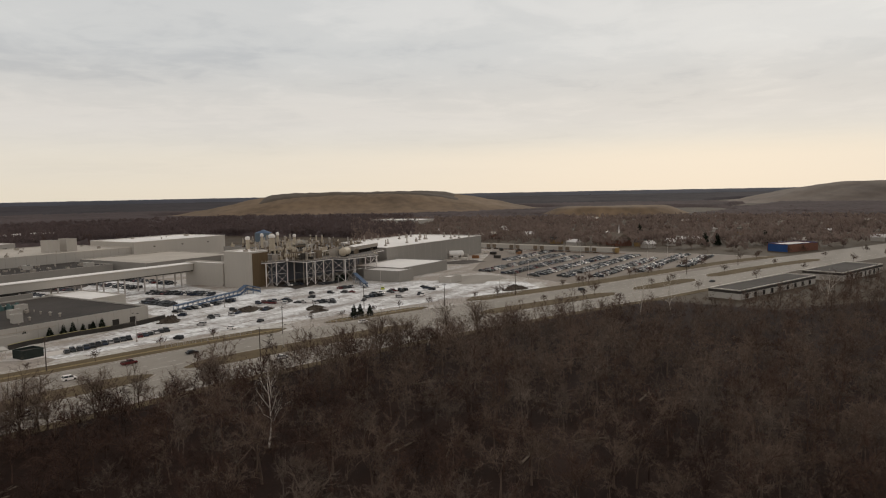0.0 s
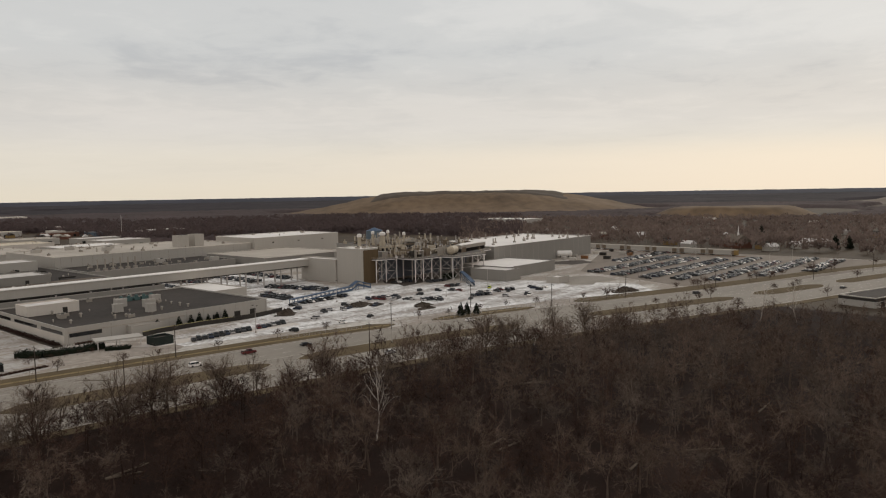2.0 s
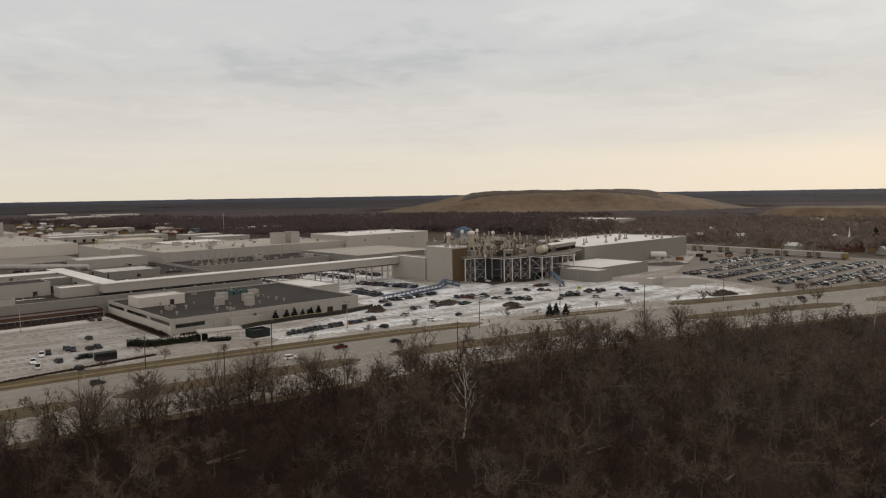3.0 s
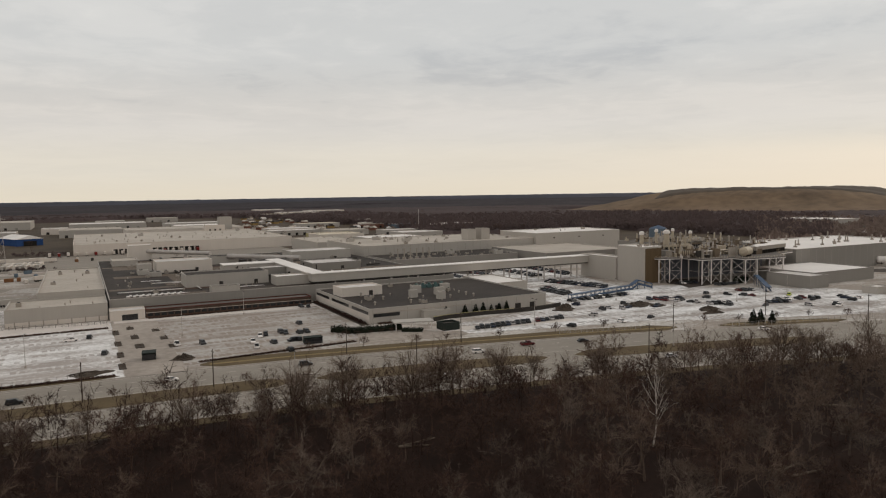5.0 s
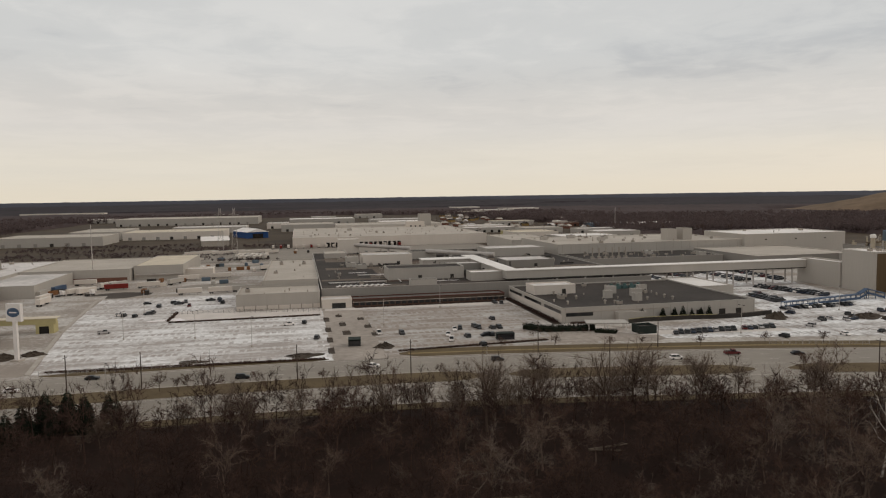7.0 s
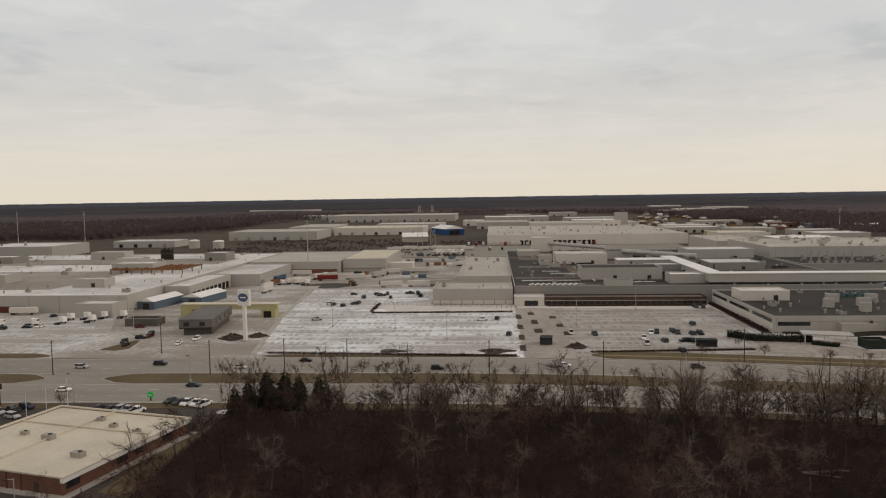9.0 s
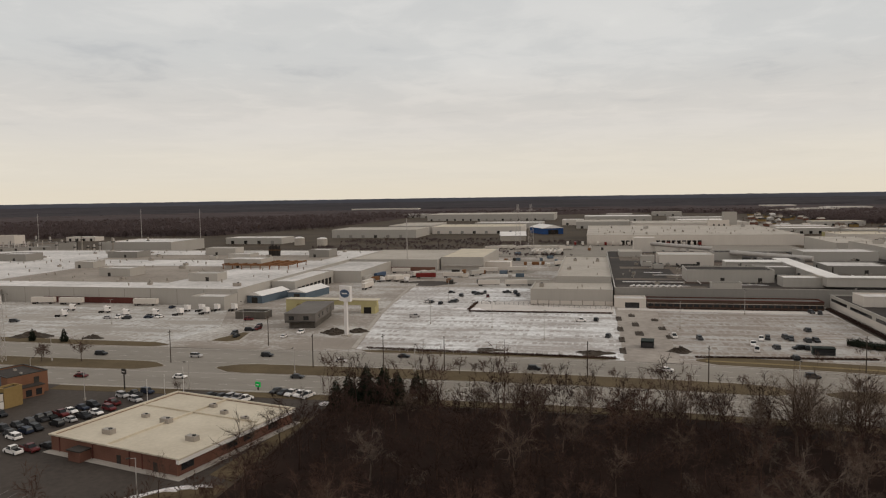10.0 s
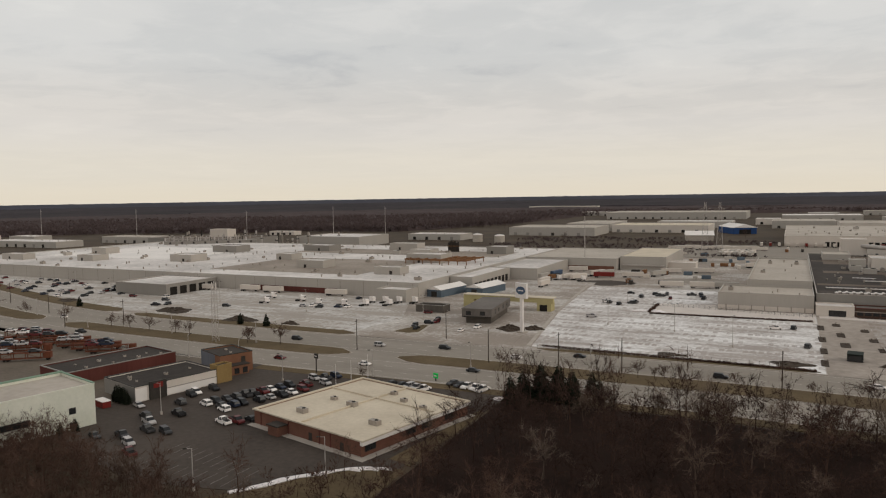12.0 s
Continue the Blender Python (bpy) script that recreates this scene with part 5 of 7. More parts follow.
b = building("strip_shop", "low white-fronted shop with a dark flat roof", -190.5, -170.5, 146, 174, 4.7, "wall_white", "roof_dark", rz=-14, trim="dark_metal", drop=0.3)
face(b, "s", 0, 20, 0, 4.6, "end_cladding", "wall_grey", .08)
face(b, "e", 4.6, 18, .3, 2.2, "front_band", "roof_white", .08)
face(b, "e", 4.6, 18, 2.35, 2.55, "rail_strip", "wall_grey", .1)
face(b, "e", -12.2, 3.6, .3, 4.2, "white_panel", "roof_white", .08)
face(b, "e", -7, 5.4, 0, 5.5, "entrance_portal", "dark_metal", .5)
face(b, "e", -7, 3.0, 3.4, 5.0, "shop_sign", "red", .6, -.4)
glazed(b, "e", -7, 3.2, .2, 2.8, 2)


def small_unit(x, y, z, rz, k):
    put(HVAC[0], pose(x, y, z, 0, 0, rz) @ Matrix.Diagonal((k, k, k, 1)))


for x, y, k in ((-186, 152, .5), (-184, 150.5, .35), (-179, 160, .5), (-180.5, 150, .3), (-178, 169, .35)):
    small_unit(x, y, 4.4, -14, k)
b = building("brick_store", "orange brick two-storey shop with a dark roof", -187, -171.6, 181.5, 193.5, 6.6, "brick_orange", "roof_dark", rz=-22, trim="dark_metal", drop=0.3)
face(b, "s", -2, 11.5, 0, 6.5, "side_cladding", "undercroft", .08)
face(b, "e", 2.5, 1.6, 3.4, 5.4, "tall_panel", "dark_metal", .08)
part("front_wing", Shape().box(7.72, 11, -8, 3, 0, 3.2), "brick_orange", b)
part("wing_roof", Shape().box(7.72, 11.3, -8.3, 3.3, 3.2, 3.5), "roof_dark", b)
part("wing_post", Shape().box(9.2, 11.1, -8.2, -7.2, 0, 4.4), "wall_white", b, "white rendered pier")
for u in (-5, -1.5, 1.5):
    part("shop_window", Shape().box(10.98, 11.06, u - .9, u + .9, .4, 2.4), "glass", b)
small_unit(-181, 189, 6.3, -22, .4)
small_unit(-176, 186, 6.3, -22, .35)
b = building("tan_front", "blank ochre rendered shop front", -170.6, -166.6, 170.6, 176.2, 5.8, "wall_tan", "roof_dark", rz=-12, trim="wall_tan", drop=0.3)
b = building("maroon_garage", "long maroon metal garage with a dark roof", -226, -206.5, 149.5, 188.5, 4.4, "maroon", "roof_dark", rz=-11.5, trim="wall_grey", drop=0.3)
for i, (x, y) in enumerate(((-220, 158), (-213, 157), (-217, 165), (-211, 166), (-215, 174), (-209, 175), (-212, 181), (-207, 183))):
    small_unit(x, y, 4.1, -11.5, .3 + .1 * (i % 3))
# low offices at the wood's far end
b = building("low_office", "low pale brick office with a dark flat roof", 396, 486, 46, 64, 5.0, "wall_light", "roof_dark", rz=-19, trim="wall_white", drop=0.3)
for side, w in (("s", 90.1), ("w", 18.1), ("n", 90.1)):
    face(b, side, 0, w, 3.3, 4.7, "fascia", "dark_metal", .14)
for i in range(9):
    glazed(b, "s", -38 + i * 9.4, 2.6, .4, 2.8, 2)
b = building("low_office", "low white office with a dark flat roof", 499, 567, 7, 31, 5.4, "wall_light", "roof_dark", rz=-18, trim="wall_white", drop=0.3)
for side, w in (("s", 68.1), ("w", 24.1), ("n", 68.1)):
    face(b, side, 0, w, 3.7, 5.1, "fascia", "dark_metal", .14)
for i in range(8):
    glazed(b, "s", -27 + i * 7.6, 2.4, .4, 3.2, 2)
b = building("blue_store", "low store with a bright blue front", 700, 742, 56, 78, 7, "brick", "roof_grey", rz=-30, trim="blue_deep")
face(b, "w", 0, 20, 0, 6.6, "blue_front", "blue_deep", .2)

# far works and warehouses
b = building("warehouse", "wide pale warehouse with a row of dock doors", -8, 225, 838, 1085, 11.8, "wall_white", "roof_tan", trim="wall_white", drop=0.4)
for i in range(16):
    face(b, "s", -76 + i * 5.6, 4.0, 0.5, 5.6, "dock_door", "dock_dark", .2)
clutter(0, 215, 850, 1075, 11.4, 10, 70, 0.3)
penthouse("white roof housing with three small windows", 160, 188, 1066, 1077, 11.4, 8, "wall_white", "roof_white", (-7, 0, 7))
b = building("concrete_silo", "square pale concrete silo block", 186, 204, 1098, 1116, 30, "wall_light", "roof_tan", trim="wall_light")
FAR = [(-378, -250, 985, 1070, 12, "roof_tan"), (-250, -110, 1090, 1180, 11, "roof_cream"), (-330, -260, 1120, 1250, 12, "roof_tan"), (-390, -90, 1650, 1800, 15, "roof_tan"), (-210, -90, 1260, 1330, 10, "roof_grey"), (-60, -20, 1380, 1440, 10, "roof_grey"),
       (-30, 60, 1240, 1330, 12, "roof_tan"), (60, 230, 1140, 1230, 13, "roof_tan"), (270, 330, 870, 920, 10, "roof_cream"), (215, 262, 700, 800, 12, "roof_tan"), (270, 380, 690, 740, 10, "roof_grey"), (300, 370, 780, 830, 9, "roof_white"), (380, 440, 860, 905, 9, "roof_grey"),
       (150, 230, 1330, 1400, 10, "roof_white"), (260, 330, 1100, 1150, 9, "roof_grey"), (330, 390, 1010, 1060, 8, "roof_tan"), (-20, 120, 1560, 1640, 11, "roof_white"), (150, 260, 1500, 1560, 9, "roof_grey"), (-520, -430, 1900, 1960, 10, "roof_white"), (1030, 1090, 690, 790, 11, "roof_white"), (30, 90, 1760, 1800, 10, "roof_grey"), (150, 220, 1900, 1960, 10, "roof_tan"), (-1250, -1120, 650, 690, 9, "roof_cream"), (-1100, -1040, 690, 720, 8, "roof_white"), (-1010, -860, 600, 640, 8, "roof_grey"), (-900, -800, 700, 740, 9, "roof_tan"), (-480, -400, 860, 900, 8, "roof_grey")]
for x0, x1, y0, y1, h, roof in FAR:
    b = building("far_factory", "distant low factory with a pale flat roof", x0, x1, y0, y1, h, rng.choice(("wall_light", "wall_white", "wall_light")), roof, trim="wall_white", drop=0.3)
    for i in range(int((x1 - x0) / 19)):
        face(b, "s", x0 - (x0 + x1) / 2 + 10 + i * 19, 4.5, 0.3, 4.5, "dock_door", rng.choice(("dock_dark", "dark_metal", "wall_grey")), .2)
    clutter(x0 + 5, x1 - 5, y0 + 5, y1 - 5, h - .3, 0, 7, 0.4)
# stores and sheds of the settlement behind the works
for label, x0, x1, y0, y1, h, wall, roof in (("long low yellow store", 285, 350, 955, 985, 7, "yellow_wall", "roof_cream"), ("pale store with a dull blue roof", 485, 540, 1120, 1160, 8, "blue_grey", "blue_grey"), ("white-roofed store", 545, 620, 1090, 1130, 8, "wall_white", "roof_white"), ("grey flat-roofed depot", 400, 470, 975, 1005, 7, "wall_light", "roof_grey"),
                                             ("pale flat-roofed depot", 250, 330, 1060, 1090, 8, "wall_light", "roof_white"), ("white-roofed shed", 480, 520, 1270, 1300, 7, "wall_white", "roof_white"), ("grey flat-roofed depot", 360, 440, 1290, 1330, 8, "wall_light", "roof_cream"), ("white-roofed shed", 525, 560, 1420, 1450, 8, "wall_white", "roof_white"),
                                             ("long white store", 520, 640, 2060, 2120, 12, "wall_white", "roof_white"), ("long white store", 640, 760, 2180, 2240, 13, "wall_white", "roof_white"), ("pale store", 450, 520, 1950, 2000, 11, "wall_light", "roof_cream"), ("white store", 540, 640, 2480, 2540, 14, "wall_white", "roof_white"),
                                             ("white store", -780, -730, 925, 945, 6, "wall_white", "roof_white"), ("white store far off in the woods", -900, -640, 2560, 2600, 15, "wall_white", "roof_white"), ("grey depot", 200, 240, 1040, 1075, 8, "wall_grey", "roof_grey"), ("brown brick depot", 440, 490, 1190, 1215, 7, "brick", "roof_brown")):
    b = building("far_store", label + " behind the works", x0, x1, y0, y1, h, wall, roof, trim="wall_white", drop=0.3)
    for i in range(int((x1 - x0) / 12)):
        face(b, "s", x0 - (x0 + x1) / 2 + 7 + i * 12, 4, 0.3, 4, "dock_door", "dock_dark", .2)
t = thing("blue_hangar", -72, 1100, 0, 24, "bright blue hangar with a white gabled roof", "hangar")
part("wall", Shape().box(-16, 16, -30, 30, 0, 9), "blue_deep", t)
part("roof", Shape().gable(-17, 17, -31, 31, 9, 14, "y"), "roof_white", t)
part("door", Shape().box(-8, 8, -30.3, -29.9, 0, 6.5), "dock_dark", t)
t = thing("gabled_store", -104, 925, 0, 10, "tan gabled store with a white roof", "store")
part("wall", Shape().box(-16, 16, -12, 12, 0, 7), "roof_tan", t)
part("roof", Shape().gable(-17, 17, -13, 13, 7, 12), "roof_white", t)
tagged(part("roof_vents", VENTS, "duct"), "small capped metal vents scattered over the roofs", "roof vents", kind="stuff")


# ---- vehicles ----
CARS = {}


def car(kind, colour):
    """A parked car: painted body, dark glass, four wheels."""
    if (kind, colour) in CARS:
        return CARS[kind, colour]
    text = {"sedan": "sedan", "suv": "sport utility car", "pickup": "pickup truck", "van": "delivery van"}[kind]
    t = thing({"sedan": "car", "suv": "suv", "pickup": "pickup_truck", "van": "van"}[kind], 0, 0, -60, 0, f"{colour} {text} standing on the asphalt", "car" if kind != "pickup" else "pickup")
    L, w, h, c0, c1 = {"sedan": (4.7, 1.82, 1.45, -1.75, 1.15), "suv": (4.75, 1.92, 1.74, -2.2, 1.2), "pickup": (5.7, 2.0, 1.88, -0.6, 1.5), "van": (5.8, 2.05, 2.5, -2.8, 2.0)}[kind]
    belt = {"sedan": .92, "suv": 1.05, "pickup": 1.12, "van": 1.3}[kind]
    p, q = L / 2, w / 2
    s = Shape()
    prof = [(-p, .42), (-p + .05, belt - .18), (-p + .3, belt), (c1, belt), (p - .35, belt - .1), (p - .02, belt - .34), (p, .42), (p - .25, .26), (-p + .25, .26)]
    n = len(prof)
    v = [(x, -q + (.08 if z > .6 else 0), z) for x, z in prof] + [(x, q - (.08 if z > .6 else 0), z) for x, z in prof]
    s.add(v, [tuple(range(n)), tuple(range(n, 2 * n))[::-1]] + [((i + 1) % n, i, n + i, n + (i + 1) % n) for i in range(n)])
    rf, rb = (.75, .55) if kind == "sedan" else (.6, .25)
    s.box(c0 + rb, c1 - rf, -q + .22, q - .22, h - .07, h)
    for y in (-q + .16, q - .16):
        for x in (c0 + rb * .4, (c0 + c1) / 2):
            s.box(x, x + .12, y - .05, y + .05, belt, h - .05)
    if kind == "pickup":
        s.box(-p + .1, c0, -q + .04, -q + .16, belt, belt + .12).box(-p + .1, c0, q - .16, q - .04, belt, belt + .12)
    part("body", s, "car " + colour, t)
    a = [(c0, -q + .1, belt), (c1, -q + .1, belt), (c1, q - .1, belt), (c0, q - .1, belt), (c0 + rb, -q + .24, h - .07), (c1 - rf, -q + .24, h - .07), (c1 - rf, q - .24, h - .07), (c0 + rb, q - .24, h - .07)]
    part("window_glass", Shape().add(a, [(0, 1, 5, 4), (1, 2, 6, 5), (2, 3, 7, 6), (3, 0, 4, 7)]), "car_glass" if kind != "van" else "car " + colour, t)
    if kind == "pickup":
        part("cargo_bed", Shape().box(-p + .2, c0 - .05, -q + .2, q - .2, belt, belt + .03), "black", t)
    for x in (-p + .95, p - .95):
        for y in (-q + .1, q - .1):
            part("wheel", Shape().tube((x, y - .11, .34), (x, y + .11, .34), .34, n=10), "black", t)
    CARS[kind, colour] = t
    return t


crng = random.Random(21)


def any_car(dark=0.62):
    k = crng.random()
    colour = crng.choice(("black", "black", "dark grey", "dark grey", "dark blue")) if k < dark else crng.choice(("silver", "silver", "white", "white", "dark red"))
    return car(crng.choice(("sedan", "suv", "suv", "pickup")), colour)


def park(x, y, rz, z=0.07, who=None):
    put(who or any_car(), pose(x + crng.uniform(-.2, .2), y + crng.uniform(-.35, .35), z, 0, 0, rz + crng.uniform(-2, 2) + crng.choice((0, 180))))


# dispatch lot: long double rows along x
FARCARS = []
for y, x0, x1 in ((122, 545, 640), (127.5, 545, 640), (143, 500, 648), (148.5, 500, 648), (160, 462, 600), (165.5, 462, 592), (181, 452, 625), (186.5, 452, 622), (201, 448, 600), (206.5, 448, 600), (224, 455, 596), (229.5, 455, 596), (246, 462, 612), (251.5, 462, 600), (268, 540, 642), (274, 545, 636)):
    x = x0
    while x < x1:
        if crng.random() < 0.92:
            if y < 135 or x < 462:
                park(x, y, 90, 0.08, any_car(.74))
            else:
                FARCARS.append((any_car(.74), pose(x, y + crng.uniform(-.4, .4), .08, 0, 0, 90 + crng.choice((0, 180)))))
        x += 3.7


def merged(name, label, category, items):
    """Far repeats past counting, joined into one object that keeps their materials."""
    groups = {}
    for template, m in items:
        for piece in template.children:
            groups.setdefault(piece.data.materials[0].name, []).append((piece.data, m))
    V, F, slots, picks = [], [], [], []
    for key, pieces in groups.items():
        slots.append(pieces[0][0].materials[0])
        for data, m in pieces:
            k = len(V)
            V += [tuple(m @ v.co) for v in data.vertices]
            for poly in data.polygons:
                F.append(tuple(i + k for i in poly.vertices))
                picks.append(len(slots) - 1)
    ob = mesh_ob(name, V, F, "black")
    ob.data.materials.clear()
    for m in slots:
        ob.data.materials.append(m)
    ob.data.polygons.foreach_set("material_index", picks)
    return tagged(ob, label, category, kind="stuff")


merged("parked_cars", "dense rows of new cars in mixed dark colours", "parked cars", FARCARS)
# rows on the snowy works lot
for x0, y0, x1, y1, rz, share in ((154, 269, 204, 270.5, 68, .97), (274, 388, 288, 340, 14, .95), (250, 356, 249, 326, 10, .9), (237, 310, 281, 313, 100, .9), (290, 356, 290, 338, 0, .8), (338, 331, 352, 327, 90, .9), (353, 313, 371, 311, 95, .9)):
    d = math.hypot(x1 - x0, y1 - y0)
    for i in range(int(d / 2.75)):
        if crng.random() < share:
            park(x0 + (x1 - x0) * i * 2.75 / d, y0 + (y1 - y0) * i * 2.75 / d, rz, .07, any_car(.78))
UNDER = []
for x0, y0, x1, y1, rz in ((288, 470, 285, 414, 8), (293.4, 470, 290.4, 414, 8), (318, 466, 316, 410, 8), (312.6, 466, 311, 410, 8), (279.4, 388, 293.4, 344, 14), (262, 470, 262, 430, 10), (240, 470, 240, 425, 10), (257, 362, 253, 329, 10)):
    d = math.hypot(x1 - x0, y1 - y0)
    for i in range(int(d / 2.8)):
        if crng.random() < .9:
            UNDER.append((any_car(.72), pose(x0 + (x1 - x0) * i * 2.8 / d, y0 + (y1 - y0) * i * 2.8 / d, .07, 0, 0, rz + crng.choice((0, 180)))))
merged("bridge_lot_cars", "long rows of dark parked cars beyond the conveyor bridge", "parked cars", UNDER)
SNOWY = [(280, 284), (288, 273), (292, 286), (306, 279), (325, 281), (330, 275), (331, 253), (329, 233), (347, 244), (370, 243), (362, 232), (339, 224), (296, 255), (333, 271), (231, 298), (248, 277), (237, 249), (263, 272), (238, 280), (218, 248), (218, 268), (192, 251), (318, 290), (290, 271), (310, 244), (348, 251), (283, 278), (285, 284), (334, 256), (336, 252), (366, 238), (373, 236), (342, 228), (288, 280), (254, 286)]
for x, y in SNOWY:
    park(x, y, crng.choice((20, 100, 110)), .07, any_car(.6))
for x0, y0, x1, y1 in ((276, 291, 290, 287), (233, 279, 247, 274), (320, 250, 332, 246), (343, 250, 354, 246), (291, 263, 302, 259), (343, 289, 352, 286)):
    for i in range(5):
        x, y = x0 + (x1 - x0) * i / 4.4, y0 + (y1 - y0) * i / 4.4
        if min(math.hypot(x - u, y - w) for u, w in SNOWY) > 4.2 and math.hypot(x - 352, y - 262) > 6:
            park(x, y, 72, .07, any_car(.7))
put(car("suv", "yellow green"), pose(352, 262, .07, 0, 0, 30))
LOT = [(66, 302, 1), (69, 304, 0), (61, 291, 1), (60, 281, 1), (68, 286, 0), (76, 306, 0), (77.5, 303, 0), (76, 286, 0), (79, 286, 0), (83, 301, 0), (86, 301, 0), (89, 323, 0), (42, 300, 0), (32.5, 303, 1), (70, 268, 0), (1, 338, 0), (6, 300, 0), (-6, 335, 1), (104, 372, 0), (107, 370, 0)]
for x, y, white in LOT:
    park(x, y, crng.choice((80, 95, 10)), .07, car("pickup" if white else "suv", "white" if white else crng.choice(("black", "dark grey"))))
WEST = [(-87, 337), (-89, 384), (-83, 380), (-78, 386), (-76, 389), (-78, 415), (-71, 423), (-68, 419), (-65, 425), (-61, 410), (-77, 411), (-47, 431), (-44, 416), (-86, 425), (-92, 386), (-52, 428), (-46, 424), (-463, 299), (-470, 325), (-473, 337), (-465, 343), (-436, 294), (-445, 305), (-420, 292), (-438, 308), (-432, 310), (-402, 298), (-404, 312), (-408, 319), (-388, 314), (-370, 308), (-336, 303), (-347, 313), (-327, 287), (-322, 291), (-284, 298), (-480, 316), (-476, 330), (-452, 337), (-425, 302), (-500, 318), (-510, 330), (-229, 349), (-156, 284), (-153, 293), (-151, 296), (-153, 301), (-152, 278), (-131, 281), (-127, 290), (-167, 318), (-243, 314), (-238, 316), (-232, 314), (-222, 318), (-217, 320)]
WESTFAR = [(any_car(.6), pose(x, y, .07, 0, 0, crng.choice((85, 95, 275)))) for x, y in WEST if x < -380]
WESTFAR += [(any_car(.6), pose(crng.uniform(-600, -400), crng.choice((302, 318, 330, 343)) + crng.uniform(-2, 2) + 6, .07, 0, 0, crng.choice((88, 268)))) for i in range(40)]
merged("west_lot_cars", "scattered parked cars at the lot's far end", "parked cars", WESTFAR)
for x, y in WEST:
    if x < -380:
        continue
    park(x, y, crng.choice((85, 95, 15)), .09, any_car(.62))
SHOP = [(-136, 140), (-133, 142), (-130.5, 145), (-129, 148), (-144, 149), (-161, 149), (-165, 159), (-153, 140.5), (-153, 151), (-152, 154), (-151, 157), (-150, 160), (-148.5, 162.5), (-147.5, 165), (-146.5, 168), (-145.5, 171), (-144.5, 174), (-143, 177), (-141, 187), (-138, 189), (-136, 192), (-134, 184), (-139, 180), (-146, 150), (-144.5, 153), (-143.5, 156), (-141, 160), (-140, 164), (-138.5, 167), (-137.5, 171), (-136, 175), (-96, 199), (-93, 198), (-90, 197.6), (-87, 197), (-84.5, 196.4), (-104, 190), (-101.5, 189.4), (-107, 190.6), (-110, 191), (-114, 191), (-152, 121), (-140, 113), (-158, 118), (-150, 127), (-146, 118), (-170, 141.5), (-164.5, 156), (-163, 164), (-144, 128), (-160, 135), (-155, 132)]
for x, y in SHOP:
    park(x, y, -20 if x < -125 else 75, .08, any_car(.5))
# vehicles standing along the road
for x, off, kind, colour in ((-340, 8, "suv", "white"), (-292, -12, "pickup", "black"), (-172, -18, "sedan", "dark red"), (-188, 14, "suv", "black"), (-148, 15, "suv", "silver"), (-121, 19, "suv", "black"), (-69, 24, "sedan", "black"), (-97, -10, "sedan", "dark grey"), (-137, -15, "sedan", "white"), (23, 18, "sedan", "white"), (104, -12, "pickup", "white"), (66, 20, "suv", "dark grey"), (150, 22, "pickup", "dark red"), (172, 20, "sedan", "black"), (128, 16, "suv", "white"), (250, 22, "sedan", "white"), (390, 20, "suv", "dark grey"), (470, -16, "sedan", "dark grey"), (-20, 12, "suv", "black"), (190, -14, "sedan", "silver"), (-90, 14, "sedan", "white")):
    x2, y2 = along(x, off)
    put(car(kind, colour), pose(x2, y2, .05, 0, 0, math.degrees(math.atan(float(np.interp(x, sx, slope))))))

TRAILER = {}


def trailer(colour, length=14.5):
    t = thing("semi_trailer", 0, 0, -60, 0, f"{colour} box trailer parked on its legs", "trailer", "box trailers")
    part("box", Shape().box(-length / 2, length / 2, -1.28, 1.28, 1.15, 4.05), {"white": "wall_white", "red": "red", "pale grey": "wall_light", "blue": "blue"}[colour], t)
    part("chassis", Shape().box(-length / 2 + .3, length / 2 - .3, -.6, .6, .85, 1.15), "dark_metal", t)
    part("landing_leg", Shape().box(length / 2 - 3, length / 2 - 2.8, -.9, .9, 0, .85), "dark_metal", t)
    for x in (-length / 2 + 1.2, -length / 2 + 2.5):
        part("wheel", Shape().tube((x, -1.2, .5), (x, -.8, .5), .5, n=10), "black", t)
        part("wheel", Shape().tube((x, .8, .5), (x, 1.2, .5), .5, n=10), "black", t)
    return t


for c in ("white", "red", "pale grey", "blue"):
    TRAILER[c] = trailer(c)
for x, y, rz, c in ((-140, 484, 62, "white"), (-134, 484, 62, "white"), (-120, 500, 8, "red"), (-101, 506, 8, "white"), (-86, 521, 60, "pale grey"), (-68, 461, 8, "white"), (-50, 463, 8, "white"), (-36, 466, 8, "pale grey"), (-148, 533, 4, "white"), (-128, 512, 60, "white"), (-122, 514, 60, "pale grey"), (-155, 500, 80, "blue"), (-352, 349, 8, "white"), (-317, 355, 4, "white"), (-298, 355, 4, "white"), (-250, 356, 2, "white"), (-412, 352, 2, "pale grey"), (-26, 600, 30, "white"), (-80, 540, 10, "white"), (-58, 548, 5, "white"), (-150, 455, 85, "white"), (-145, 440, 85, "white"), (-158, 480, 85, "pale grey")):
    put(TRAILER[c], pose(x, y, .09, 0, 0, rz))
yard = [(TRAILER["white" if i % 3 else "pale grey"], pose(-60 + (i % 7) * 4.4, 706 + (i // 7) * 22, .09, 0, 0, 80)) for i in range(14)]
yard += [(TRAILER["red" if i % 4 == 1 else "white"], pose(-30 + i * 8.6, 838, .09, 0, 0, 92)) for i in range(18)]
yard += [(TRAILER["white"], pose(-110 + i * 9, 770 + (i % 3) * 7, .09, 0, 0, 10)) for i in range(10)]
merged("yard_trailers", "far rows of white box trailers in the yard", "trailers", yard)


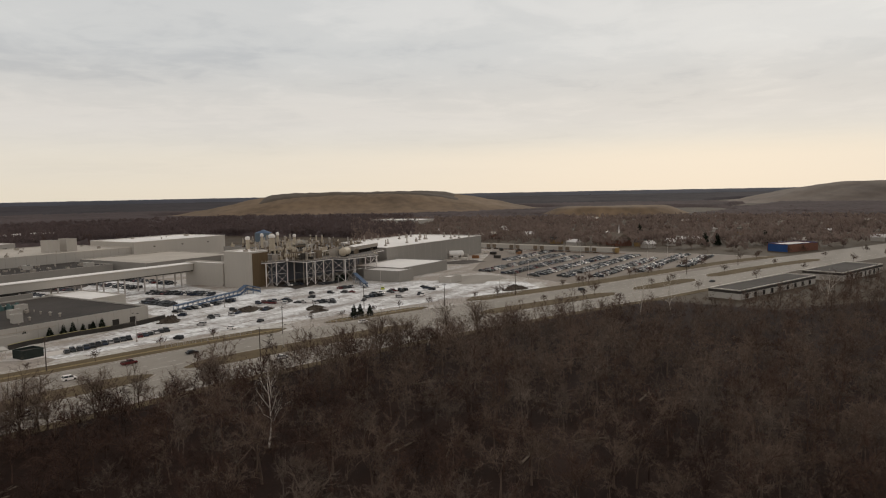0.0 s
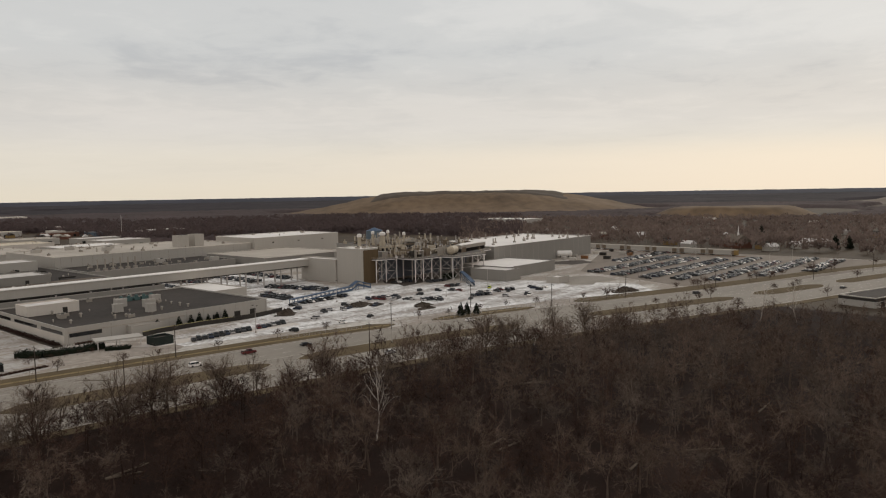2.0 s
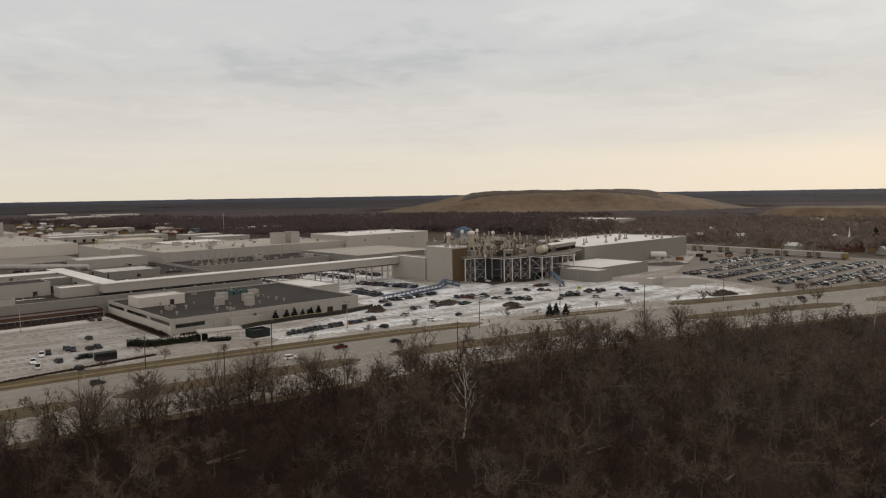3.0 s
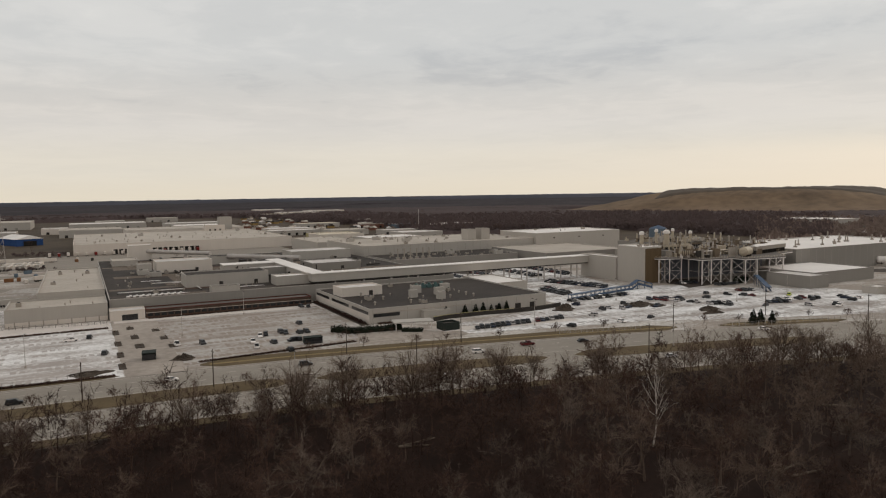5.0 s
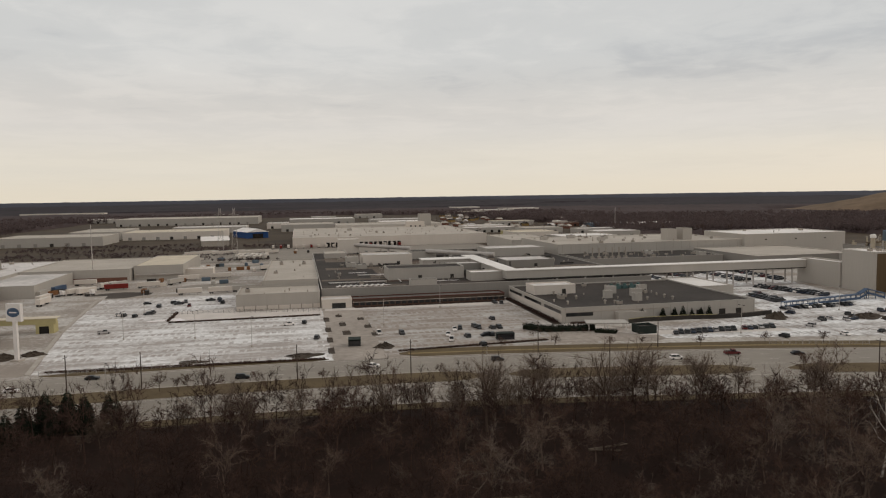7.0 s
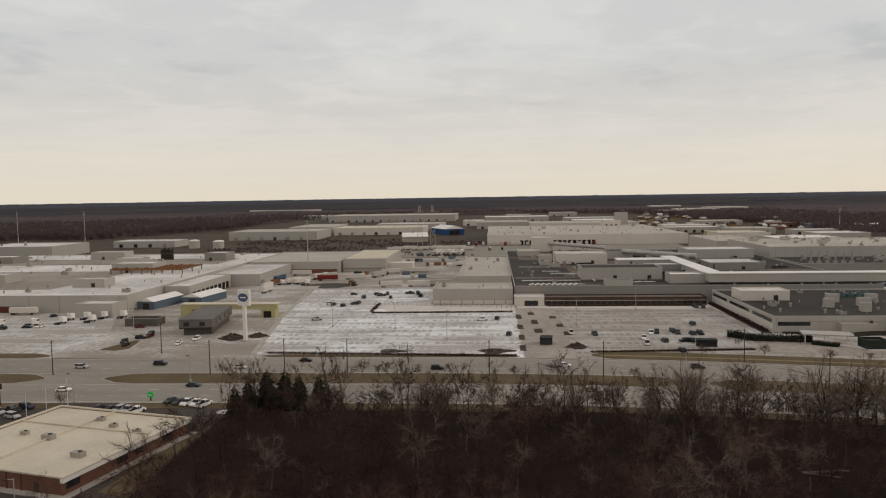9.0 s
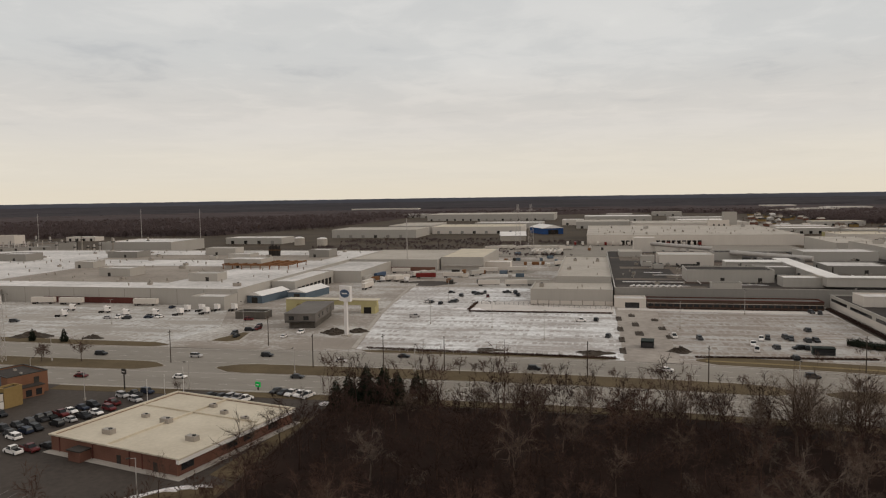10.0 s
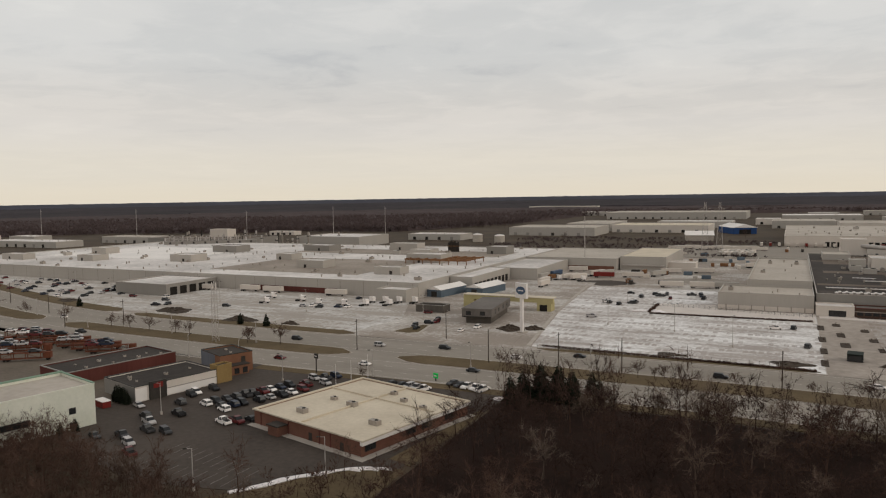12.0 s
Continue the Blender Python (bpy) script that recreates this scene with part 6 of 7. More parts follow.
def tractor():
    t = thing("lorry_tractor", 0, 0, -60, 0, "white lorry tractor unit parked without trailer", "lorry", "lorry tractors")
    part("cab", Shape().box(.6, 3.0, -1.2, 1.2, 1.0, 3.4).box(.2, .8, -1.1, 1.1, 3.0, 3.8), "car white", t)
    part("windscreen", Shape().box(2.96, 3.04, -1.05, 1.05, 2.2, 3.1), "glass", t)
    part("chassis", Shape().box(-3, 3, -.5, .5, .7, 1.0), "dark_metal", t)
    for x in (2.1, -1.2, -2.4):
        for y in (-1.05, .75):
            part("wheel", Shape().tube((x, y, .5), (x, y + .3, .5), .5, n=10), "black", t)
    return t


TR = tractor()
for x, y, rz in ((-214, 338, 80), (-207, 341, 84), (-199, 343, 88), (-190, 345, 85), (-212, 328, 75), (-282, 334, 20), (-272, 316, 30), (-200, 333, 75), (-147, 476, 60), (-130, 476, 50), (-240, 322, 20), (-224, 324, 10), (-257, 330, 12)):
    put(TR, pose(x, y, .09, 0, 0, rz))

# car carriers in the carrier lot
def carrier():
    t = thing("car_carrier", 0, 0, -60, 0, "orange-red car carrier trailer with two decks", "car carrier", "car carriers")
    part("lower_deck", Shape().box(-8, 8, -1.2, -.5, .8, 1.0).box(-8, 8, .5, 1.2, .8, 1.0), "orange", t)
    part("upper_deck", Shape().box(-8, 8, -1.2, -.5, 2.9, 3.1).box(-8, 8, .5, 1.2, 2.9, 3.1), "orange", t)
    for x in (-7.6, -3, 2, 7.4):
        for y in (-1.2, 1.0):
            part("post", Shape().box(x - .12, x + .12, y, y + .2, 1.0, 2.9), "orange", t)
    part("brace", Shape().beam((-7.6, -1.1, 1), (-3, -1.1, 2.9), .14).beam((2, -1.1, 2.9), (7.4, -1.1, 1), .14), "orange", t)
    part("cab", Shape().box(8.4, 10.8, -1.2, 1.2, .9, 3.2), "orange", t)
    for x in (-5.5, -4.3, 9.6):
        for y in (-1.15, .8):
            part("wheel", Shape().tube((x, y, .5), (x, y + .35, .5), .5, n=10), "black", t)
    return t


CC = carrier()
for i in range(12):
    x, y = -306 + (i % 7) * 10.5 + crng.uniform(-1, 1), 196 - (i // 7) * 17 - (i % 7) * 1.2
    if i == 11:
        x, y = -262, 166
    put(CC, pose(x, y, .06, 0, 0, 36))
    for u in (-5.4, -.2, 5.0):
        if crng.random() < .7:
            m = pose(x, y, .06, 0, 0, 36) @ pose(u, 0, 3.1)
            put(any_car(.35), m)

# car-carrying train along the dispatch lot
def wagon(last=False):
    t = thing("autorack_wagon", 0, 0, -60, 0, "long grey and rust-brown covered car wagon" if not last else "yellow-ended covered car wagon", "railway wagon", "train wagons")
    part("body", Shape().box(-1.5, 1.5, -13.2, 13.2, 1.3, 5.4), "wall_light", t)
    if last:
        part("end_door", Shape().box(-1.62, 1.62, -13.5, -10.6, 1.1, 5.5), "wall_tan", t, "yellow end door")
    part("roof", Shape().gable(-1.6, 1.6, -13.3, 13.3, 5.4, 6.0, "y"), "roof_tan", t)
    part("side_sill", Shape().box(-1.58, 1.58, -13.2, 13.2, .95, 1.3), "dark_metal", t)
    part("side_panel", Shape().box(-1.56, 1.56, -12.4, -8, 1.5, 5.0).box(-1.56, 1.56, 8, 12.4, 1.5, 5.0), "plant_brown", t)
    for y in (-9.5, 9.5):
        part("bogie", Shape().box(-1.1, 1.1, y - 1.6, y + 1.6, .25, .95), "dark_metal", t)
    return t


WG, WE = wagon(), wagon(True)
for i in range(9):
    put(WE if i == 0 else WG, pose(636 + i * 2.6, 216 + i * 27.6, .05, 0, 0, -5.4))
s = Shape().box(-1.0, -.9, -20, 245, 0, .25).box(.9, 1.0, -20, 245, 0, .25)
t = thing("rail_track", 636, 216, .02, -5.4, "railway track beside the dispatch lot", "railway track")
part("rail", s, "steel_rust", t)

# ---- poles, lamps, signs ----
def utility_pole(h):
    t = thing("utility_pole", 0, 0, -60, 0, "dark weathered wooden utility pole with a crossarm", "utility pole", "utility poles")
    part("shaft", Shape().tube((0, 0, 0), (0, 0, h), .2, .13, n=8), "pole", t)
    part("crossarm", Shape().box(-1.3, 1.3, -.07, .07, h - .9, h - .72), "pole", t)
    for x in (-1.2, 1.2):
        part("insulator", Shape().tube((x, 0, h - .72), (x, 0, h - .5), .06, n=6), "steel", t)
    return t


UP = utility_pole(12.3)
for x, y in ((-97, 231), (-50, 233), (-2, 231), (35, 229), (-153, 231), (-130, 264), (-291, 236), (-312, 220), (134, 247), (87, 251), (221, 219), (98, 212), (313, 193), (-72, 234), (-360, 245), (-420, 262), (287, 226), (363, 176), (180, 190), (430, 150), (500, 112), (570, 90)):
    put(UP, pose(x, y, 0, 0, 0, crng.uniform(75, 105)))


def lamp_pole(h, arms):
    t = thing("lamp_post", 0, 0, -60, 0, "slim pale metal lamp post over the car park", "lamp post", "lamp posts")
    part("shaft", Shape().tube((0, 0, 0), (0, 0, h), .13, .08, n=8), "steel", t)
    part("foot", Shape().tube((0, 0, 0), (0, 0, .8), .35, n=10), "kerb", t)
    for d in (-1, 1)[:arms]:
        part("arm", Shape().beam((0, 0, h - .1), (d * 1.3, 0, h + .1), .08), "steel", t)
        part("lamp_head", Shape().box(d * 1.3 - .4, d * 1.3 + .4, -.2, .2, h, h + .2), "dark_metal", t)
    return t


LP, LQ = lamp_pole(12, 2), lamp_pole(9.0, 1)
for x, y in ((37, 322), (-45, 314), (-81, 392), (72, 365), (-20, 290), (-75, 320), (180, 262), (260, 300), (310, 262), (350, 262), (435, 201), (482, 188), (530, 200), (580, 190), (540, 150), (600, 150), (500, 240), (-230, 300), (-300, 310), (-380, 300), (-440, 320), (-160, 300), (390, 200)):
    put(LP, pose(x, y, .06, 0, 0, crng.uniform(0, 180)))
for x, off in ((-420, 0), (-360, 4), (-250, 3), (-200, 2), (-100, -5), (-60, 4), (-300, -3), (60, 3), (200, 2), (-205, -30), (-180, -31)):
    put(LQ, pose(*along(x, off), .2, 0, 0, crng.choice((90, 270))))
for x, y in ((-110, 104), (-89, 121), (-158, 139), (-150, 182), (-125, 198)):
    put(LQ, pose(x, y, .07, 0, 0, 40))
for x, y, h in ((-123, 182, 9), (-120, 187, 10), (-126, 178, 8.4)):
    t = thing("flagpole", x, y, .07, 0, "bare white metal flagpole", "flagpole", "flagpoles")
    part("shaft", Shape().tube((0, 0, 0), (0, 0, h), .1, .05, n=8), "steel_white", t)
    part("finial", Shape().dome((0, 0, h), .14, .2, 8, 3), "steel_white", t)
for x, y, h, m, name in ((-103, 201, 2.6, "sign_green", "low bright green roadside sign on a post"), (-146, 195, 6.6, "dark_metal", "black roadside sign box on a pole")):
    t = thing("roadside_sign", x, y, .1, -20, name, "sign")
    part("post", Shape().box(-.15, .15, -.15, .15, 0, h - 1.4), "dark_metal", t)
    part("panel", Shape().box(-1.0, 1.0, -.2, .2, h - 1.6, h), m, t)
    part("text_bar", Shape().box(-.7, .7, -.24, -.2, h - 1.0, h - .7), "steel_white", t)


def lattice(name, h, w0, w1, label, arms=()):
    t = thing(name, 0, 0, 0, 0, label, "lattice tower", "lattice towers")
    for a, b in ((-1, -1), (1, -1), (1, 1), (-1, 1)):
        part("leg", Shape().beam((a * w0, b * w0, 0), (a * w1, b * w1, h), .11 if h < 30 else .16), "steel", t)
    n = int(h / (w0 * 2.4))
    for i in range(n):
        z0, z1 = h * i / n, h * (i + 1) / n
        k0, k1 = w0 + (w1 - w0) * i / n, w0 + (w1 - w0) * (i + 1) / n
        for (a, b), (c, d) in (((-1, -1), (1, -1)), ((1, -1), (1, 1)), ((1, 1), (-1, 1)), ((-1, 1), (-1, -1))):
            s = Shape().beam((a * k0, b * k0, z0), (c * k1, d * k1, z1), .06 if h < 30 else .09)
            part("bracing", s.beam((c * k0, d * k0, z0), (a * k1, b * k1, z1), .06 if h < 30 else .09), "steel", t)
    for z, l in arms:
        part("crossarm", Shape().beam((-l, 0, z), (l, 0, z), .25).beam((-l, 0, z), (0, 0, z + 2), .16).beam((l, 0, z), (0, 0, z + 2), .16), "steel", t)
    return t


t = lattice("radio_mast", 25.5, 1.0, .7, "slender galvanised lattice mast beside the road")
t.location = (-218, 222, .2)
part("antenna", Shape().box(-1.2, -1.0, -.2, .2, 22, 25).box(1.0, 1.2, -.2, .2, 22, 25), "steel_white", t)
for x, y in ((-64, 738), (-78, 742)):
    t = lattice("power_pylon", 50, 3.2, .8, "grey lattice power pylon behind the works", ((36, 6), (43, 5)))
    t.location = (x, y, 0)
for x, y, h in ((-975, 825, 47), (-1165, 788, 48), (-797, 890, 42), (-545, 907, 46), (-150, 560, 42), (470, 1000, 36), (-690, 980, 46)):
    t = thing("steel_mast", x, y, 0, 0, "tall slim pale steel mast over the woods", "mast", "steel masts")
    part("shaft", Shape().tube((0, 0, 0), (0, 0, h), .45, .25, n=8), "steel", t)
    part("crossarm", Shape().box(-1.6, 2.4, -.15, .15, h - 4, h - 3.6), "steel", t)

# fences, heaps, shelters, hedges
def fence(points, h, material, label, gap=3.0):
    t = thing("fence", 0, 0, 0, 0, label, "fence", "fences")
    for (xa, ya), (xb, yb) in zip(points, points[1:]):
        d = math.hypot(xb - xa, yb - ya)
        n = max(1, int(d / gap))
        s = Shape()
        for z in (h * .25, h * .6, h * .95):
            s.beam((xa, ya, z), (xb, yb, z), .05)
        part("rail", s, material, t)
        for i in range(n + 1):
            x, y = xa + (xb - xa) * i / n, ya + (yb - ya) * i / n
            part("post", Shape().box(x - .07, x + .07, y - .07, y + .07, 0, h), material, t)
    return t


fence([along(-88, 33), along(-40, 34), along(-4, 34)], 1.9, "steel", "grey wire fence along the snowy car park")
fence([(-66, 384), (-40, 381), (-10, 375), (9, 372)], 1.8, "dark_metal", "dark fence before the white hall", 2.6)
fence([along(204, 36), along(170, 38)], 1.6, "steel", "pale rail fence beside the gate drive", 2.4)
fence([along(236, 31.5), along(300, 36), along(360, 38)], 1.8, "steel", "grey wire fence along the works lot", 3.2)
t = thing("barrier_wall", 0, 0, 0, 0, "dark retaining wall with an orange rail along its top", "barrier wall")
pts = [(146, 296), (155, 298.4), (175, 298.6), (191, 296.3), (206, 296), (222, 299.4)]
for (xa, ya), (xb, yb) in zip(pts, pts[1:]):
    part("wall_length", Shape().prism([(xa, ya - .3), (xb, yb - .3), (xb, yb + .3), (xa, ya + .3)], 0, 1.9), "dark_metal", t)
    part("top_rail", Shape().beam((xa, ya, 2.1), (xb, yb, 2.1), .2), "yellow_wall" if xa < 190 else "dirt", t)


def heap(x, y, r, h, material, label, seed, flat=.6):
    rng2 = np.random.default_rng(seed)
    n, k = 22, 7
    v, f = [(x, y, h)], []
    for i in range(1, k + 1):
        for j in range(n):
            a, q = 6.28319 * j / n, i / k
            rr = r * q * (1 + .25 * math.sin(3 * a + seed) + .1 * rng2.normal())
            v.append((x + rr * math.cos(a), y + rr * flat * math.sin(a), max(-.05, h * (1 - q ** 1.3) * (1 + .25 * rng2.normal())) if i < k else -.05))
    for j in range(n):
        f.append((0, 1 + j, 1 + (j + 1) % n))
        for i in range(k - 1):
            f.append((1 + i * n + j, 1 + (i + 1) * n + j, 1 + (i + 1) * n + (j + 1) % n, 1 + i * n + (j + 1) % n))
    return tagged(mesh_ob("soil_mound" if material == "dirt" else "snow_mound", v, f, material), label, "heap", "heaps")


for i, (x, y, r, h) in enumerate(((217, 289, 9, 3.4), (258, 280, 12, 2.6), (264, 273, 7, 1.8), (278, 252, 9, 2.0), (272, 244, 8, 1.8), (387, 188, 14, 3.0), (-112, 292, 9, 2.4), (-103, 297, 7, 1.8), (-246, 268, 14, 2.2), (-215, 268, 7, 1.5), (-300, 276, 16, 2.4), (-395, 282, 12, 1.6), (32, 275, 6, 2.2), (0, 268, 10, 1.2), (-40, 268, 8, .9))):
    heap(x, y, r * .72, h * .85, "dirt", "dark heap of soil and brush beside the lot", i)
for i, (x, y, r, h) in enumerate(((-72, 196, 4, .8), (-76, 190, 3, .7), (-86, 127, 1.9, .5), (-82.5, 129, 1.9, .6), (-64, 366, 10, .5))):
    heap(x, y, r, h, "snow", "thin heap of old snow at the lot's edge", 50 + i, .4)
for x, y, w, d, m in ((82, 278, 7.5, 4.0, "green_dark"), (20.5, 283, 5.0, 6.0, "green_dark")):
    t = thing("bus_shelter", x, y, .07, -6, "dark green shelter with a flat roof", "shelter", "shelters")
    part("roof", Shape().box(-w / 2, w / 2, -d / 2, d / 2, 2.5, 2.75), m, t)
    part("back_wall", Shape().box(-w / 2 + .1, w / 2 - .1, d / 2 - .2, d / 2 - .1, 0, 2.5), m, t)
    for a in (-w / 2 + .15, w / 2 - .15):
        part("side_wall", Shape().box(a - .06, a + .06, -d / 2 + .2, d / 2 - .2, 0, 2.5), m, t)
    part("opening", Shape().box(-w / 2 + .3, w / 2 - .3, -d / 2 + .12, -d / 2 + .2, .2, 2.2), "glass", t)
for x, y, w, d in ((18, 354, 3, 6), (18.5, 330, 3, 8), (19, 309, 3.4, 8), (28, 343, 3, 5), (29.5, 322, 3, 6), (31, 303, 3, 6), (11.6, 345, 2.6, 10), (11.4, 318, 2.6, 9), (11.2, 295, 2.4, 9), (10.8, 274, 2.4, 9)):
    k = tagged(part("planting_island", Shape().box(x - w / 2, x + w / 2, y - d / 2, y + d / 2, -.1, .28), "dirt"), "dark planted island with low brush", "planting island", "planting islands", "structure")
for x, y, rz in ((-192.5, 129.8, -14),):
    t = thing("waste_skip", x + 12, y + 8, .08, rz, "red waste skip with a white lid", "skip", "skips")
    part("bin", Shape().box(-2.6, 2.6, -1.2, 1.2, 0, 1.8), "red", t)
    part("lid", Shape().box(-2.7, 2.7, -1.3, 1.3, 1.8, 2.0), "roof_white", t)

# houses among the trees behind the dispatch lot
hrng = random.Random(8)


def house(wall, roof):
    t = thing("house", 0, 0, -80, 0, "small gabled house among bare trees", "house", "houses")
    part("wall", Shape().box(-6.5, 6.5, -4.5, 4.5, 0, 4.2), wall, t)
    part("roof", Shape().gable(-7, 7, -5, 5, 4.2, 7.4), roof, t)
    part("chimney", Shape().box(2, 2.8, 1, 1.8, 5, 8.4), "brick", t)
    return t


HS = [house("wall_light", "roof_grey"), house("wall_white", "roof_brown"), house("brick", "roof_tan"), house("wall_tan", "roof_dark")]
n = 0
while n < 45:
    a, r = radians(hrng.uniform(-2, 33)), hrng.uniform(690, 1420)
    x, y = r * math.cos(a), r * math.sin(a)
    if abs(y - road_y(min(x, 1390))) < 45 or x < 690 or math.hypot(x - 1560, y - 505) < 230 or abs(x - 721) + abs(y - 67) < 60:
        continue
    put(hrng.choice(HS), pose(x, y, 0, 0, 0, hrng.uniform(0, 180)))
    n += 1
n = 0
while n < 60:
    a, r = radians(hrng.uniform(64.5, 79)), hrng.uniform(900, 1950)
    x, y = r * math.cos(a), r * math.sin(a)
    if r > wood_edge(a) - 30 or (x < 300 and y < 1060):
        continue
    if any(abs(x - u) < 55 and abs(y - w) < 32 for u, w in ((317, 970), (512, 1140), (582, 1110), (435, 990), (290, 1075), (500, 1285), (400, 1310), (542, 1435), (485, 1975), (580, 2090), (220, 1057), (465, 1202))):
        continue
    put(hrng.choice(HS), pose(x, y, 0, 0, 0, hrng.uniform(0, 180)))
    n += 1
t = thing("church", 735, 236, 0, 40, "low brown church with a slim white spire", "church")
part("nave", Shape().box(-16, 16, -9, 9, 0, 6), "brick", t)
part("roof", Shape().gable(-17, 17, -10, 10, 6, 13), "roof_brown", t)
part("spire", Shape().tube((-4, 0, 11), (-4, 0, 22), 1.3, .1, n=6), "steel_white", t)
part("wing", Shape().box(18, 48, -8, 8, 0, 5), "brick", t)
part("wing_roof", Shape().gable(17.5, 48.5, -9, 9, 5, 9), "roof_brown", t)

# loose containers, sheds and stacks in the back yards
yr = random.Random(3)
BOXES = []
for m, label in (("wall_white", "white storage container in the yard"), ("steel_rust", "rusty storage container in the yard"), ("blue_grey", "dull blue storage container in the yard"), ("dark_metal", "dark covered stack in the yard"), ("wall_light", "pale grey storage container in the yard")):
    t = thing("storage_container", 0, 0, -60, 0, label, "container", "yard containers")
    part("shell", Shape().box(-3, 3, -1.2, 1.2, .12, 2.6), m, t)
    part("door_end", Shape().box(3.0, 3.06, -1.1, 1.1, .2, 2.5), "dark_metal", t)
    part("skid", Shape().box(-2.8, 2.8, -1.0, 1.0, 0, .12), "dark_metal", t)
    BOXES.append(t)
n = 0
while n < 70:
    x, y = yr.choice(((yr.uniform(-158, -40), yr.uniform(456, 545)), (yr.uniform(-84, -26), yr.uniform(585, 680)), (yr.uniform(-120, 190), yr.uniform(700, 820)), (yr.uniform(462, 640), yr.uniform(285, 325)), (yr.uniform(-190, -165), yr.uniform(440, 545))))
    put(yr.choice(BOXES), pose(x, y, .08, 0, 0, yr.choice((0, 8, 90, 98, 45))))
    n += 1


# ---- trees ----
def bough(segs, p, d, length, r, n, rng, lift, bend=.16):
    """A bent tapering limb as short straight lengths; gives back the points along it."""
    pts = [np.array(p)]
    for i in range(n):
        d = d + rng.normal(0, bend, 3) + np.array((0, 0, lift))
        d = d / np.linalg.norm(d)
        q = pts[-1] + d * length / n
        segs.append((pts[-1], q, r * (1 - .75 * i / n), r * (1 - .75 * (i + 1) / n)))
        pts.append(q)
    return pts, d


def tubes(segs, sides):
    V, F, k = [], [], 0
    for a, b, r0, r1 in segs:
        d = (b - a) / (np.linalg.norm(b - a) + 1e-9)
        u = np.cross(d, (0.31, 0.95, 0.05) if abs(d[2]) > .9 else (0, 0, 1))
        u /= np.linalg.norm(u)
        w = np.cross(d, u)
        for c, r in ((a, r0), (b, r1)):
            for i in range(sides):
                t = 6.28319 * i / sides
                V.append(c + (u * math.cos(t) + w * math.sin(t)) * r)
        for i in range(sides):
            j = (i + 1) % sides
            F += [(k + i, k + j, k + sides + j), (k + i, k + sides + j, k + sides + i)]
        k += 2 * sides
    return np.array(V), np.array(F)


def slivers(starts, ends, width, rng):
    n = len(starts)
    d = ends - starts
    side = np.cross(d, rng.normal(0, 1, (n, 3)))
    side *= (width / (np.linalg.norm(side, axis=1) + 1e-9))[:, None]
    V = np.stack([starts - side / 2, starts + side / 2, ends], 1).reshape(-1, 3)
    return V, np.arange(3 * n).reshape(n, 3)


def bare_tree(seed, h, spread, limbs, branches, twigs, width, fork=.28):
    """Bare winter tree: trunk with limbs, and a crown of branches and twigs."""
    rng = np.random.default_rng(seed)
    segs, fine, starts, ends = [], [], [], []
    pts, d = bough(segs, (0, 0, -.1), np.array((rng.normal(0, .06), rng.normal(0, .06), 1.0)), h * .86, h * .011 + .04, 6, rng, .05, .06)
    tip = pts[-1]
    for i in range(limbs):
        t = fork + (.95 - fork) * (i + rng.random()) / limbs
        k = min(int(t * 6), 5)
        p = pts[k] + (pts[k + 1] - pts[k]) * (t * 6 - k)
        a, e = 2.4 * i + rng.normal(0, .4), radians(rng.uniform(22, 48) + 24 * t)
        way = np.array((math.cos(a) * math.cos(e), math.sin(a) * math.cos(e), math.sin(e)))
        # limbs reach to a rounded crown
        k3 = np.array((1 / (spread * h), 1 / (spread * h), 1 / (.44 * h)))
        o3, w3 = (p - np.array((0, 0, .58 * h))) * k3, way * k3
        bq, cq = float(o3 @ w3), float(o3 @ o3) - 1
        reach = (-bq + math.sqrt(max(bq * bq - float(w3 @ w3) * cq, 0))) / float(w3 @ w3)
        length = max(reach, .1 * h) * rng.uniform(.68, .98)
        lp, ld = bough(segs, p, way, length, h * .0042, 3, rng, .03)
        for j in range(branches):
            u = rng.uniform(.25, 1.0) * 3
            k = min(int(u), 2)
            q = lp[k] + (lp[k + 1] - lp[k]) * (u - k)
            bd = (lp[k + 1] - lp[k]) / (np.linalg.norm(lp[k + 1] - lp[k]) + 1e-9) + rng.normal(0, .5, 3) + np.array((0, 0, .12))
            bd /= np.linalg.norm(bd)
            bl = length * rng.uniform(.28, .55)
            end = q + bd * bl
            fine.append((q, end, .020, .006))
            m = twigs
            f = rng.uniform(.1, 1.0, m)[:, None]
            s0 = q + (end - q) * f
            td = bd + rng.normal(0, .48, (m, 3))
            td /= np.linalg.norm(td, axis=1)[:, None]
            starts.append(s0)
            ends.append(s0 + td * (bl * rng.uniform(.35, .85, m))[:, None])
    return segs, fine, np.concatenate(starts), np.concatenate(ends), width, rng


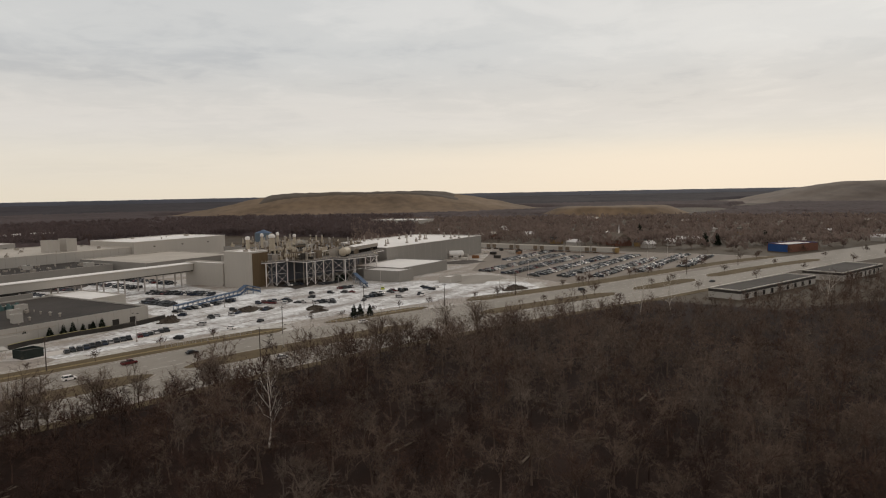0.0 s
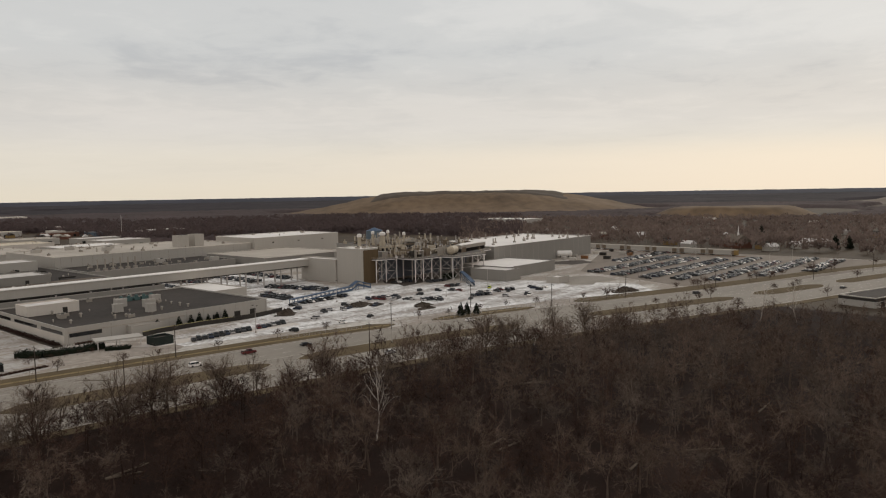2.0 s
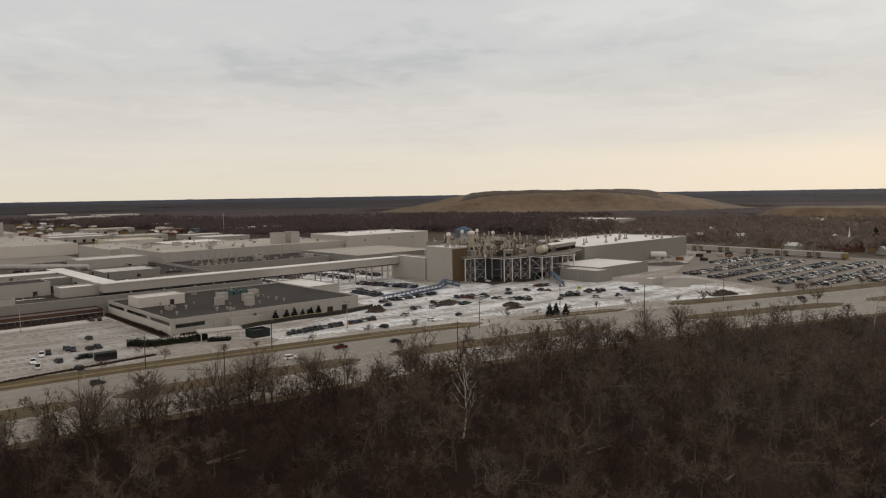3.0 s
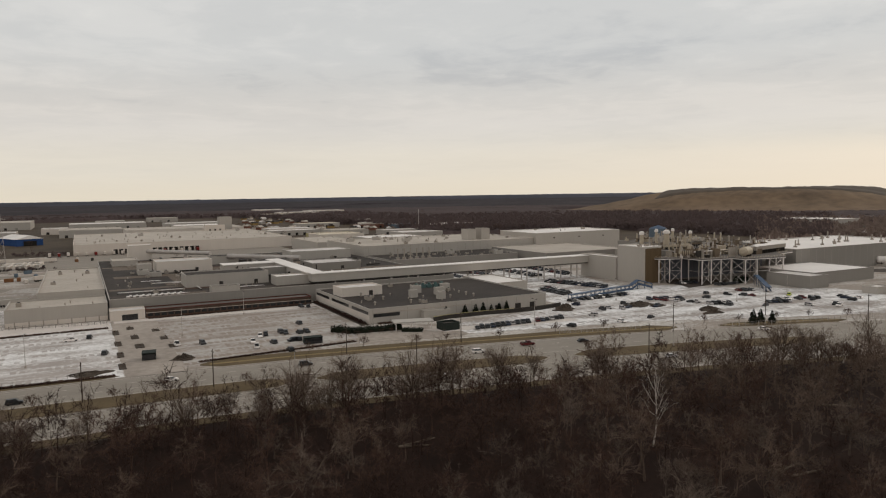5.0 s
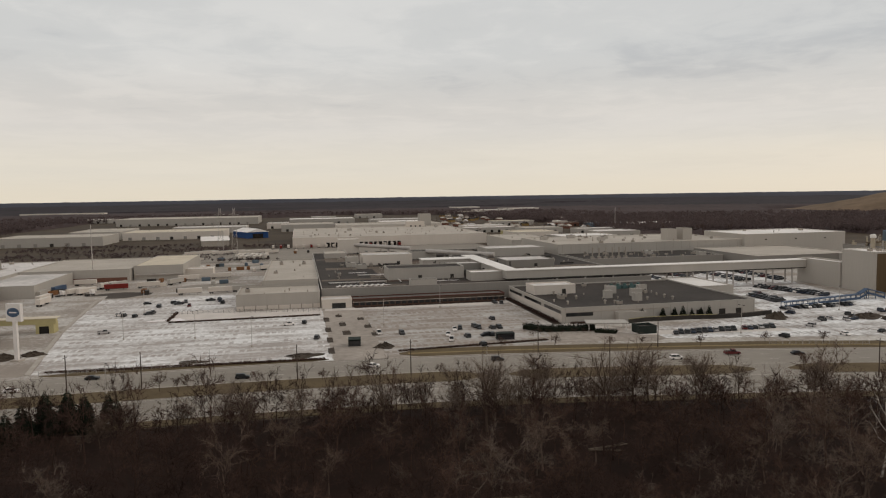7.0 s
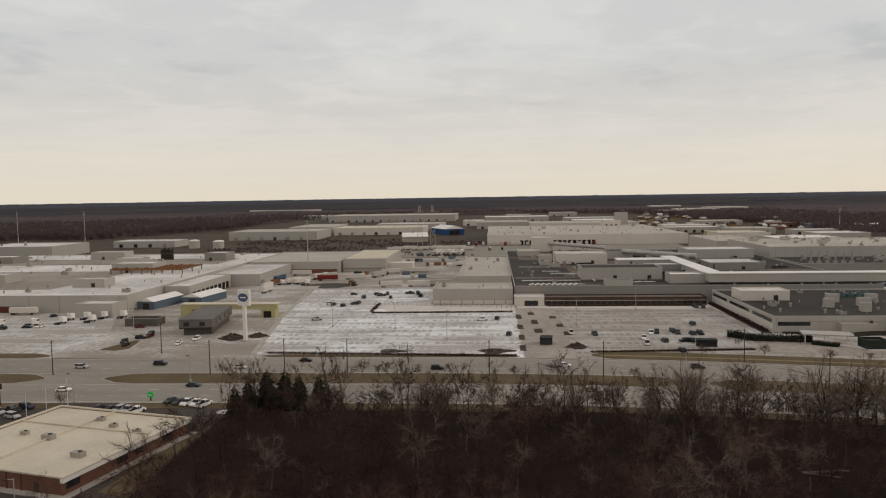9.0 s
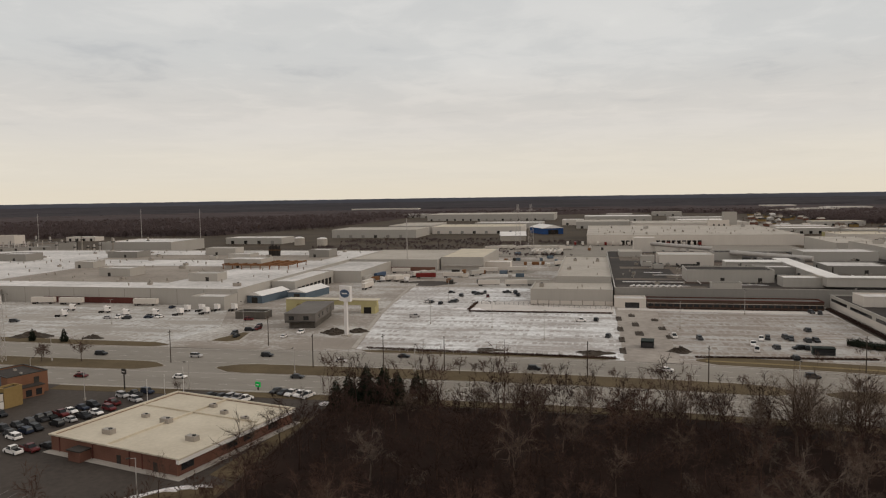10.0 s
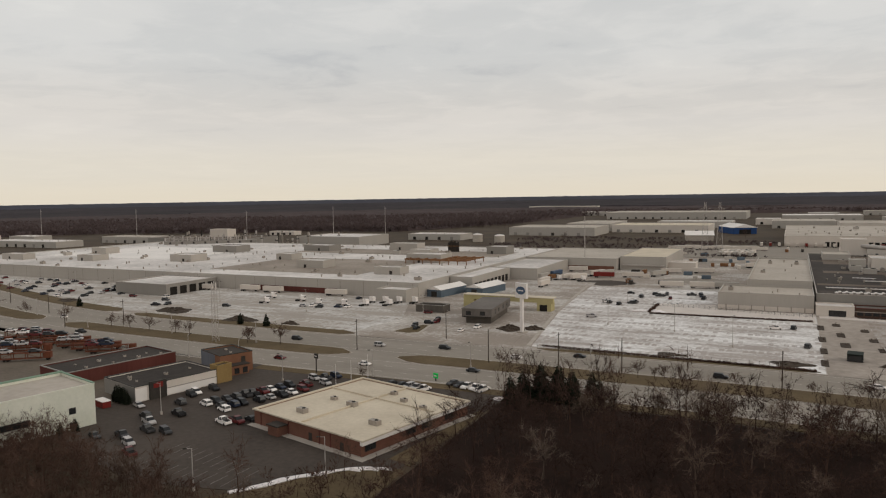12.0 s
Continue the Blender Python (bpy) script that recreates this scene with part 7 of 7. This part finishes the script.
def fork_tree(seed, h, tilt, limbs, subs, tips, twigs, width, low=.26):
    """Bare tree whose short trunk divides into spreading limbs under a domed crown of fine twigs."""
    rng = np.random.default_rng(seed)
    segs, fine, starts, ends = [], [], [], []
    trunk, _ = bough(segs, (0, 0, -.1), np.array((rng.normal(0, .05), rng.normal(0, .05), 1.0)), h * low, h * .018 + .03, 3, rng, .05, .05)

    def ray(a, e):
        return np.array((math.cos(a) * math.sin(e), math.sin(a) * math.sin(e), math.cos(e)))

    for i in range(limbs):
        p = trunk[-1] if i % 3 else trunk[-2]
        lean = radians(tilt * (.15 + .95 * (i + .5) / limbs) + rng.normal(0, 5))
        lp, ld = bough(segs, p, ray(2.4 * i + rng.normal(0, .3), lean), h * rng.uniform(.36, .46) * (1.08 - .25 * i / limbs), h * .0085, 3, rng, .03, .10)
        for j in range(subs):
            u = 3 * (.12 + .88 * (j + rng.random()) / subs)
            k = min(int(u), 2)
            q = lp[k] + (lp[k + 1] - lp[k]) * min(u - k, 1)
            way = ld + rng.normal(0, .62, 3)
            sp, sd = bough(segs, q, way / np.linalg.norm(way), h * rng.uniform(.17, .27), h * .0042, 2, rng, .05, .14)
            for m in range(tips):
                o = sp[0] + (sp[2] - sp[0]) * rng.uniform(.2, 1.0)
                way = sd + rng.normal(0, .7, 3)
                way /= np.linalg.norm(way)
                end = o + way * h * rng.uniform(.09, .16)
                fine.append((o, end, .022, .008))
                f = rng.uniform(.05, 1.0, twigs)[:, None]
                s0 = o + (end - o) * f
                td = way + rng.normal(0, .75, (twigs, 3))
                td /= np.linalg.norm(td, axis=1)[:, None]
                starts.append(s0)
                ends.append(s0 + td * (h * rng.uniform(.06, .15, twigs))[:, None])
    return segs, fine, np.concatenate(starts), np.concatenate(ends), width, rng


def domed_tree(name, seed, h, tilt, twigs, width, label, bark="bark", twig="twig_light", low=.26, forks=(8, 5, 4)):
    segs, fine, a, b, w, rng = fork_tree(seed, h, tilt, *forks, twigs, width, low)
    t = thing(name, 0, 0, -90, 0, label, "tree", "roadside trees")
    V, F = tubes(segs, 4)
    mesh_ob("trunk", V, F, bark, t)
    V1, F1 = tubes(fine, 3)
    V2, F2 = slivers(a, b, w, rng)
    mesh_ob("crown", np.concatenate([V1, V2]), np.concatenate([F1, F2 + len(V1)]), twig, t)
    return t


def tree_thing(name, seed, h, spread, limbs, branches, twigs, width, label, bark="bark", twig="twig", fork=.28):
    segs, fine, a, b, w, rng = bare_tree(seed, h, spread, limbs, branches, twigs, width, fork)
    t = thing(name, 0, 0, -90, 0, label, "tree", "roadside trees")
    V, F = tubes(segs, 4)
    mesh_ob("trunk", V, F, bark, t)
    V1, F1 = tubes(fine, 3)
    V2, F2 = slivers(a, b, w, rng)
    mesh_ob("crown", np.concatenate([V1, V2]), np.concatenate([F1, F2 + len(V1)]), twig, t)
    return t


TREES = [domed_tree("bare_tree", 100 + i, h, tilt, 13, .021, lab, "bark", tw, low) for i, (h, tilt, low, tw, lab) in enumerate((
    (18, 46, .30, "twig_light", "tall bare deciduous tree with a wide brown crown"), (15, 60, .20, "twig", "spreading bare deciduous tree with many low limbs"), (20, 38, .34, "twig_light", "tall slim bare deciduous tree at the wood's edge"),
    (13, 58, .24, "twig_warm", "round-crowned bare deciduous tree"), (16, 52, .18, "twig_light", "bare deciduous tree forking low down"), (11, 60, .2, "twig", "small bare deciduous tree with fine twigs")))]
PALE = tree_thing("birch_tree", 140, 19, .33, 9, 4, 4, .05, "pale-barked bare tree standing out of the dark wood", "bark_pale", "bark_pale", .25)
SMALL = [domed_tree("young_tree", 150 + i, h, 66, 10, .045, "small round bare street tree on the verge", "bark", "twig", .34, (7, 4, 3)) for i, h in enumerate((5.6, 4.8, 6.4))]


def conifer(seed, h, label):
    rng = np.random.default_rng(seed)
    t = thing("conifer_tree", 0, 0, -90, 0, label, "conifer", "conifers")
    V, F = tubes([(np.array((0, 0, -.1)), np.array((0, 0, h * .97)), h * .018, .03)], 6)
    mesh_ob("trunk", V, F, "bark", t)
    n = 900
    z = h * (.08 + .9 * (1 - np.sqrt(rng.random(n))))
    r = h * .25 * (1 - (z / h) ** 1.9) * (1 + .16 * np.sin(z * 2.3 + seed) + .16 * rng.normal(0, 1, n)) + .1
    a = rng.uniform(0, 6.283, n)
    q = rng.uniform(.2, .75, n)
    s0 = np.stack([np.cos(a) * r * q, np.sin(a) * r * q, z], 1)
    e0 = np.stack([np.cos(a + rng.normal(0, .25, n)) * r, np.sin(a + rng.normal(0, .25, n)) * r, z - r * rng.uniform(0, .4, n)], 1)
    V, F = slivers(s0, e0, h * .05, rng)
    mesh_ob("crown", V, F, "conifer", t)
    return t


CON = [conifer(171, 9, "dark dense conifer with drooping boughs"), conifer(172, 6, "small dark conifer beside the building"), conifer(173, 12, "tall dark spruce at the wood's edge")]
trng = random.Random(33)


def plant(t, x, y, k=1.0, z=0.0):
    o = put(t, pose(x, y, z, 0, 0, trng.uniform(0, 360)))
    o.scale = (k, k, k)
    return o


# single trees along the wood's edge, the road and the lots
n = 0
while n < 104:
    x = trng.uniform(-55, 300)
    off = -31.5 - abs(trng.gauss(0, 8))
    plant(trng.choice(TREES), *along(x, off), trng.uniform(.62, .98) * float(np.interp(x, (-55, 20, 60), (.62, .72, 1.0))))
    n += 1
for x, y, k in ((45, 169, 1.1), (76, 169, 1.15), (88, 175, 1.1), (60, 176, 1.0), (20, 180, .95), (110, 178, 1.0), (-20, 184, .9)):
    plant(TREES[2 if k > 1 else 0], x, y, k)
for x, y in ((117, 122), (330, 95), (338, 82), (230, 150), (385, 20)):
    plant(PALE, x, y, trng.uniform(.8, 1.0))
for x, off in ((-292, 4), (-280, 5), (-249, 4), (-239, 3), (-203, 0), (-266, 4), (-206, 5), (-188, 3), (-91, 0), (-86, 3), (-44, 2), (-39, 3), (-36, 4), (-370, 3), (-330, 4), (-410, 2), (-440, 3), (-480, 2), (20, 3), (44, 1), (75, 2), (147 - 20, 2), (193, -2), (212, 2), (226, 0), (165, 1), (-15, 4), (6, 3), (345, 2), (370, -1), (430, 1), (455, 2)):
    plant(trng.choice(SMALL), *along(x, off), trng.uniform(.8, 1.15) * (1.4 if x < -180 else 1), .2)
for x, off in ((123, 40), (144, 36), (110, 38), (170, 42), (190, 40), (235, 42), (250, 40), (268, 42), (285, 44), (300, 40), (330, 40), (350, 42), (410, 40), (440, 42), (470, 40), (500, 42), (530, 41), (70, 40), (90, 42), *((340 + 13.5 * i, (36, 41, -30, 2, 38)[i % 5] + (i * 7 % 5) - 2) for i in range(34))):
    plant(trng.choice(SMALL), *along(x, off), trng.uniform(.7, 1.1) * (1.45 if x > 330 else 1), .1)
plant(TREES[3], -81.5, 155, .62, .07)
plant(TREES[5], -128, 196, .5, .07)
for x, y, k in ((-136, 106.5, .62), (-127, 101.5, .6), (-122.6, 100.5, .66), (-118, 102, .6), (-147, 107.5, .55), (-98.3, 106, .45), (-158, 109.5, .5), (-131, 102, .5), (-141, 104.5, .58), (-114, 101.5, .5)):
    plant(trng.choice((TREES[1], TREES[3], TREES[5])), x, y, k, .05)
for x, y, k in ((-71, 185, .8), (-71, 195, .75), (-64, 192, .9), (-62, 200, .75), (-57, 198, .8), (-52, 202, .7), (-67, 188, .7), (-60, 195, 1.0), (-69, 191, .6), (-49, 199, .6), (-66, 197, .95), (-55, 193, .8)):
    plant(CON[2], x, y, k)
for x, y in ((156, 305 - 2.5), (166, 301.5), (172, 301.5), (176, 301), (181, 301.6), (186, 302), (190, 301.5)):
    plant(CON[1], x, y, trng.uniform(.8, 1.1))


def hedge(x0, y0, x1, y1, w, h, material, label, seed):
    """A clipped hedge: short stems with a dense ragged mass of twigs."""
    rng = np.random.default_rng(seed)
    d = math.hypot(x1 - x0, y1 - y0)
    t = thing("hedge", x0, y0, .05, math.degrees(math.atan2(y1 - y0, x1 - x0)), label, "hedge", "hedges")
    n = int(d * 42)
    top = h * (1 + .15 * np.sin(np.arange(n)))
    s0 = np.stack([rng.uniform(0, d, n), rng.uniform(-w / 2, w / 2, n), rng.uniform(0, .8, n) * top], 1)
    V, F = slivers(s0, s0 + np.stack([rng.normal(0, .5, n), rng.normal(0, .4, n), rng.uniform(.1, .35, n) * h], 1), .34, rng)
    mesh_ob("foliage", V, F, material, t)
    if material == "conifer":
        c = Shape()
        for i in range(int(d)):
            c.box(i, i + 1.02, -w * rng.uniform(.3, .4), w * rng.uniform(.3, .4), 0, h * rng.uniform(.5, .72))
        part("inner_growth", c, material, t)
    k = max(2, int(d / 2))
    part("stem", sum_stems(d, k), "bark", t)
    return t


def sum_stems(d, k):
    s = Shape()
    for i in range(k):
        s.tube((d * (i + .5) / k, 0, 0), (d * (i + .5) / k, 0, .9), .09, n=5)
    return s


hedge(97, 297, 103, 289, 5, 3.0, "conifer", "dark clipped evergreen hedge beside the bare lot", 11)
hedge(103, 289, 125, 286, 5, 3.0, "conifer", "dark clipped evergreen hedge before the office", 1)
hedge(123, 281, 131, 276, 3, 1.8, "conifer", "dark clipped evergreen hedge by the canopy", 2)
hedge(370, 314, 382, 316, 5, 4.5, "conifer", "dark evergreen bushes below the steel deck", 3)
hedge(-88, 264.5, -30, 261.5, 1.2, .8, "twig", "low bare brown hedge along the car park", 4)
hedge(-30, 261.5, 8, 260, 1.2, .8, "twig", "low bare brown hedge along the car park", 5)
hedge(-64, 361, -64, 388, 1.6, .9, "twig", "low bare brown hedge beside the snowy strip", 6)
hedge(-63, 357.2, 9, 359, 1.2, .8, "twig", "low bare brown hedge before the snowy strip", 10)
hedge(36, 266.5, 98, 271, 1.0, .7, "twig", "low bare brown hedge before the bare lot", 7)
sheet("planting_bed", [(112.6, 303), (116.8, 303), (116.8, 387), (113.4, 387)], 0.13, "dirt", "dark soil bed along the office wall", "planting bed")
hedge(114.9, 306, 114.9, 384, 2.2, 1.4, "twig_dark", "dark bare shrubs in the bed along the office wall", 12)
hedge(120, 302, 143, 301, 1.6, 1.0, "twig", "low bare shrubs along the office wall", 8)
hedge(28, 377.5, 110, 377.5, 1.4, 1.0, "twig", "low bare shrubs along the brick strip", 9)
for x, off in ((-238, 33.5), (-222, 34), (-372, 33), (254, 36), (262, 35), (258, 37)):
    plant(CON[0], *along(x, off), trng.uniform(.62, .8))
for x, y, k in ((-177.5, 142.6, .9), (-179.5, 142.8, .95), (-181.5, 143.2, .9), (-175.5, 142, .8), (-168, 115.5, .6), (-167, 119, .65), (372, 316, .7), (376, 318, .8), (430, 78, .6), (328, 104, .9), (750, 150, 1.3), (760, 140, 1.2), (800, 100, 1.3), (900, 260, 1.3)):
    plant(CON[1 if k < 1 else 2], x, y, k)


def scatter(name, label, variants, places, material, category="woods"):
    """Many alike plants that nobody could count, joined into one mesh."""
    V, F, k = [], [], 0
    for vi, x, y, z, a, s, sz in places:
        v, f = variants[vi]
        c, sn = math.cos(a) * s, math.sin(a) * s
        V.append(np.stack([v[:, 0] * c - v[:, 1] * sn + x, v[:, 0] * sn + v[:, 1] * c + y, v[:, 2] * sz + z], 1))
        F.append(f + k)
        k += len(v)
    return tagged(mesh_ob(name, np.concatenate(V), np.concatenate(F), material), label, category, kind="stuff")


def light_tree(seed, h, spread, limbs, branches, twigs, width, trunk_sides=4, limb=.085):
    return thin_out(bare_tree(seed, h, spread, limbs, branches, twigs, width, .22), 6, trunk_sides, limb)


def thin_out(grown, stem, sides, limb):
    """Only the stem as tubes, all limbs and twigs as slivers."""
    segs, fine, a, b, w, rng = grown
    V, F = tubes(segs[:stem], sides)
    V1, F1 = slivers(np.array([q[0] for q in segs[stem:] + fine]), np.array([q[1] for q in segs[stem:] + fine]), limb, rng)
    V2, F2 = slivers(a, b, w, rng)
    return np.concatenate([V, V1, V2]), np.concatenate([F, F1 + len(V), F2 + len(V) + len(V1)])


wrng = np.random.default_rng(77)
SIZES = ((14, 44, .34), (11, 56, .24), (16, 38, .40), (9.5, 60, .22), (13, 50, .30), (8, 62, .2))
WOODV = [thin_out(fork_tree(200 + i, h, tilt, 6, 3, 3, 12, .055, low), 3, 5, .13) for i, (h, tilt, low) in enumerate(SIZES)]
WOODV += [thin_out(fork_tree(210 + i, h, tilt, 6, 3, 2, 10, .095, low), 3, 4, .15) for i, (h, tilt, low) in enumerate(SIZES)]
# small openings in the wood with fallen trunks
GLADES = [(150, 62, 13, 7), (205, 52, 16, 8), (262, 45, 15, 7), (120, 38, 9, 6), (310, 20, 16, 8), (232, 92, 14, 5), (88, 96, 8, 4), (178, 118, 9, 4), (40, 128, 9, 4), (285, 85, 14, 5), (66, 150, 8, 3), (135, 95, 7, 4)]
KINDS = ("twig", "twig_warm", "twig_grey", "twig_dark")
stands = {k: [] for k in KINDS}
spots = wrng.uniform((-78, -90), (570, 205), (26000, 2))
taken = set()
for x, y in spots:
    r, a = math.hypot(x, y), math.atan2(y, x)
    if r < 84 or a < -.2 or r > 590 or y < -90:
        continue
    if y > road_y(x) - 34.5 * math.hypot(1, float(np.interp(x, sx, slope))):
        continue
    if x < (-73 if 104 < y < 192 else -62) or (x > 345 and y > -.36 * (x - 345) + 66):
        continue
    if any(math.hypot((x - gx0) / ga, (y - gy0) / gb) < 1 for gx0, gy0, ga, gb in GLADES):
        continue
    cell = (int(x // 6.1), int(y // 6.1))
    if cell in taken:
        continue
    taken.add(cell)
    s = wrng.uniform(.55, 1.16) * float(np.interp(x, (230, 340), (1.0, .66)))
    dry = float(np.clip((x - 25) / 170 + .35 * wobble(x, y, .035), 0, 1))
    kind = KINDS[int(wrng.choice(4, p=(.38 - .14 * dry, .04 + .46 * dry, .04 + .20 * dry, .54 - .52 * dry)))]
    stands[kind].append((int(wrng.integers(6)) + (6 if r > 175 else 0), x, y, 0.0, wrng.uniform(0, 6.28), s, s * wrng.uniform(.85, 1.15)))
for kind, text in zip(KINDS, ("brown", "lighter tan-brown", "ash-grey", "darkest brown")):
    scatter("woodland", f"dense bare winter wood with {text} twigs", WOODV, stands[kind], kind)
lrng = random.Random(15)
for gx0, gy0, ga, gb in GLADES:
    for i in range(2):
        x, y, L, turn = gx0 + lrng.uniform(-.7, .7) * ga, gy0 + lrng.uniform(-.7, .7) * gb, lrng.uniform(5, 11), lrng.uniform(-35, 35) - 20
        t = thing("fallen_log", x, y, .04, turn, "bleached fallen trunk lying on dark leaves", "log", "fallen logs")
        part("trunk", Shape().tube((-L / 2, 0, .3), (L / 2, 0, .34), .32, .16, n=7), "log", t)
        part("broken_limb", Shape().tube((L * .1, 0, .4), (L * .32, lrng.uniform(-1.6, 1.6), 1.5), .12, .05, n=5), "log", t)
# low brush under and beside the wood
BRUSHV = [light_tree(230 + i, 3.0, .8, 5, 4, 5, .09, 3, .07) for i in range(4)]
places = []
for x, y in wrng.uniform((-75, -60), (420, 200), (9000, 2)):
    if math.hypot(x, y) < 100 or y > road_y(x) - 33 * math.hypot(1, float(np.interp(x, sx, slope))) or x < -72 or (x > 372 and y > -.55 * (x - 372) + 42) or math.atan2(y, x) < -.15:
        continue
    if wrng.random() < .89:
        continue
    places.append((int(wrng.integers(4)), x, y, 0.0, wrng.uniform(0, 6.28), wrng.uniform(.6, 1.2), wrng.uniform(.6, 1.3)))
LOT_X, LOT_Y = (-225, -180, -150, -125, -101, -92, -81, -70), (118, 116, 108, 102, 106, 120, 128, 129)
for x, y in wrng.uniform((-225, 60), (-72, 128), (1800, 2)):
    edge = float(np.interp(x, LOT_X, LOT_Y)) - y
    if edge < 0 or edge > 34 or (x > -108 and wrng.random() < .6):
        continue
    places.append((int(wrng.integers(4)), x, y, 0.0, wrng.uniform(0, 6.28), wrng.uniform(.6, 1.3), wrng.uniform(.7, 1.4)))
for ix, iy in ((18, 354), (18.5, 330), (19, 309), (28, 343), (29.5, 322), (31, 303), (11.6, 345), (11.4, 318), (11.2, 295), (10.8, 274)):
    for i in range(7):
        places.append((int(wrng.integers(4)), ix + wrng.uniform(-1.1, 1.1), iy + wrng.uniform(-2.4, 2.4), .2, wrng.uniform(0, 6.28), .3, .3))
for x, y in wrng.uniform((94, 279), (122, 291), (60, 2)):
    places.append((int(wrng.integers(4)), x, y, 0.0, wrng.uniform(0, 6.28), .6, .55))
scatter("undergrowth", "low tangled brown brush under the trees", BRUSHV, places, "twig", "undergrowth")
places = []
for x, y in wrng.uniform((-215, 50), (-84, 128), (640, 2)):
    edge = float(np.interp(x, LOT_X, LOT_Y)) - y
    if edge < 1 or edge > 30 or (x > -115 and wrng.random() < .75):
        continue
    s = wrng.uniform(.45, .8)
    places.append((int(wrng.integers(6)), x, y, 0.0, wrng.uniform(0, 6.28), s, s))
scatter("scrub_trees", "thin bare scrub trees beside the lot", [WOODV[6 + i] for i in range(6)], places, "twig")

# trees among the houses, behind the works and along the far wood's edge
FARV = [light_tree(260 + i, h, .42, 7, 5, 6, .13, 3, .16) for i, h in enumerate((13, 16, 11, 14))]
places = []
while len(places) < 260:
    k = wrng.random()
    if k < .5:
        a, r = radians(wrng.uniform(-8, 37)), wrng.uniform(675, 1150)
    elif k < .62:
        a, r = radians(wrng.uniform(64, 80)), wrng.uniform(880, 2000)
    elif k < .88:
        a = radians(wrng.uniform(36, 160))
        r = wood_edge(a) + wrng.normal(0, 35) - 12
    else:
        a = radians(wrng.uniform(40, 160))
        r = wrng.uniform(690, 1900)
        if r < 1000 and not (-470 < r * math.cos(a) < 230 and r * math.sin(a) > 690):
            continue
    x, y = r * math.cos(a), r * math.sin(a)
    if abs(y - road_y(min(max(x, -1390), 1390))) < 38 or (x < 670 and y > 40 and y < 420 and x > 0):
        continue
    if any(x0 - 8 < x < x1 + 8 and y0 - 8 < y < y1 + 8 for x0, x1, y0, y1, _, _ in FAR) or (-20 < x < 237 and 826 < y < 1097) or (-100 < x < -40 and 1060 < y < 1140):
        continue
    s = wrng.uniform(.6, 1.05)
    places.append((int(wrng.integers(4)), x, y, 0.0, wrng.uniform(0, 6.28), s, s))
scatter("distant_trees", "bare trees among houses and works far off", FARV, places, "twig")


def crowns(name, label, x, y, height, spread, material, seed, tufts=17):
    """Far bare crowns: a stem and a loose rounded cloud of small tufts each, joined past counting."""
    rng = np.random.default_rng(seed)
    n = len(x)
    k = rng.uniform(.7, 1.2, n)
    base = np.stack([x, y, rise(np.hypot(x, y))], 1)
    stem, tip = base.copy(), base + np.stack([rng.normal(0, .4, n), rng.normal(0, .4, n), k * height * .8], 1)
    V = list(np.stack([stem - (.35, 0, 0), stem + (.35, 0, 0), tip], 1)[:, None])
    d = rng.normal(0, 1, (n, tufts, 3))
    d *= (rng.random((n, tufts)) ** .4 / (np.linalg.norm(d, axis=2) + 1e-9))[:, :, None]
    c = base[:, None] + (d * (spread, spread, height * .36) + (0, 0, height * .62)) * k[:, None, None]
    p, q = rng.normal(0, spread * .19, (2, n, tufts, 3))
    q[:, :, 2] = np.abs(q[:, :, 2]) + spread * .26
    T = np.stack([c - p - q * .3, c + p - q * .3, c + q], 2)
    V = np.concatenate([np.concatenate(V).reshape(-1, 3), T.reshape(-1, 3)])
    return tagged(mesh_ob(name, V, np.arange(len(V)).reshape(-1, 3), material), label, "woods", kind="stuff")


a = np.radians(wrng.uniform(34, 158, 15000))
r = wood_edge(a) - 14 + 800 * wrng.random(15000) ** 1.3
x, y = r * np.cos(a), r * np.sin(a)
ok = (off_hills(x, y) > .6) & (r < 2300)
crowns("far_wood_crowns", "bare winter crowns along the far wood's edge", x[ok], y[ok], 12.5, 4.6, "far_crown", 301)
a = np.radians(wrng.uniform(-10, 39, 4200))
r = wrng.uniform(655, 1450, 4200)
x, y = r * np.cos(a), r * np.sin(a)
ok = (np.abs(y - np.interp(x, sx, sy)) > 42) & (off_hills(x, y) > .6) & ~((x < 690) & (y > 40) & (y < 470)) & (np.hypot(x - 721, y - 67) > 36) & (wobble(x, y, .03) > -.45) & ~((x > 1000) & (x < 1110) & (y > 670) & (y < 800))
crowns("town_crowns", "bare crowns of the trees among the houses", x[ok], y[ok], 12.0, 4.2, "town_crown", 302, 20)
x, y = wrng.uniform(-330, -15, 1500), wrng.uniform(690, 960, 1500)
ok = (wobble(x, y, .05) > -.1) & ~((x > -125) & (y > 905) & (y < 945)) & (np.hypot(x + 348, y - 834) > 40) & ~((x > -70) & (y < 845) & (y > 700))
crowns("yard_brush", "low brown brush on the rough ground behind the works", x[ok], y[ok], 2.6, 1.9, "far_crown", 303, 14)
